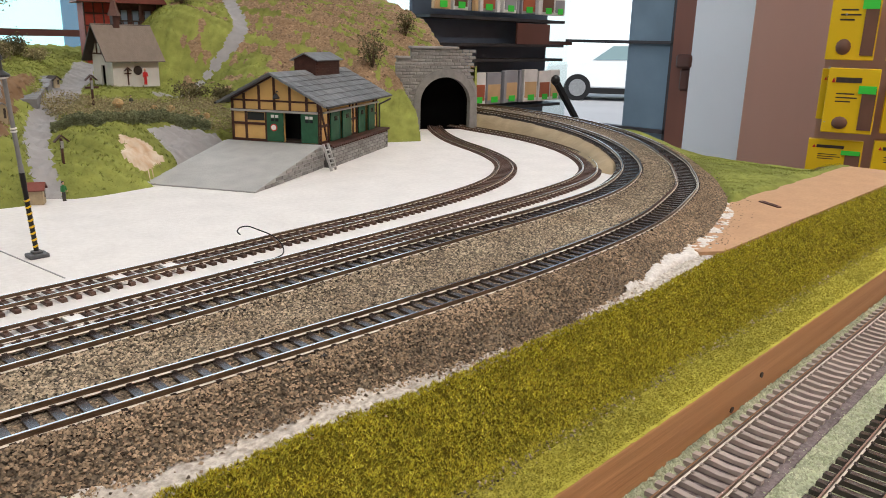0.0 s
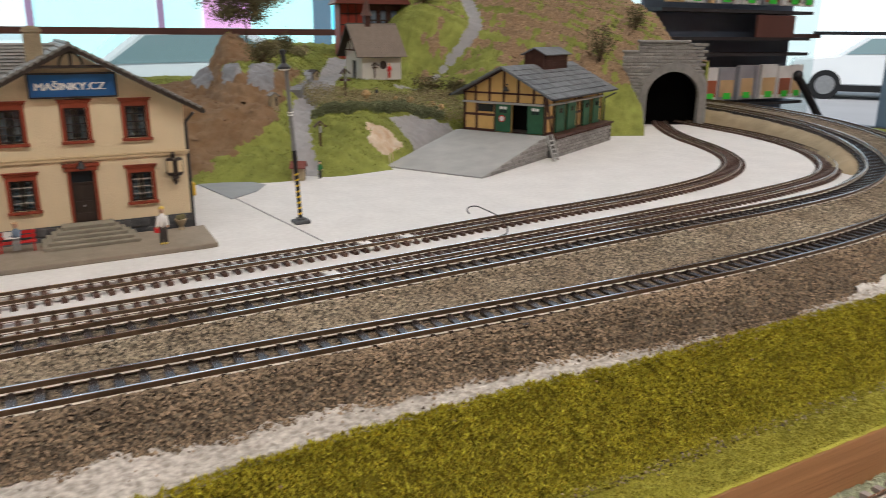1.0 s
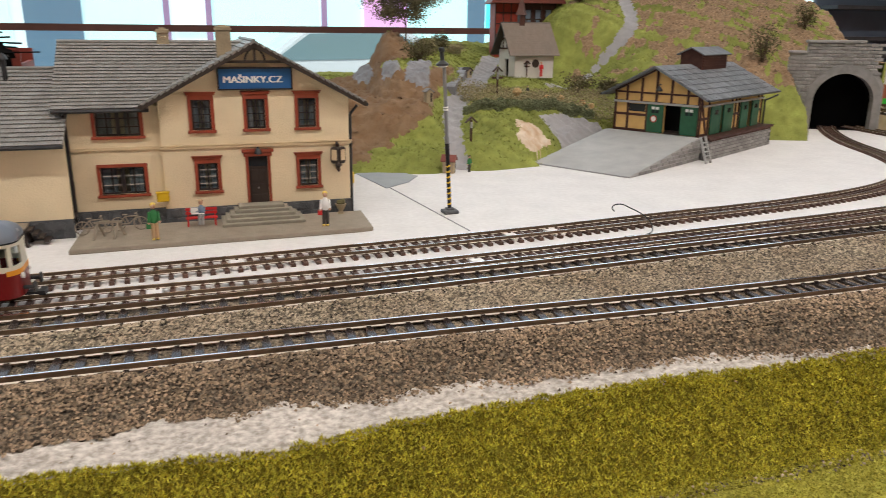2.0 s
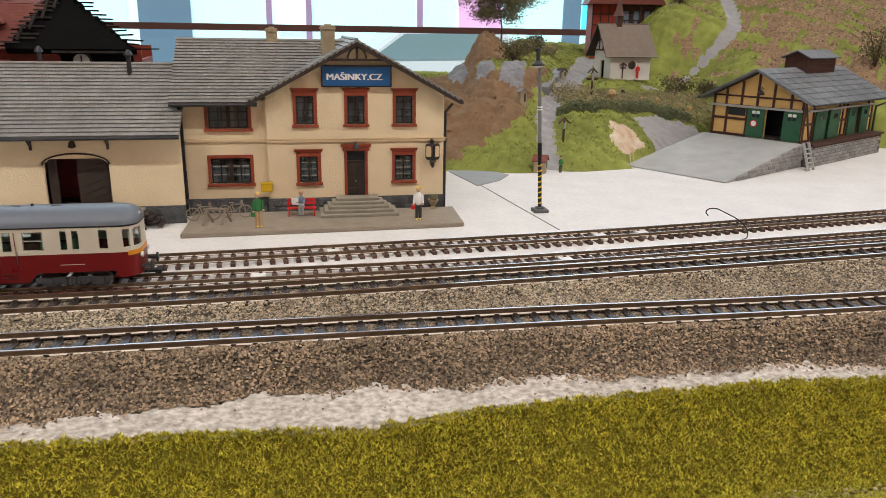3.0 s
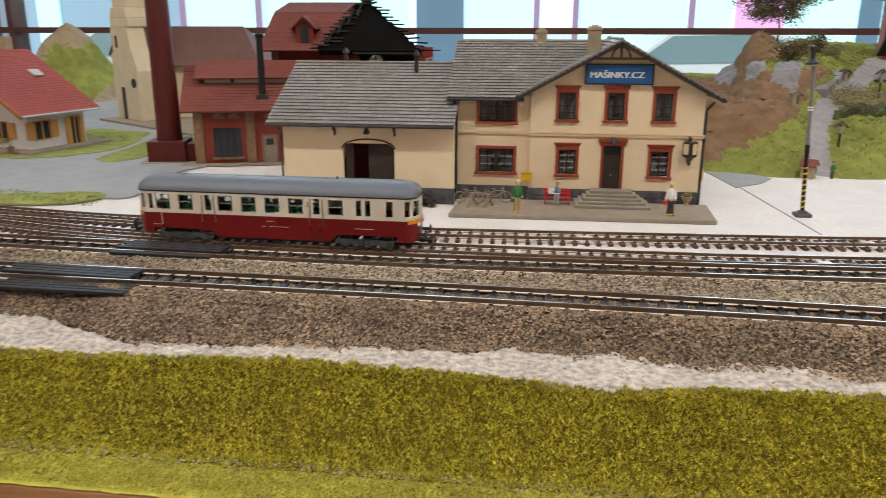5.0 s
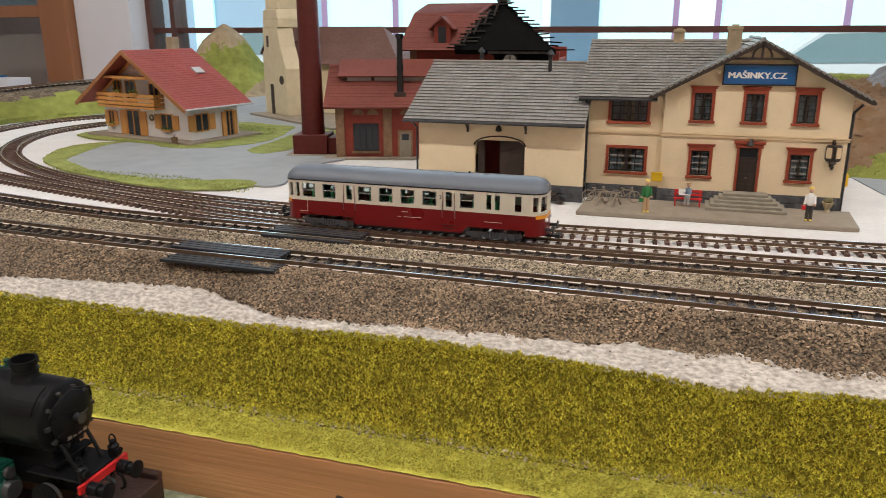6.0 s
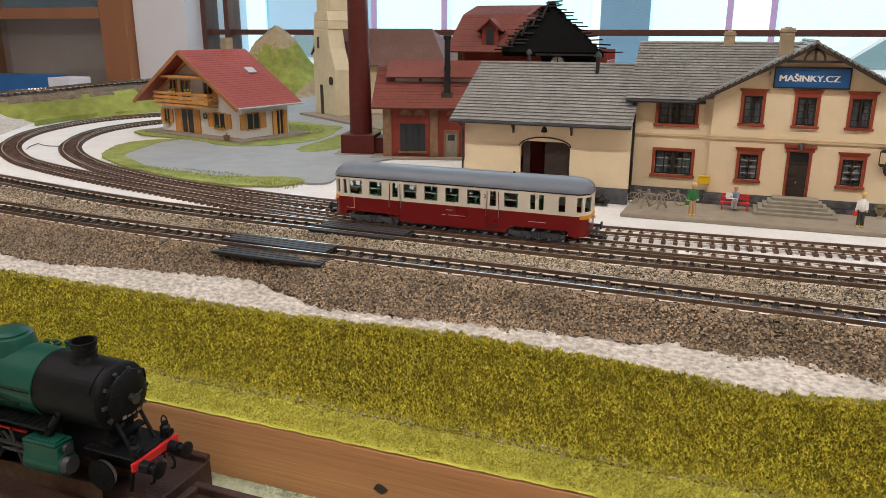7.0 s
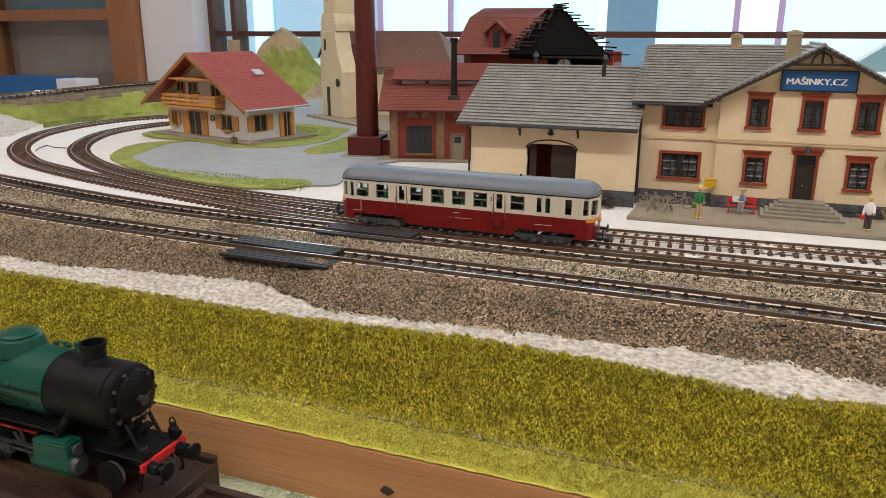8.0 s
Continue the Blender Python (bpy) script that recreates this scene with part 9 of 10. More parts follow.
# front end
part("front_deck", Shape().box(-0.0260, -0.0105, 0.0160, -0.0010, 0.0105, 0.0169).box(-0.0200, -0.0060, 0.0169, -0.0150, 0.0060, 0.0205), M_locoblack, loco, bevel=0.0002)
part("front_step", Shape().beam((-0.0145, -0.0095, 0.0205), (-0.0145, 0.0095, 0.0205), 0.0045, 0.0008).beam((-0.0150, 0.0065, 0.0169), (-0.0150, 0.0065, 0.0205), 0.0010, 0.0010).beam((-0.0150, -0.0065, 0.0169), (-0.0150, -0.0065, 0.0205), 0.0010, 0.0010), M_locoblack, loco)
for y in (-0.0062, 0.0062):
    part("front_stay", Shape().tube((-0.0060, y, 0.0170), (-0.0120, y, BZ - 0.0085), 0.0008, n=8), M_locoblack, loco, smooth=True)
part("buffer_beam", Shape().box(-0.0010, -0.0125, 0.0128, 0.0004, 0.0125, 0.0162), M_locored, loco, "bright red buffer beam", bevel=0.0002)
bb = Shape()
for k in range(12):
    bb.ball((0.0005, -0.0104 + k * 0.0019, 0.0155), 0.0003, 0.0003, 0.0003, 5, 3)
    bb.ball((0.0005, -0.0104 + k * 0.0019, 0.0115), 0.0003, 0.0003, 0.0003, 5, 3)
part("beam_rivets", bb, M_locored, loco)
for y in (-0.0078, 0.0078):
    bf = part("buffer", Shape().lathe([(0.0026, 0.0), (0.0024, 0.0040), (0.0016, 0.0042), (0.0014, 0.0070), (0.0034, 0.0073), (0.0034, 0.0080), (0.001, 0.0084)], (0, 0, 0), 18, 0, Matrix.Rotation(radians(90), 4, "Y")).moved(pose(0.0004, y, 0.0130)), M_locoblack, loco, "black round buffer", smooth=True)
    lp = part("lamp", Shape().lathe([(0.0020, 0.0), (0.0022, 0.0010), (0.0021, 0.0042), (0.0012, 0.0052), (0.0014, 0.0062)], (-0.0022, y * 1.08, 0.0169), 14).tube((-0.0022, y * 1.08, 0.0192), (0.0008, y * 1.08, 0.0192), 0.0015, n=12), M_locoblack, loco, "black front lamp", smooth=True)
    part("lamp_handle", Shape().pipe([(-0.0022 + 0.0016 * math.cos(a), y * 1.08, 0.0228 + 0.0030 * math.sin(a)) for a in [math.pi * k / 8 for k in range(9)]], 0.0003), M_locoblack, lp)
part("coupling_hook", Shape().pipe([(0.0004, 0, 0.0125), (0.0030, 0, 0.0125), (0.0042, 0, 0.0112), (0.0036, 0, 0.0098)], 0.0007), M_darkmetal, loco)
for y in (-0.0058, 0.0058):
    part("brake_hose", Shape().pipe([(0.0006, y, 0.0110), (0.0022, y, 0.0105), (0.0034, y, 0.0080), (0.0030, y, 0.0055), (0.0014, y, 0.0045)], 0.0006, 7), M_locoblack, loco, smooth=True)
part("guard_iron", Shape().beam((-0.0040, -0.0087, 0.0105), (-0.0060, -0.0087, 0.0012), 0.0014, 0.0010).beam((-0.0040, 0.0087, 0.0105), (-0.0060, 0.0087, 0.0012), 0.0014, 0.0010), M_locoblack, loco)

# ---- platform lamp mast with warning stripes ----
mast = thing("lamp_mast", (0.0600, -0.0150, 0.0), "grey lamp mast with black and yellow stripes", "lamp mast")
lean = Matrix.Rotation(radians(-3.0), 4, "Y")
part("foot", Shape().box(-0.0048, -0.0040, 0.0, 0.0048, 0.0040, 0.0022).box(-0.0025, -0.0022, 0.0022, 0.0025, 0.0022, 0.0036), M_plinth, mast, "grey concrete foot", bevel=0.0004)
part("striped_base", Shape().tube((0, 0, 0.0036), (0, 0, 0.0366), 0.00125, n=12).moved(lean), M_black, mast, smooth=True)
for k in range(8):
    z = 0.0058 + k * 0.0034
    part("stripe", Shape().tube((0.0002, 0, z), (-0.0002, 0.0, z + 0.0009), 0.00142, n=12).moved(lean), M_yellow, mast, smooth=True)
part("pole", Shape().tube((0, 0, 0.0366), (0, 0, 0.0480), 0.0013, n=12).tube((0, 0, 0.0480), (0, 0, 0.0905), 0.0011, n=12).moved(lean), M_lamp_grey, mast, "plain grey pole", smooth=True)
part("collar", Shape().tube((0, 0, 0.0640), (0, 0, 0.0648), 0.0015, n=12).tube((0, 0, 0.0655), (0, 0, 0.0663), 0.0015, n=12).moved(lean), M_white, mast, smooth=True)
part("sleeve", Shape().tube((0, 0, 0.0366), (0, 0, 0.0440), 0.0014, n=12).moved(lean), M_black, mast, smooth=True)
part("lamp_head", Shape().lathe([(0.0040, 0.0), (0.0038, 0.0010), (0.0020, 0.0024), (0.0013, 0.0030), (0.0012, 0.0078), (0.0018, 0.0082), (0.0018, 0.0100), (0.0004, 0.0106)], (-0.0010, 0, 0.0905), 16).moved(lean), M_darkmetal, mast, "dark lamp head", smooth=True)
part("lamp_glass", Shape().lathe([(0.0030, 0.0), (0.0028, -0.0008), (0.0005, -0.0012)], (-0.0010, 0, 0.0905), 14).moved(lean), M_white, mast, smooth=True)


# ---- figurines ----
def figurine(x, y, z, face, cloth, legs, hair, label, seated=False, h=0.0200, extra=None, bag=None):
    """A small painted figure as one plain mesh."""
    k = h / 0.0200
    s = Shape()
    if seated:
        s.ball((0, 0, 0.0072), 0.0020, 0.0017, 0.0034, 8, 6, 0)
        s.tube((-0.0009, -0.0008, 0.0045), (-0.0009, -0.0048, 0.0046), 0.0009, mi=1).tube((0.0009, -0.0008, 0.0045), (0.0009, -0.0048, 0.0046), 0.0009, mi=1)
        s.tube((-0.0009, -0.0048, 0.0048), (-0.0009, -0.0054, 0.0004), 0.0008, mi=1).tube((0.0009, -0.0048, 0.0048), (0.0009, -0.0054, 0.0004), 0.0008, mi=1)
        s.ball((0, -0.0002, 0.0122), 0.0013, 0.0013, 0.0016, 8, 6, 2)
        s.ball((0, 0.0, 0.0132), 0.0018, 0.0018, 0.0007, 8, 4, 3)
        s.tube((-0.0018, -0.0002, 0.0092), (-0.0022, -0.0030, 0.0070), 0.0006, mi=0).tube((0.0018, -0.0002, 0.0092), (0.0016, -0.0032, 0.0066), 0.0006, mi=0)
        s.box(-0.0050, -0.0045, 0.0062, 0.0018, -0.0035, 0.0066, 4)
        s.box(-0.0055, -0.0030, 0.0066, -0.0015, -0.0026, 0.0096, 4)
    else:
        s.tube((-0.0010, 0, 0), (-0.0009, 0, 0.0092), 0.0009, 0.0011, 8, 1).tube((0.0011, 0.0004, 0), (0.0009, 0, 0.0092), 0.0009, 0.0011, 8, 1)
        s.ball((-0.0010, -0.0006, 0.0006), 0.0009, 0.0016, 0.0006, 8, 4, 3).ball((0.0011, -0.0004, 0.0006), 0.0009, 0.0016, 0.0006, 8, 4, 3)
        s.ball((0, 0, 0.0125), 0.0023, 0.0015, 0.0042, 10, 8, 0)
        s.tube((-0.0021, 0, 0.0152), (-0.0028, -0.0006, 0.0098), 0.0008, 0.0007, 7, 0).tube((0.0021, 0, 0.0152), (0.0026, -0.0014, 0.0105), 0.0008, 0.0007, 7, 0)
        s.ball((-0.0028, -0.0008, 0.0093), 0.0007, 0.0007, 0.0008, 6, 4, 2).ball((0.0026, -0.0017, 0.0100), 0.0007, 0.0007, 0.0008, 6, 4, 2)
        s.ball((0, -0.0001, 0.0182), 0.0013, 0.0014, 0.0017, 8, 6, 2)
        s.ball((0, 0.0003, 0.0190), 0.0015, 0.0015, 0.0013, 8, 6, 3)
        if bag:
            s.box(-0.0042, -0.0012, 0.0065, -0.0018, 0.0002, 0.0092, 4)
    mats = [cloth, legs, M_skin, hair, bag or M_white]
    ob = part("figurine", s, mats, smooth=True)
    ob.matrix_basis = pose(x, y, z, 0, 0, face) @ Matrix.Scale(k, 4)
    return tagged(ob, label, "figurine", group="figurines")


M_fgreen = material("figure_green", (0.03, 0.17, 0.05), 0.5, vary=0.05)
M_ftan = material("figure_tan", (0.50, 0.33, 0.18), 0.5, vary=0.05)
M_fblonde = material("figure_yellow", (0.72, 0.52, 0.10), 0.5, vary=0.05)
M_fblue = material("figure_blue", (0.18, 0.24, 0.32), 0.5, vary=0.05)
M_fgrey = material("figure_grey", (0.32, 0.31, 0.30), 0.5, vary=0.05)
M_fred = material("figure_red", (0.60, 0.03, 0.03), 0.5, vary=0.05)
M_fdark = material("figure_dark", (0.06, 0.055, 0.05), 0.5, vary=0.05)
figurine(-0.1125, -0.0400, 0.0026, 8, M_fgreen, M_ftan, M_fblonde, "standing painted figure in green shirt and tan trousers", bag=M_fgreen)
figurine(-0.0885, -0.0150, 0.0040, -5, M_fblue, M_fgrey, M_ftan, "seated painted figure in grey-blue reading on the bench", True)
figurine(-0.0215, -0.0350, 0.0026, -12, M_white, M_fdark, M_fblonde, "standing painted figure in white shirt with red bag", bag=M_fred)
figurine(0.1195, 0.112, 0.0006, 15, M_fgreen, M_fdark, M_fdark, "small painted figure in green at the path", h=0.0135)
figurine(0.2940, 0.3530, 0.0600, 0, M_fred, M_fred, M_skin, "small painted figure in red beside the chapel", h=0.0165)
figurine(0.2470, 0.285, float(on_hill(0.247, 0.285)[0]), 0, M_fdark, M_fdark, M_fdark, "small dark painted figure in the garden", h=0.0120)

bench = thing("bench", (-0.0885, -0.0135, 0.0026), "red slatted platform bench", "bench")
for k in range(3):
    part("seat_slat", Shape().box(-0.0085, -0.0040 + k * 0.0016, 0.0044, 0.0085, -0.0028 + k * 0.0016, 0.0050), M_fred, bench)
for k in range(2):
    part("back_slat", Shape().box(-0.0085, 0.0012, 0.0060 + k * 0.0022, 0.0085, 0.0017, 0.0075 + k * 0.0022), M_fred, bench)
for x in (-0.0078, 0.0070):
    part("leg", Shape().box(x, -0.0040, 0, x + 0.0008, -0.0032, 0.0044).box(x, 0.0008, 0, x + 0.0008, 0.0018, 0.0096), M_fred, bench)
box = thing("post_box", (-0.1085, -0.0012, 0.0150), "small yellow post box on the wall", "post box")
part("body", Shape().box(-0.0034, -0.0030, 0, 0.0034, 0.0, 0.0050), M_yellow, box, bevel=0.0004)
part("lid", Shape().box(-0.0037, -0.0034, 0.0050, 0.0037, 0.0, 0.0057), M_yellow, box, bevel=0.0002)


def bicycle(x, y, rz):
    b = thing("bicycle", (x, y, 0.0026), "unpainted beige model bicycle by the wall", "bicycle", rz=rz, group="bicycles")
    for xx in (-0.0058, 0.0058):
        part("wheel", Shape().pipe([(xx + 0.0036 * math.cos(k * math.tau / 18), 0, 0.0040 + 0.0036 * math.sin(k * math.tau / 18)) for k in range(19)], 0.00032, 5).pipe([(xx - 0.0036, 0, 0.0040), (xx + 0.0036, 0, 0.0040)], 0.00012, 4).pipe([(xx, 0, 0.0004), (xx, 0, 0.0076)], 0.00012, 4)
             .pipe([(xx - 0.0025, 0, 0.0015), (xx + 0.0025, 0, 0.0065)], 0.00012, 4).pipe([(xx - 0.0025, 0, 0.0065), (xx + 0.0025, 0, 0.0015)], 0.00012, 4), M_platform, b)
    part("frame", Shape().pipe([(-0.0058, 0, 0.0040), (-0.0020, 0, 0.0080), (0.0042, 0, 0.0082), (-0.0004, 0, 0.0038), (-0.0058, 0, 0.0040)], 0.00035, 5).pipe([(-0.0020, 0, 0.0080), (-0.0004, 0, 0.0038)], 0.00035, 5).pipe([(0.0058, 0, 0.0040), (0.0040, 0, 0.0096)], 0.00035, 5), M_platform, b)
    part("handlebar", Shape().pipe([(0.0030, -0.0020, 0.0096), (0.0040, -0.0012, 0.0100), (0.0040, 0.0012, 0.0100), (0.0030, 0.0020, 0.0096)], 0.0003, 5), M_platform, b)
    part("saddle", Shape().box(-0.0034, -0.0007, 0.0088, -0.0008, 0.0007, 0.0094), M_platform, b, bevel=0.0002)


bicycle(-0.1440, -0.0200, 4)
bicycle(-0.1265, -0.0160, -3)
tre = thing("bicycle_stand", (-0.1360, -0.0290, 0.0026), "beige wooden trestle bicycle stand", "trestle")
part("beam", Shape().beam((-0.007, 0, 0.0085), (0.007, 0, 0.0085), 0.0010, 0.0012), M_platform, tre)
for x in (-0.005, 0.005):
    part("leg", Shape().beam((x, 0.0, 0.0085), (x - 0.0025, -0.004, 0), 0.0009, 0.0009).beam((x, 0.0, 0.0085), (x + 0.0025, 0.004, 0), 0.0009, 0.0009), M_platform, tre)
pc = thing("platform_clock", (-0.0078, -0.0005, 0.0365), "dark brown station clock with pale faces on a bracket", "clock")
part("bracket", Shape().box(-0.0008, -0.0010, -0.0075, 0.0008, 0.0, 0.0090).pipe([(0, 0, 0.0082), (0, -0.0060, 0.0082)], 0.0005).pipe([(0, 0, 0.0030), (0, -0.0020, 0.0062), (0, -0.0050, 0.0080)], 0.0004), M_dark, pc)
for q in (-1, 1):
    m = Matrix.Translation((q * 0.0022, -0.0052, 0.0015)) @ Matrix.Rotation(radians(q * 32), 4, "Z")
    c = part("clock_case", Shape().prism([(-0.0024, -0.0036), (-0.0013, -0.0050), (0.0013, -0.0050), (0.0024, -0.0036), (0.0024, 0.0040), (0.0014, 0.0050), (-0.0014, 0.0050), (-0.0024, 0.0040)], -0.0008, 0.0008, "y").moved(m), M_dark, pc, bevel=0.0002)
    part("dial", Shape().prism([(-0.0015, -0.0030), (0.0015, -0.0030), (0.0017, 0.0), (0.0015, 0.0034), (-0.0015, 0.0034), (-0.0017, 0.0)], -0.0010, -0.0007, "y").moved(m), M_cream2, c, "pale clock dial")
part("drop", Shape().lathe([(0.0004, -0.0085), (0.0012, -0.0072), (0.0008, -0.0058), (0.0022, -0.0045), (0.0018, -0.0034)], (0, -0.0052, 0), 10).pipe([(0, -0.0052, 0.0062), (0, -0.0052, 0.0084)], 0.0006), M_dark, pc, smooth=True)
pot = thing("flower_urn", (-0.0075, -0.0075, 0.0026), "tan stone urn with dry plants", "urn")
part("urn", Shape().lathe([(0.0022, 0), (0.0012, 0.0016), (0.0026, 0.0040), (0.0034, 0.0060), (0.0028, 0.0060)], n=14), M_chimney, pot, smooth=True)
part("plant", Shape().ball((0, 0, 0.0068), 0.0030, 0.0030, 0.0018, 7, 4).ball((0.001, -0.001, 0.0078), 0.0016, 0.0014, 0.0014, 6, 4), M_bush, pot)


# ---- small things on the board ----
def crossing(x0, x1, y0, y1, z, n, label, slope):
    c = thing("level_crossing", ((x0 + x1) / 2, (y0 + y1) / 2, z), label, "level crossing", rz=slope, group="level crossings")
    w = (y1 - y0) / n
    for k in range(n):
        part("plank", Shape().box((x0 - x1) / 2 + (0.002 if k % 2 else 0), (y0 - y1) / 2 + k * w + 0.0003, 0.0, (x1 - x0) / 2, (y0 - y1) / 2 + (k + 1) * w - 0.0003, 0.0016), M_crossing, c, bevel=0.0002)
    return c


crossing(-0.326, -0.266, -0.2110, -0.1985, 0.0084, 4, "black plank crossing between the rails", -2.5)
crossing(-0.321, -0.261, -0.2255, -0.2140, 0.0066, 4, "black planks laid beside the rail", -1.0)
crossing(-0.297, -0.244, -0.1700, -0.1575, 0.0084, 4, "black plank crossing between the rails", -2.0)
crossing(-0.297, -0.247, -0.1768, -0.1735, 0.0078, 1, "black plank laid beside the rail", -2.0)

wire = bpy.data.curves.new("loose_wire", "CURVE")
wire.dimensions, wire.bevel_depth, wire.bevel_resolution = "3D", 0.00035, 2
sp = wire.splines.new("BEZIER")
_w = [(0.128, -0.098, 0.0008), (0.142, -0.098, 0.001), (0.1505, -0.091, 0.002), (0.152, -0.083, 0.006), (0.146, -0.074, 0.0105), (0.140, -0.070, 0.0125), (0.1365, -0.069, 0.0105), (0.138, -0.069, 0.008)]
sp.bezier_points.add(len(_w) - 1)
for b, c in zip(sp.bezier_points, _w):
    b.co, b.handle_left_type, b.handle_right_type = (c[0] + 0.007, c[1], c[2]), "AUTO", "AUTO"
wire.materials.append(M_black)
tmp = new("loose_wire", wire)
me = bpy.data.meshes.new_from_object(tmp.evaluated_get(bpy.context.evaluated_depsgraph_get()))
bpy.data.objects.remove(tmp)
tagged(new("loose_wire", me), "thin black feeder wire curling up from the track", "wire")
for line, xs in ((LINE_D, (-0.205, -0.075, 0.075, 0.10)), (LINE_C, (-0.235, -0.11, 0.04))):
    for x in xs:
        P, T, Nn = line.at(np.array([along(line, x)]))
        a = math.degrees(math.atan2(T[0][1], T[0][0]))
        j = tagged(part("rail_joint_plate", Shape().box(-0.0032, -0.0075, 0.0006, 0.0032, 0.0075, 0.0019), M_white, bevel=0.0002), "white plastic plate between track lengths", "joint plate", group="joint plates")
        j.matrix_basis = pose(*P[0], 0, 0, a)
tagged(part("board_seam", Shape().prism([(0.0397, 0.100), (0.0403, 0.100), (0.0573, -0.060), (0.0567, -0.060)], 0.0, 0.0004, "z"), M_path), "thin joint between the white boards", "joint", kind="structure")
tagged(part("grey_corner", Shape().prism([(0.030, 0.135), (0.040, 0.069), (0.062, 0.087), (0.075, 0.108), (0.06, 0.14)], 0.0, 0.0006, "z"), M_asphalt), "grey painted ground at the hill's foot", "ground", kind="structure")
yb = thing("yellow_bin", (0.0155, 0.098, 0.0), "small yellow bin with a grey lid", "bin")
part("body", Shape().box(-0.006, -0.005, 0, 0.006, 0.005, 0.0090), M_yellow, yb, bevel=0.0006)
part("lid", Shape().tube((-0.001, 0, 0.0090), (-0.001, 0, 0.0150), 0.0030, n=12), M_concrete, yb, smooth=True)

# wayside shrines, hives and beehive hut by the path
M_boardgrey = material("weathered_grey_board", (0.26, 0.22, 0.17), 0.8, vary=0.15, scale=200)


def hutlet(x, y, z, w, h, rz, label, wall=None, roof=None):
    t = thing("wooden_hut", (x, y, z), label, "hut", rz=rz, group="small huts")
    part("wall", Shape().box(-w / 2, -w / 2, 0, w / 2, w / 2, h).prism([(-w / 2, h), (w / 2, h), (0, h + w * 0.34)], -w / 2, w / 2, "y"), wall or M_boardgrey, t)
    for q in (-1, 1):
        part("roof", roof_sheet((q * w * 0.72, -w * 0.66, h - w * 0.12), (0, w * 1.32, 0), (-q * w * 0.72, 0, w * 0.50), 0.0008), roof or M_dark, t)
    part("opening", Shape().box(w * 0.08, -w / 2 - 0.0003, h * 0.35, w * 0.36, -w / 2, h * 0.85), M_dark, t)


hutlet(0.1035, 0.1155, 0.0004, 0.0092, 0.0110, 62, "small cream hut with a red-brown roof at the path", M_chimney, M_roof_red)
hutlet(0.2050, 0.356, float(on_hill(0.205, 0.356)[0]) - 0.001, 0.0075, 0.0085, 30, "small cream hut with a brown roof above the path", M_chimney, M_dark)
hutlet(0.1185, 0.2215, float(on_hill(0.1185, 0.2215)[0]) - 0.002, 0.0062, 0.0150, 10, "narrow cream shrine hut on the slope", M_chimney, M_stonewall)


def shrine(x, y, h, label, cross=False):
    z = float(on_hill(x, y)[0]) - 0.001
    t = thing("wayside_cross", (x, y, z), label, "wayside cross", group="wayside crosses")
    part("post", Shape().box(-0.0008, -0.0008, 0, 0.0008, 0.0008, h), M_timber, t)
    if cross:
        part("arm", Shape().box(-0.0058, -0.0009, h * 0.64, 0.0058, 0.0009, h * 0.64 + 0.0018), M_timber, t)
    for q in (-1, 1):
        part("roof", Shape().beam((0, 0, h + 0.0022), (q * 0.0052, 0, h - 0.0026), 0.0040, 0.0007), M_timber, t)
    part("figure_plate", Shape().box(-0.0010, -0.0014, h * 0.62, 0.0010, -0.0008, h * 0.9), M_fgrey, t)


shrine(0.1375, 0.158, 0.0190, "brown roofed wayside cross beside the path")
shrine(0.2105, 0.280, 0.0270, "tall brown wooden wayside cross", True)

# tree and shrubs on the cliff top


def tall_tree(x, y, h, r, seed):
    z = float(on_hill(x, y)[0]) - 0.001
    t = thing("tree", (x, y, z), "tall thin tree with dark loose foliage", "tree")
    rng = np.random.default_rng(seed)
    s = Shape()
    bend = [(0, 0, 0), (0.001, 0, h * 0.35), (-0.002, 0.001, h * 0.65), (-0.004, 0, h * 0.92)]
    for k, (a, b) in enumerate(zip(bend, bend[1:])):
        s.tube(a, b, 0.0013 - 0.0003 * k, 0.0010 - 0.0003 * k, 7, caps=False)
    tips = []
    for k in range(26):
        f = rng.uniform(0.52, 0.98)
        a0 = Vector((-0.002 * f, 0, h * f))
        an, out_ = rng.uniform(0, math.tau), r * rng.uniform(0.35, 1.0) * (1.25 - 0.6 * abs(f - 0.65))
        b = a0 + Vector((math.cos(an) * out_, math.sin(an) * out_, rng.uniform(-0.1, 0.28) * r))
        s.tube(a0, b, 0.0004, 0.00015, 4, caps=False)
        tips += [b, a0.lerp(b, 0.6)]
    part("trunk", s, M_twig, t)
    n = 9000
    tips = np.array([tuple(q) for q in tips])
    c = tips[rng.integers(0, len(tips), n)] + rng.normal(0, 1, (n, 3)) * r * np.array([0.16, 0.16, 0.11])
    u = rng.normal(0, 1, (n, 3))
    u /= np.linalg.norm(u, axis=1, keepdims=True)
    w = np.cross(u, rng.normal(0, 1, (n, 3)))
    w /= np.linalg.norm(w, axis=1, keepdims=True)
    sz = 0.0012 * rng.uniform(0.6, 1.3, (n, 1))
    v = np.stack([c - u * sz, c + w * sz * 0.7, c + u * sz, c - w * sz * 0.7], 1)
    new("crown", fast_mesh("crown", (v.reshape(-1, 3), np.arange(4 * n)), n, 4, M_bush)).parent = t


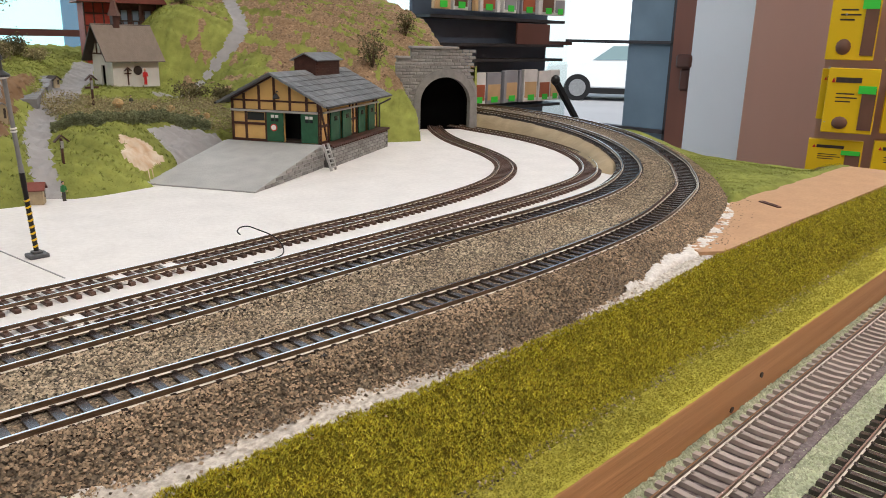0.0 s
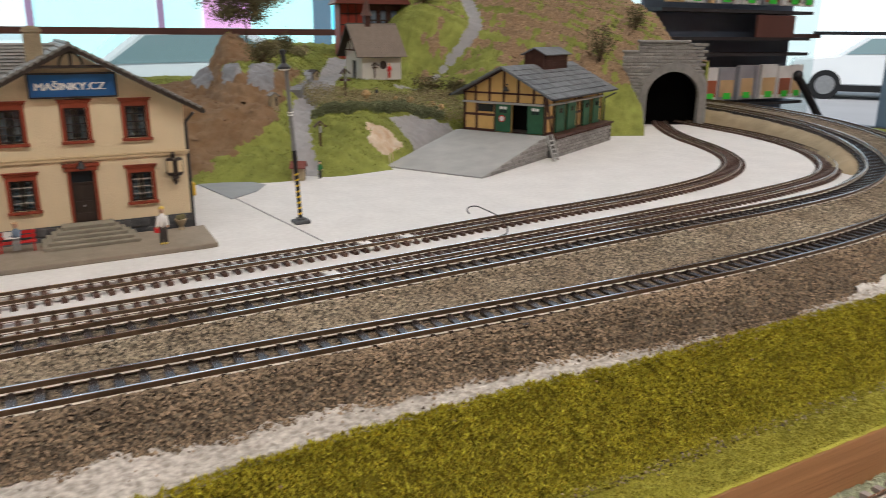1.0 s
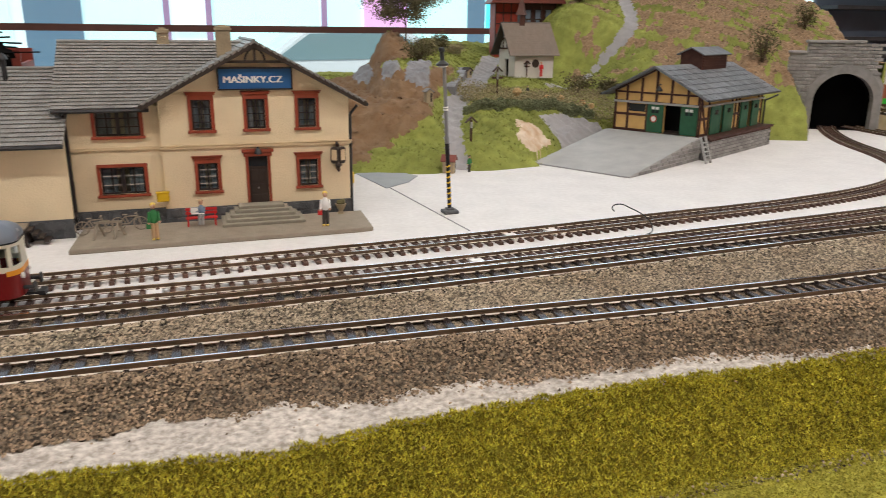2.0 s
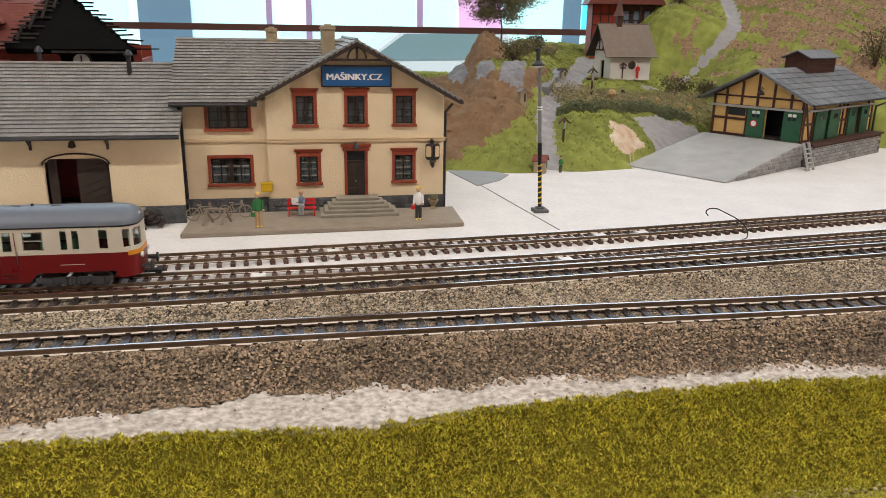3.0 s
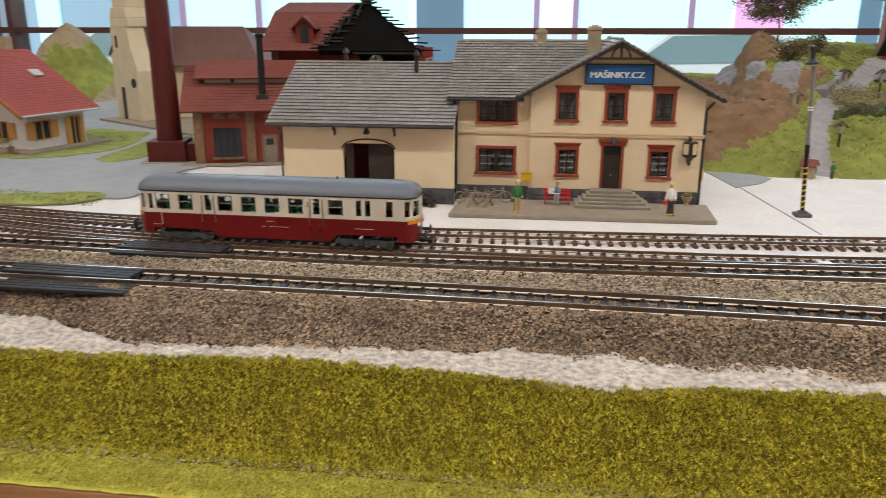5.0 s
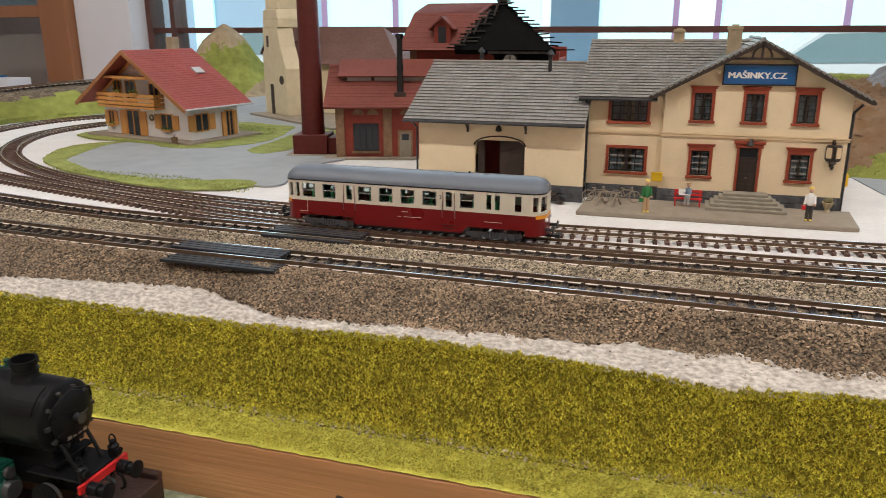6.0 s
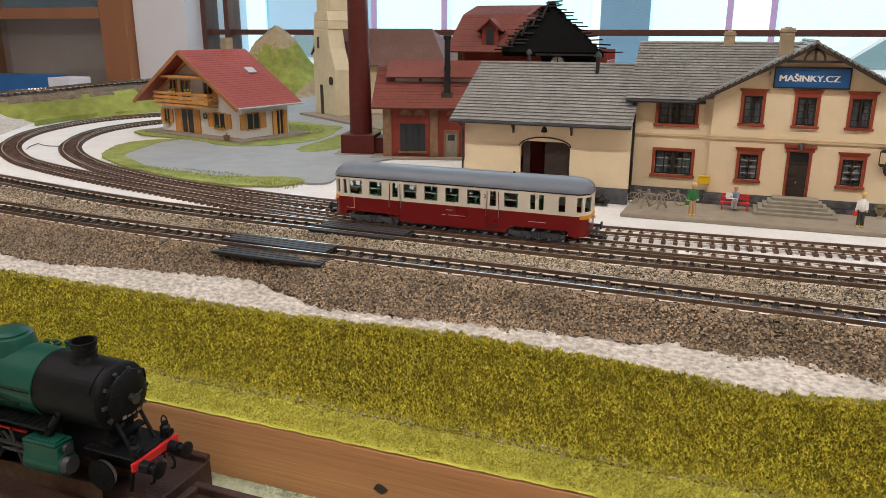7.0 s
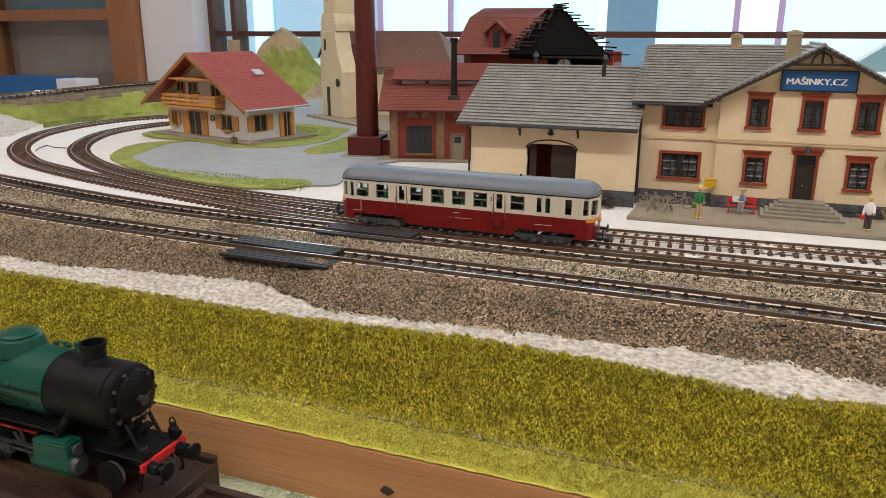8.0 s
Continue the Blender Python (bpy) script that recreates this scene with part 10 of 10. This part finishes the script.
tall_tree(0.160, 0.45, 0.062, 0.038, 55)
for i, (x, y, r, h, lab) in enumerate(((0.146, 0.345, 0.017, 0.027, "round olive shrub on the cliff edge"), (0.185, 0.44, 0.014, 0.020, "low olive shrub behind the cliff"), (0.205, 0.455, 0.012, 0.022, "low brown-green shrub behind the cliff"), (0.228, 0.47, 0.012, 0.016, "low brown shrub behind the cliff"))):
    clump("bush", x, y, float(on_hill(x, y)[0]), r, h, M_bush if i % 2 == 0 else M_scrub, lab, 57 + i, 1500, 0.0010)
# knots in the fascia, a plate and crumbs on the hardboard, a wire on the white board
_r = random.Random(4)
for x, z, r in ((0.291, -0.0425, 0.0016), (0.329, -0.0535, 0.0013), (0.259, -0.0500, 0.0015), (-0.197, -0.0462, 0.0020)):
    k = part("knot", Shape().prism([(x + r * 1.3 * math.cos(i * math.tau / 9) * _r.uniform(0.7, 1.15), z + r * math.sin(i * math.tau / 9) * _r.uniform(0.7, 1.15)) for i in range(9)], -0.29895, -0.2982, "y"), M_dark, fascia, "dark knot hole")
tagged(part("small_plate", Shape().box(-0.0110, -0.0017, 0.0, 0.0110, 0.0017, 0.0010).box(-0.0085, -0.0006, 0.0010, 0.0085, 0.0006, 0.0016), M_shop_wood, bevel=0.0002), "small dark strip lying on the hardboard", "strip").matrix_basis = pose(0.5064, -0.2124, -0.0022, 0, 0, 59)
for i in range(9):
    x = 0.356 + i * 0.011 + _r.uniform(-0.005, 0.005)
    y = -0.236 + (x - 0.356) * 0.36 + _r.uniform(-0.004, 0.003)
    w, h = _r.uniform(0.0010, 0.0026), _r.uniform(0.0006, 0.0013)
    c = part("plaster_flake", Shape().prism([(w * math.cos(k * math.tau / 8) * _r.uniform(0.55, 1.2), h * math.sin(k * math.tau / 8) * _r.uniform(0.55, 1.2)) for k in range(8)], 0.0, _r.uniform(0.0003, 0.0007), "z"), M_plaster_white)
    c.matrix_basis = pose(x, y, -0.0022, 0, 0, _r.uniform(0, 180))
    tagged(c, "small white plaster flake beside the ballast", "plaster", group="plaster flakes")


def pick_sheet(rng, n):
    x = 0.365 + 0.15 * rng.uniform(0, 1, n) ** 1.3
    y = -0.232 + (x - 0.365) * 0.30 + rng.normal(0.002, 0.008, n)
    return np.stack([x, y, 0 * x - 0.0021], -1)[(y > -0.244) & (y < -0.19)]


tagged(scatter_stones("ballast_grains", 260, pick_sheet, (0.0003, 0.0008), M_stone_brown, "stray brown ballast grains on the hardboard", 47), category="grit")
_w = Shape().pipe([(-0.722, 0.018, 0.0006), (-0.733, 0.030, 0.0006), (-0.744, 0.050, 0.0006), (-0.722, 0.040, 0.0008), (-0.708, 0.043, 0.0006)], 0.0004, 5)
tagged(part("thin_wire", _w, M_black), "thin black wire lying on the white board", "wire")


# ---- the shop round the layout ----
def panel(name, x0, y0, z0, x1, y1, z1, mat, label, category, kind="structure"):
    return tagged(part(name, Shape().box(x0, y0, z0, x1, y1, z1), mat), label, category, kind=kind)


WY0, RX = 1.45, 2.60
panel("floor", -3.2, -2.2, -0.95, RX + 0.1, WY0 + 0.1, -0.90, M_floor, "brown shop floor", "floor")
# ceiling and rear wall are out of view, toned down against bounced light
panel("ceiling", -3.2, -2.2, 1.85, RX + 0.1, WY0 + 0.12, 1.92, M_ceiling, "unseen shop ceiling, darkened to cut bounced light", "ceiling")
panel("wall_back", -3.2, -2.25, -0.9, RX + 0.1, -2.2, 1.85, M_cabinet, "unseen brown wall behind the visitor, cutting bounced light", "wall")
panel("wall_left", -3.25, -2.2, -0.9, -3.2, WY0 + 0.1, 1.85, M_shop_wall, "plain white shop wall", "wall")
panel("wall_right", RX, -2.2, -0.9, RX + 0.05, 0.68, 1.85, M_shop_wall, "plain white shop wall", "wall")
panel("wall_window", -3.2, WY0, -0.9, RX, WY0 + 0.1, -0.42, M_shop_wall, "white wall under the shop window", "wall")
panel("wall_window_head", -3.2, WY0, 1.5, RX, WY0 + 0.1, 1.85, M_shop_wall, "white wall above the shop window", "wall")
panel("pillar_left", -1.80, WY0 - 0.10, -0.9, -1.612, WY0 + 0.1, 1.85, M_shop_wall, "white pillar beside the shop window", "pillar")
panel("wall_corner", -3.2, WY0 - 0.14, -0.9, -2.39, WY0 + 0.08, 1.85, M_cabinet, "pinkish brown panelled wall", "wall")
win = thing("window_1", (0.0, WY0, 0.5), "wide shop window with dark brown frame bars", "window", kind="structure")
for z, h in ((0.107, 0.0075), (0.70, 0.02), (-0.40, 0.03)):
    part("window_frame", Shape().box(-1.595, -0.02, z - 0.5 - h, RX, 0.02, z - 0.5 + h), M_shop_wood, win)
for x0, x1 in ((-1.690, -1.595), (-1.53, -1.515)):
    part("window_frame", Shape().box(x0, -0.030, -0.92, x1, 0.030, 1.0), M_shop_wood, win)
part("pane", Shape().box(-1.61, -0.003, -0.9, RX, 0.003, 1.0), M_glass, win).visible_shadow = False
M_postwood = material("red_brown_post", (0.24, 0.095, 0.065), 0.45, vary=0.1, scale=10, stretch=(1, 1, 0.1))
win2 = thing("window_2", (RX, 1.2, 0.5), "side shop window with brown frame", "window", kind="structure")
for z, h in ((0.118, 0.006), (-0.21, 0.007), (0.70, 0.02), (-0.42, 0.03)):
    part("window_frame", Shape().box(-0.02, -0.27, z - 0.5 - h, 0.02, 0.25, z - 0.5 + h), M_darkframe, win2)
part("window_frame", Shape().box(-0.03, -0.335, -1.4, 0.03, -0.235, 1.35), M_postwood, win2)
part("window_frame", Shape().box(-0.02, -0.231, -1.4, 0.02, -0.219, 1.35), M_darkframe, win2)
part("latch", Shape().box(-0.09, -0.34, -0.47, -0.03, -0.28, -0.42).box(-0.07, -0.33, -0.55, -0.03, -0.290, -0.47), M_shop_wood, win2, "dark brown window latch", bevel=0.008)
part("blue_glass", Shape().box(0.004, -0.219, -1.4, 0.010, -0.03, 1.35), M_blueglass, win2, "blue-grey frosted side pane")
panel("wall_side_sill", RX, 0.855, -0.9, RX + 0.05, WY0 + 0.1, -0.42, M_shop_wall, "white wall below the side window", "wall")
panel("wall_side_head", RX, 0.855, 1.5, RX + 0.05, WY0 + 0.1, 1.85, M_shop_wall, "white wall above the side window", "wall")
panel("pilaster_right", RX - 0.08, 0.500, -0.9, RX + 0.05, 0.865, 1.85, M_shop_wall, "white pilaster beside the side window", "pilaster")
cab = thing("display_cabinet", (RX - 0.30, 0.41, -0.9), "tall pinkish brown laminate cabinet", "cabinet")
part("carcass", Shape().box(-0.13, -0.74, 0.0, 0.22, 0.10, 2.3), M_cabinet, cab, bevel=0.004)
part("plinth", Shape().box(-0.11, -0.74, -0.0, -0.13, 0.10, 0.08), M_dark, cab)
for y in (-0.73, -0.31):
    part("door", Shape().box(-0.150, y, 0.09, -0.132, y + 0.405, 2.28), M_cabinet, cab, bevel=0.003)
# glazed cupboard at the left end
M_cupback = material("cupboard_back", (0.58, 0.40, 0.35), 0.6, vary=0.08, scale=10)
gc = thing("glass_cupboard", (-2.17, WY0 - 0.10, -0.9), "wood-framed glass cupboard with blue boxes", "cupboard")
for x0, x1 in ((-0.24, -0.215), (0.265, 0.366)):
    part("frame", Shape().box(x0, -0.03, 0, x1, 0.03, 2.3), M_cupwood, gc, bevel=0.003)
for z0, z1 in ((0, 0.10), (1.045, 1.078), (2.2, 2.3)):
    part("frame", Shape().box(-0.215, -0.028, z0, 0.265, 0.028, z1), M_cupwood, gc)
part("pane", Shape().box(-0.215, -0.004, 0.1, 0.265, 0.004, 2.2), M_glass, gc)
part("shelf_goods", Shape().box(-0.215, 0.05, 0.1, 0.265, 0.07, 1.058), M_cupback, gc, "brown panel behind the glass")
part("shelf_goods", Shape().box(-0.215, 0.05, 1.06, 0.265, 0.07, 2.2), M_blueglass, gc, "pale boxes behind the glass")
bb = thing("blue_box", (-2.05, 1.20, -0.056), "bright blue box with a pale end standing by the raised track", "box")
part("carton", Shape().box(-0.165, -0.04, -0.05, 0.083, 0.04, 0.040), material("carton_blue", (0.02, 0.15, 0.42), 0.4, vary=0.05, scale=20), bb, bevel=0.003)
part("label", Shape().box(0.083, -0.04, -0.05, 0.166, 0.04, 0.036), M_shop_wall, bb, bevel=0.002)
part("foot", Shape().box(-0.13, -0.04, -0.844, 0.13, 0.04, -0.05), M_cabinet, bb)

# hanging racks of model kits
M_card = [material("pack_card_%s" % n, c, 0.4, vary=0.12, scale=25) for n, c in (("white", (0.82, 0.82, 0.80)), ("grey", (0.34, 0.35, 0.38)), ("tan", (0.66, 0.45, 0.24)), ("brown", (0.18, 0.09, 0.06)), ("rust", (0.40, 0.12, 0.06)))]
M_tag = material("price_tag_green", (0.05, 0.62, 0.06), 0.5, vary=0.03, scale=20)
rack = thing("kit_rack", (1.60, 0.97, 0.0), "grey metal shelving bay for hanging kits", "rack")
part("backboard", Shape().box(-0.30, 0.045, -0.9, 0.265, 0.055, 0.9), M_rackback, rack)
for z in (0.168, 0.100, -0.070, 0.060):
    part("shelf", Shape().box(-0.30, -0.02, z - 0.004, 0.265, 0.045, z + 0.004), M_darkmetal, rack)
part("strip", Shape().box(-0.02, -0.022, -0.9, 0.05, -0.016, -0.074), M_shop_wood, rack)
part("strip", Shape().box(0.04, -0.022, 0.104, 0.19, -0.016, 0.160), M_shop_wood, rack)
_r = random.Random(12)
for z0, h in ((0.180, 0.075), (-0.062, 0.095)):
    x = -0.29
    while x < 0.245:
        w = _r.choice((0.012, 0.014, 0.050, 0.058))
        p = thing("kit_pack", (1.60 + x + w / 2, 0.955 + _r.uniform(-0.006, 0.006), z0 + 0.005), "small hanging card pack with model parts", "pack", rz=_r.uniform(-4, 4), group="hanging packs")
        hh = h * _r.uniform(0.85, 1.0)
        part("card", Shape().box(-w / 2, -0.006, 0, w / 2, 0.006, hh), M_card[_r.choice((0, 1, 1, 2, 0))], p, bevel=0.001)
        if w > 0.03:
            part("picture", Shape().box(-w * 0.42, -0.0075, hh * 0.12, w * 0.42, -0.006, hh * 0.62), M_card[_r.choice((2, 3, 4, 1))], p)
            part("price_tag", Shape().box(-w * 0.2, -0.0085, 0.004, w * 0.25, -0.0075, 0.020), M_tag, p, "bright green price tag")
        x += w + _r.uniform(0.002, 0.008)
# yellow kit boxes on hooks
M_kity = material("kit_yellow", (0.78, 0.52, 0.01), 0.4, vary=0.05, scale=20)
yr = thing("hook_rack", (1.60, 0.055, -0.028), "perforated rack panel with metal hooks", "rack", rz=-72)
part("panel", Shape().box(-0.060, 0.06, -0.87, 0.30, 0.07, 0.83), M_cabinet, yr)
for x, z in ((-0.035, 0.20), (-0.05, 0.10), (0.075, 0.205), (0.075, 0.095), (-0.045, -0.005)):
    part("hook", Shape().tube((x, 0.06, z), (x, -0.03, z + 0.004), 0.002, n=6), M_metal, yr)
YM = pose(1.60, 0.055, -0.028, 0, 0, -72)
for x, y, z, w, h in ((-0.062, 0.0, 0.118, 0.085, 0.155), (-0.062, 0.02, 0.000, 0.07, 0.10), (-0.050, -0.02, -0.022, 0.090, 0.125), (-0.068, 0.01, -0.115, 0.10, 0.075), (0.045, 0.0, 0.118, 0.10, 0.15), (0.055, 0.0, -0.02, 0.10, 0.12), (0.05, 0.0, -0.115, 0.10, 0.08)):
    p = thing("yellow_kit_box", tuple(YM @ Vector((x + w / 2, y, z))), "yellow blister-pack box of a model kit", "kit box", rz=-72, group="yellow kit boxes")
    part("box", Shape().box(-w / 2, -0.010, 0, w / 2, 0.012, h), M_kity, p, bevel=0.001)
    part("logo", Shape().box(-w * 0.34, -0.0108, h * 0.78, w * 0.16, -0.0100, h * 0.86), M_dark, p)
    part("logo_mark", Shape().prism([(-w * 0.42, h * 0.78), (-w * 0.35, h * 0.78), (-w * 0.385, h * 0.86)], -0.0110, -0.0101, "y"), M_locored, p)
    part("text_bar", Shape().box(-w * 0.3, -0.0106, h * 0.60, w * 0.05, -0.0100, h * 0.62).box(-w * 0.3, -0.0106, h * 0.54, w * 0.12, -0.0100, h * 0.56).box(-w * 0.3, -0.0106, h * 0.48, w * 0.0, -0.0100, h * 0.50), M_dark, p)
    part("window", Shape().box(w * 0.20, -0.0125, h * 0.06, w * 0.47, -0.0102, h * 0.70), M_card[3], p)
    part("content", Shape().ball((-w * 0.15, -0.012, h * 0.16), w * 0.16, 0.006, h * 0.10, 10, 6), M_card[3], p, smooth=True)
    part("price_tag", Shape().box(w * 0.12, -0.0140, h * 0.62, w * 0.46, -0.0126, h * 0.74), M_tag, p, "bright green price tag")
clip = thing("lamp_clip", (1.62, 0.72, 0.0), "black slanting lamp arm behind the layout", "lamp arm")
part("arm", Shape().beam((0.150, 0.18, 0.000), (0.265, 0.18, -0.115), 0.014, 0.020), M_black, clip, bevel=0.003)
part("joint", Shape().ball((0.146, 0.18, 0.005), 0.015, 0.013, 0.015), M_darkmetal, clip, smooth=True)
part("stem", Shape().tube((0.265, 0.18, -0.112), (0.265, 0.18, -0.9), 0.008), M_black, clip)

# ---- the street outside ----
panel("street", -30, WY0 + 0.2, -1.35, 40, 17, -1.30, M_street, "pale grey street outside the shop", "street")
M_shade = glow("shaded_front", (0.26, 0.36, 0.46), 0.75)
# backdrop that glows by itself in place of outdoor light
FY = 16.0
facade = thing("street_facade", (0, FY, 0), "self-glowing backdrop of a pale shopfront with posters", "facade", kind="structure")
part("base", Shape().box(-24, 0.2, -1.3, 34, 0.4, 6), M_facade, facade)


def bay(x0, x1, mat, name, z0=-0.4, z1=3.0, y=0.15):
    part(name, Shape().box(x0, y - 0.06, z0, x1, y, z1), mat, facade)


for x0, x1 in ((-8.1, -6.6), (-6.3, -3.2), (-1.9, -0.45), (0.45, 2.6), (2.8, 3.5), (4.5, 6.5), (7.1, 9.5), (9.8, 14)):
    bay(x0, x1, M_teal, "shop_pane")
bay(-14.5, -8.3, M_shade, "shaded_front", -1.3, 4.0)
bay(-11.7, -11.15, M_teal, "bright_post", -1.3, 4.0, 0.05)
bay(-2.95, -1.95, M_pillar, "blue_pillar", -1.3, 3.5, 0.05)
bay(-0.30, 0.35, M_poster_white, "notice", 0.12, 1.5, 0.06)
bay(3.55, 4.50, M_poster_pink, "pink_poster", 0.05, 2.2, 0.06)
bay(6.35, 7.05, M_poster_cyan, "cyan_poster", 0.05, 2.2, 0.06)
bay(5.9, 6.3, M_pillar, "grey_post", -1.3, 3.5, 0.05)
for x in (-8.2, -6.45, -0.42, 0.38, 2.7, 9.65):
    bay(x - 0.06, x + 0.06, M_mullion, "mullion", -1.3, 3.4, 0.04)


def car(x, y, rz, label):
    c = thing("parked_car", (x, y, -1.30), label, "car", rz=rz, group="parked cars")
    prof = [(-2.10, 0.30), (-2.12, 0.62), (-2.02, 0.88), (-1.10, 0.98), (-0.55, 1.40), (0.75, 1.44), (1.45, 1.05), (2.05, 0.92), (2.14, 0.60), (2.10, 0.30)]
    part("body", Shape().prism(prof, -0.86, 0.86, "y"), M_carwhite, c, "glossy white body", bevel=0.05)
    part("side_window", Shape().prism([(-0.95, 1.00), (-0.48, 1.34), (0.68, 1.37), (1.22, 1.04)], -0.875, 0.875, "y"), M_carglass, c)
    for xx in (-1.30, 1.32):
        for q in (-1, 1):
            w = part("wheel", Shape().tube((xx, q * 0.72, 0.32), (xx, q * 0.89, 0.32), 0.33, n=28), M_black, c, smooth=True)
            part("rim", Shape().tube((xx, q * 0.88, 0.32), (xx, q * 0.905, 0.32), 0.21, n=20), M_metal, w, smooth=True)
    part("sill", Shape().box(-1.9, -0.84, 0.18, 1.9, 0.84, 0.32), M_black, c)
    return c


car(1.9, 10.5, 0, "white hatchback parked across the street")
car(-6.0, 11.0, 180, "white hatchback parked farther down the street")
car(17.63, 10.1, -53, "white hatchback seen through the side window")
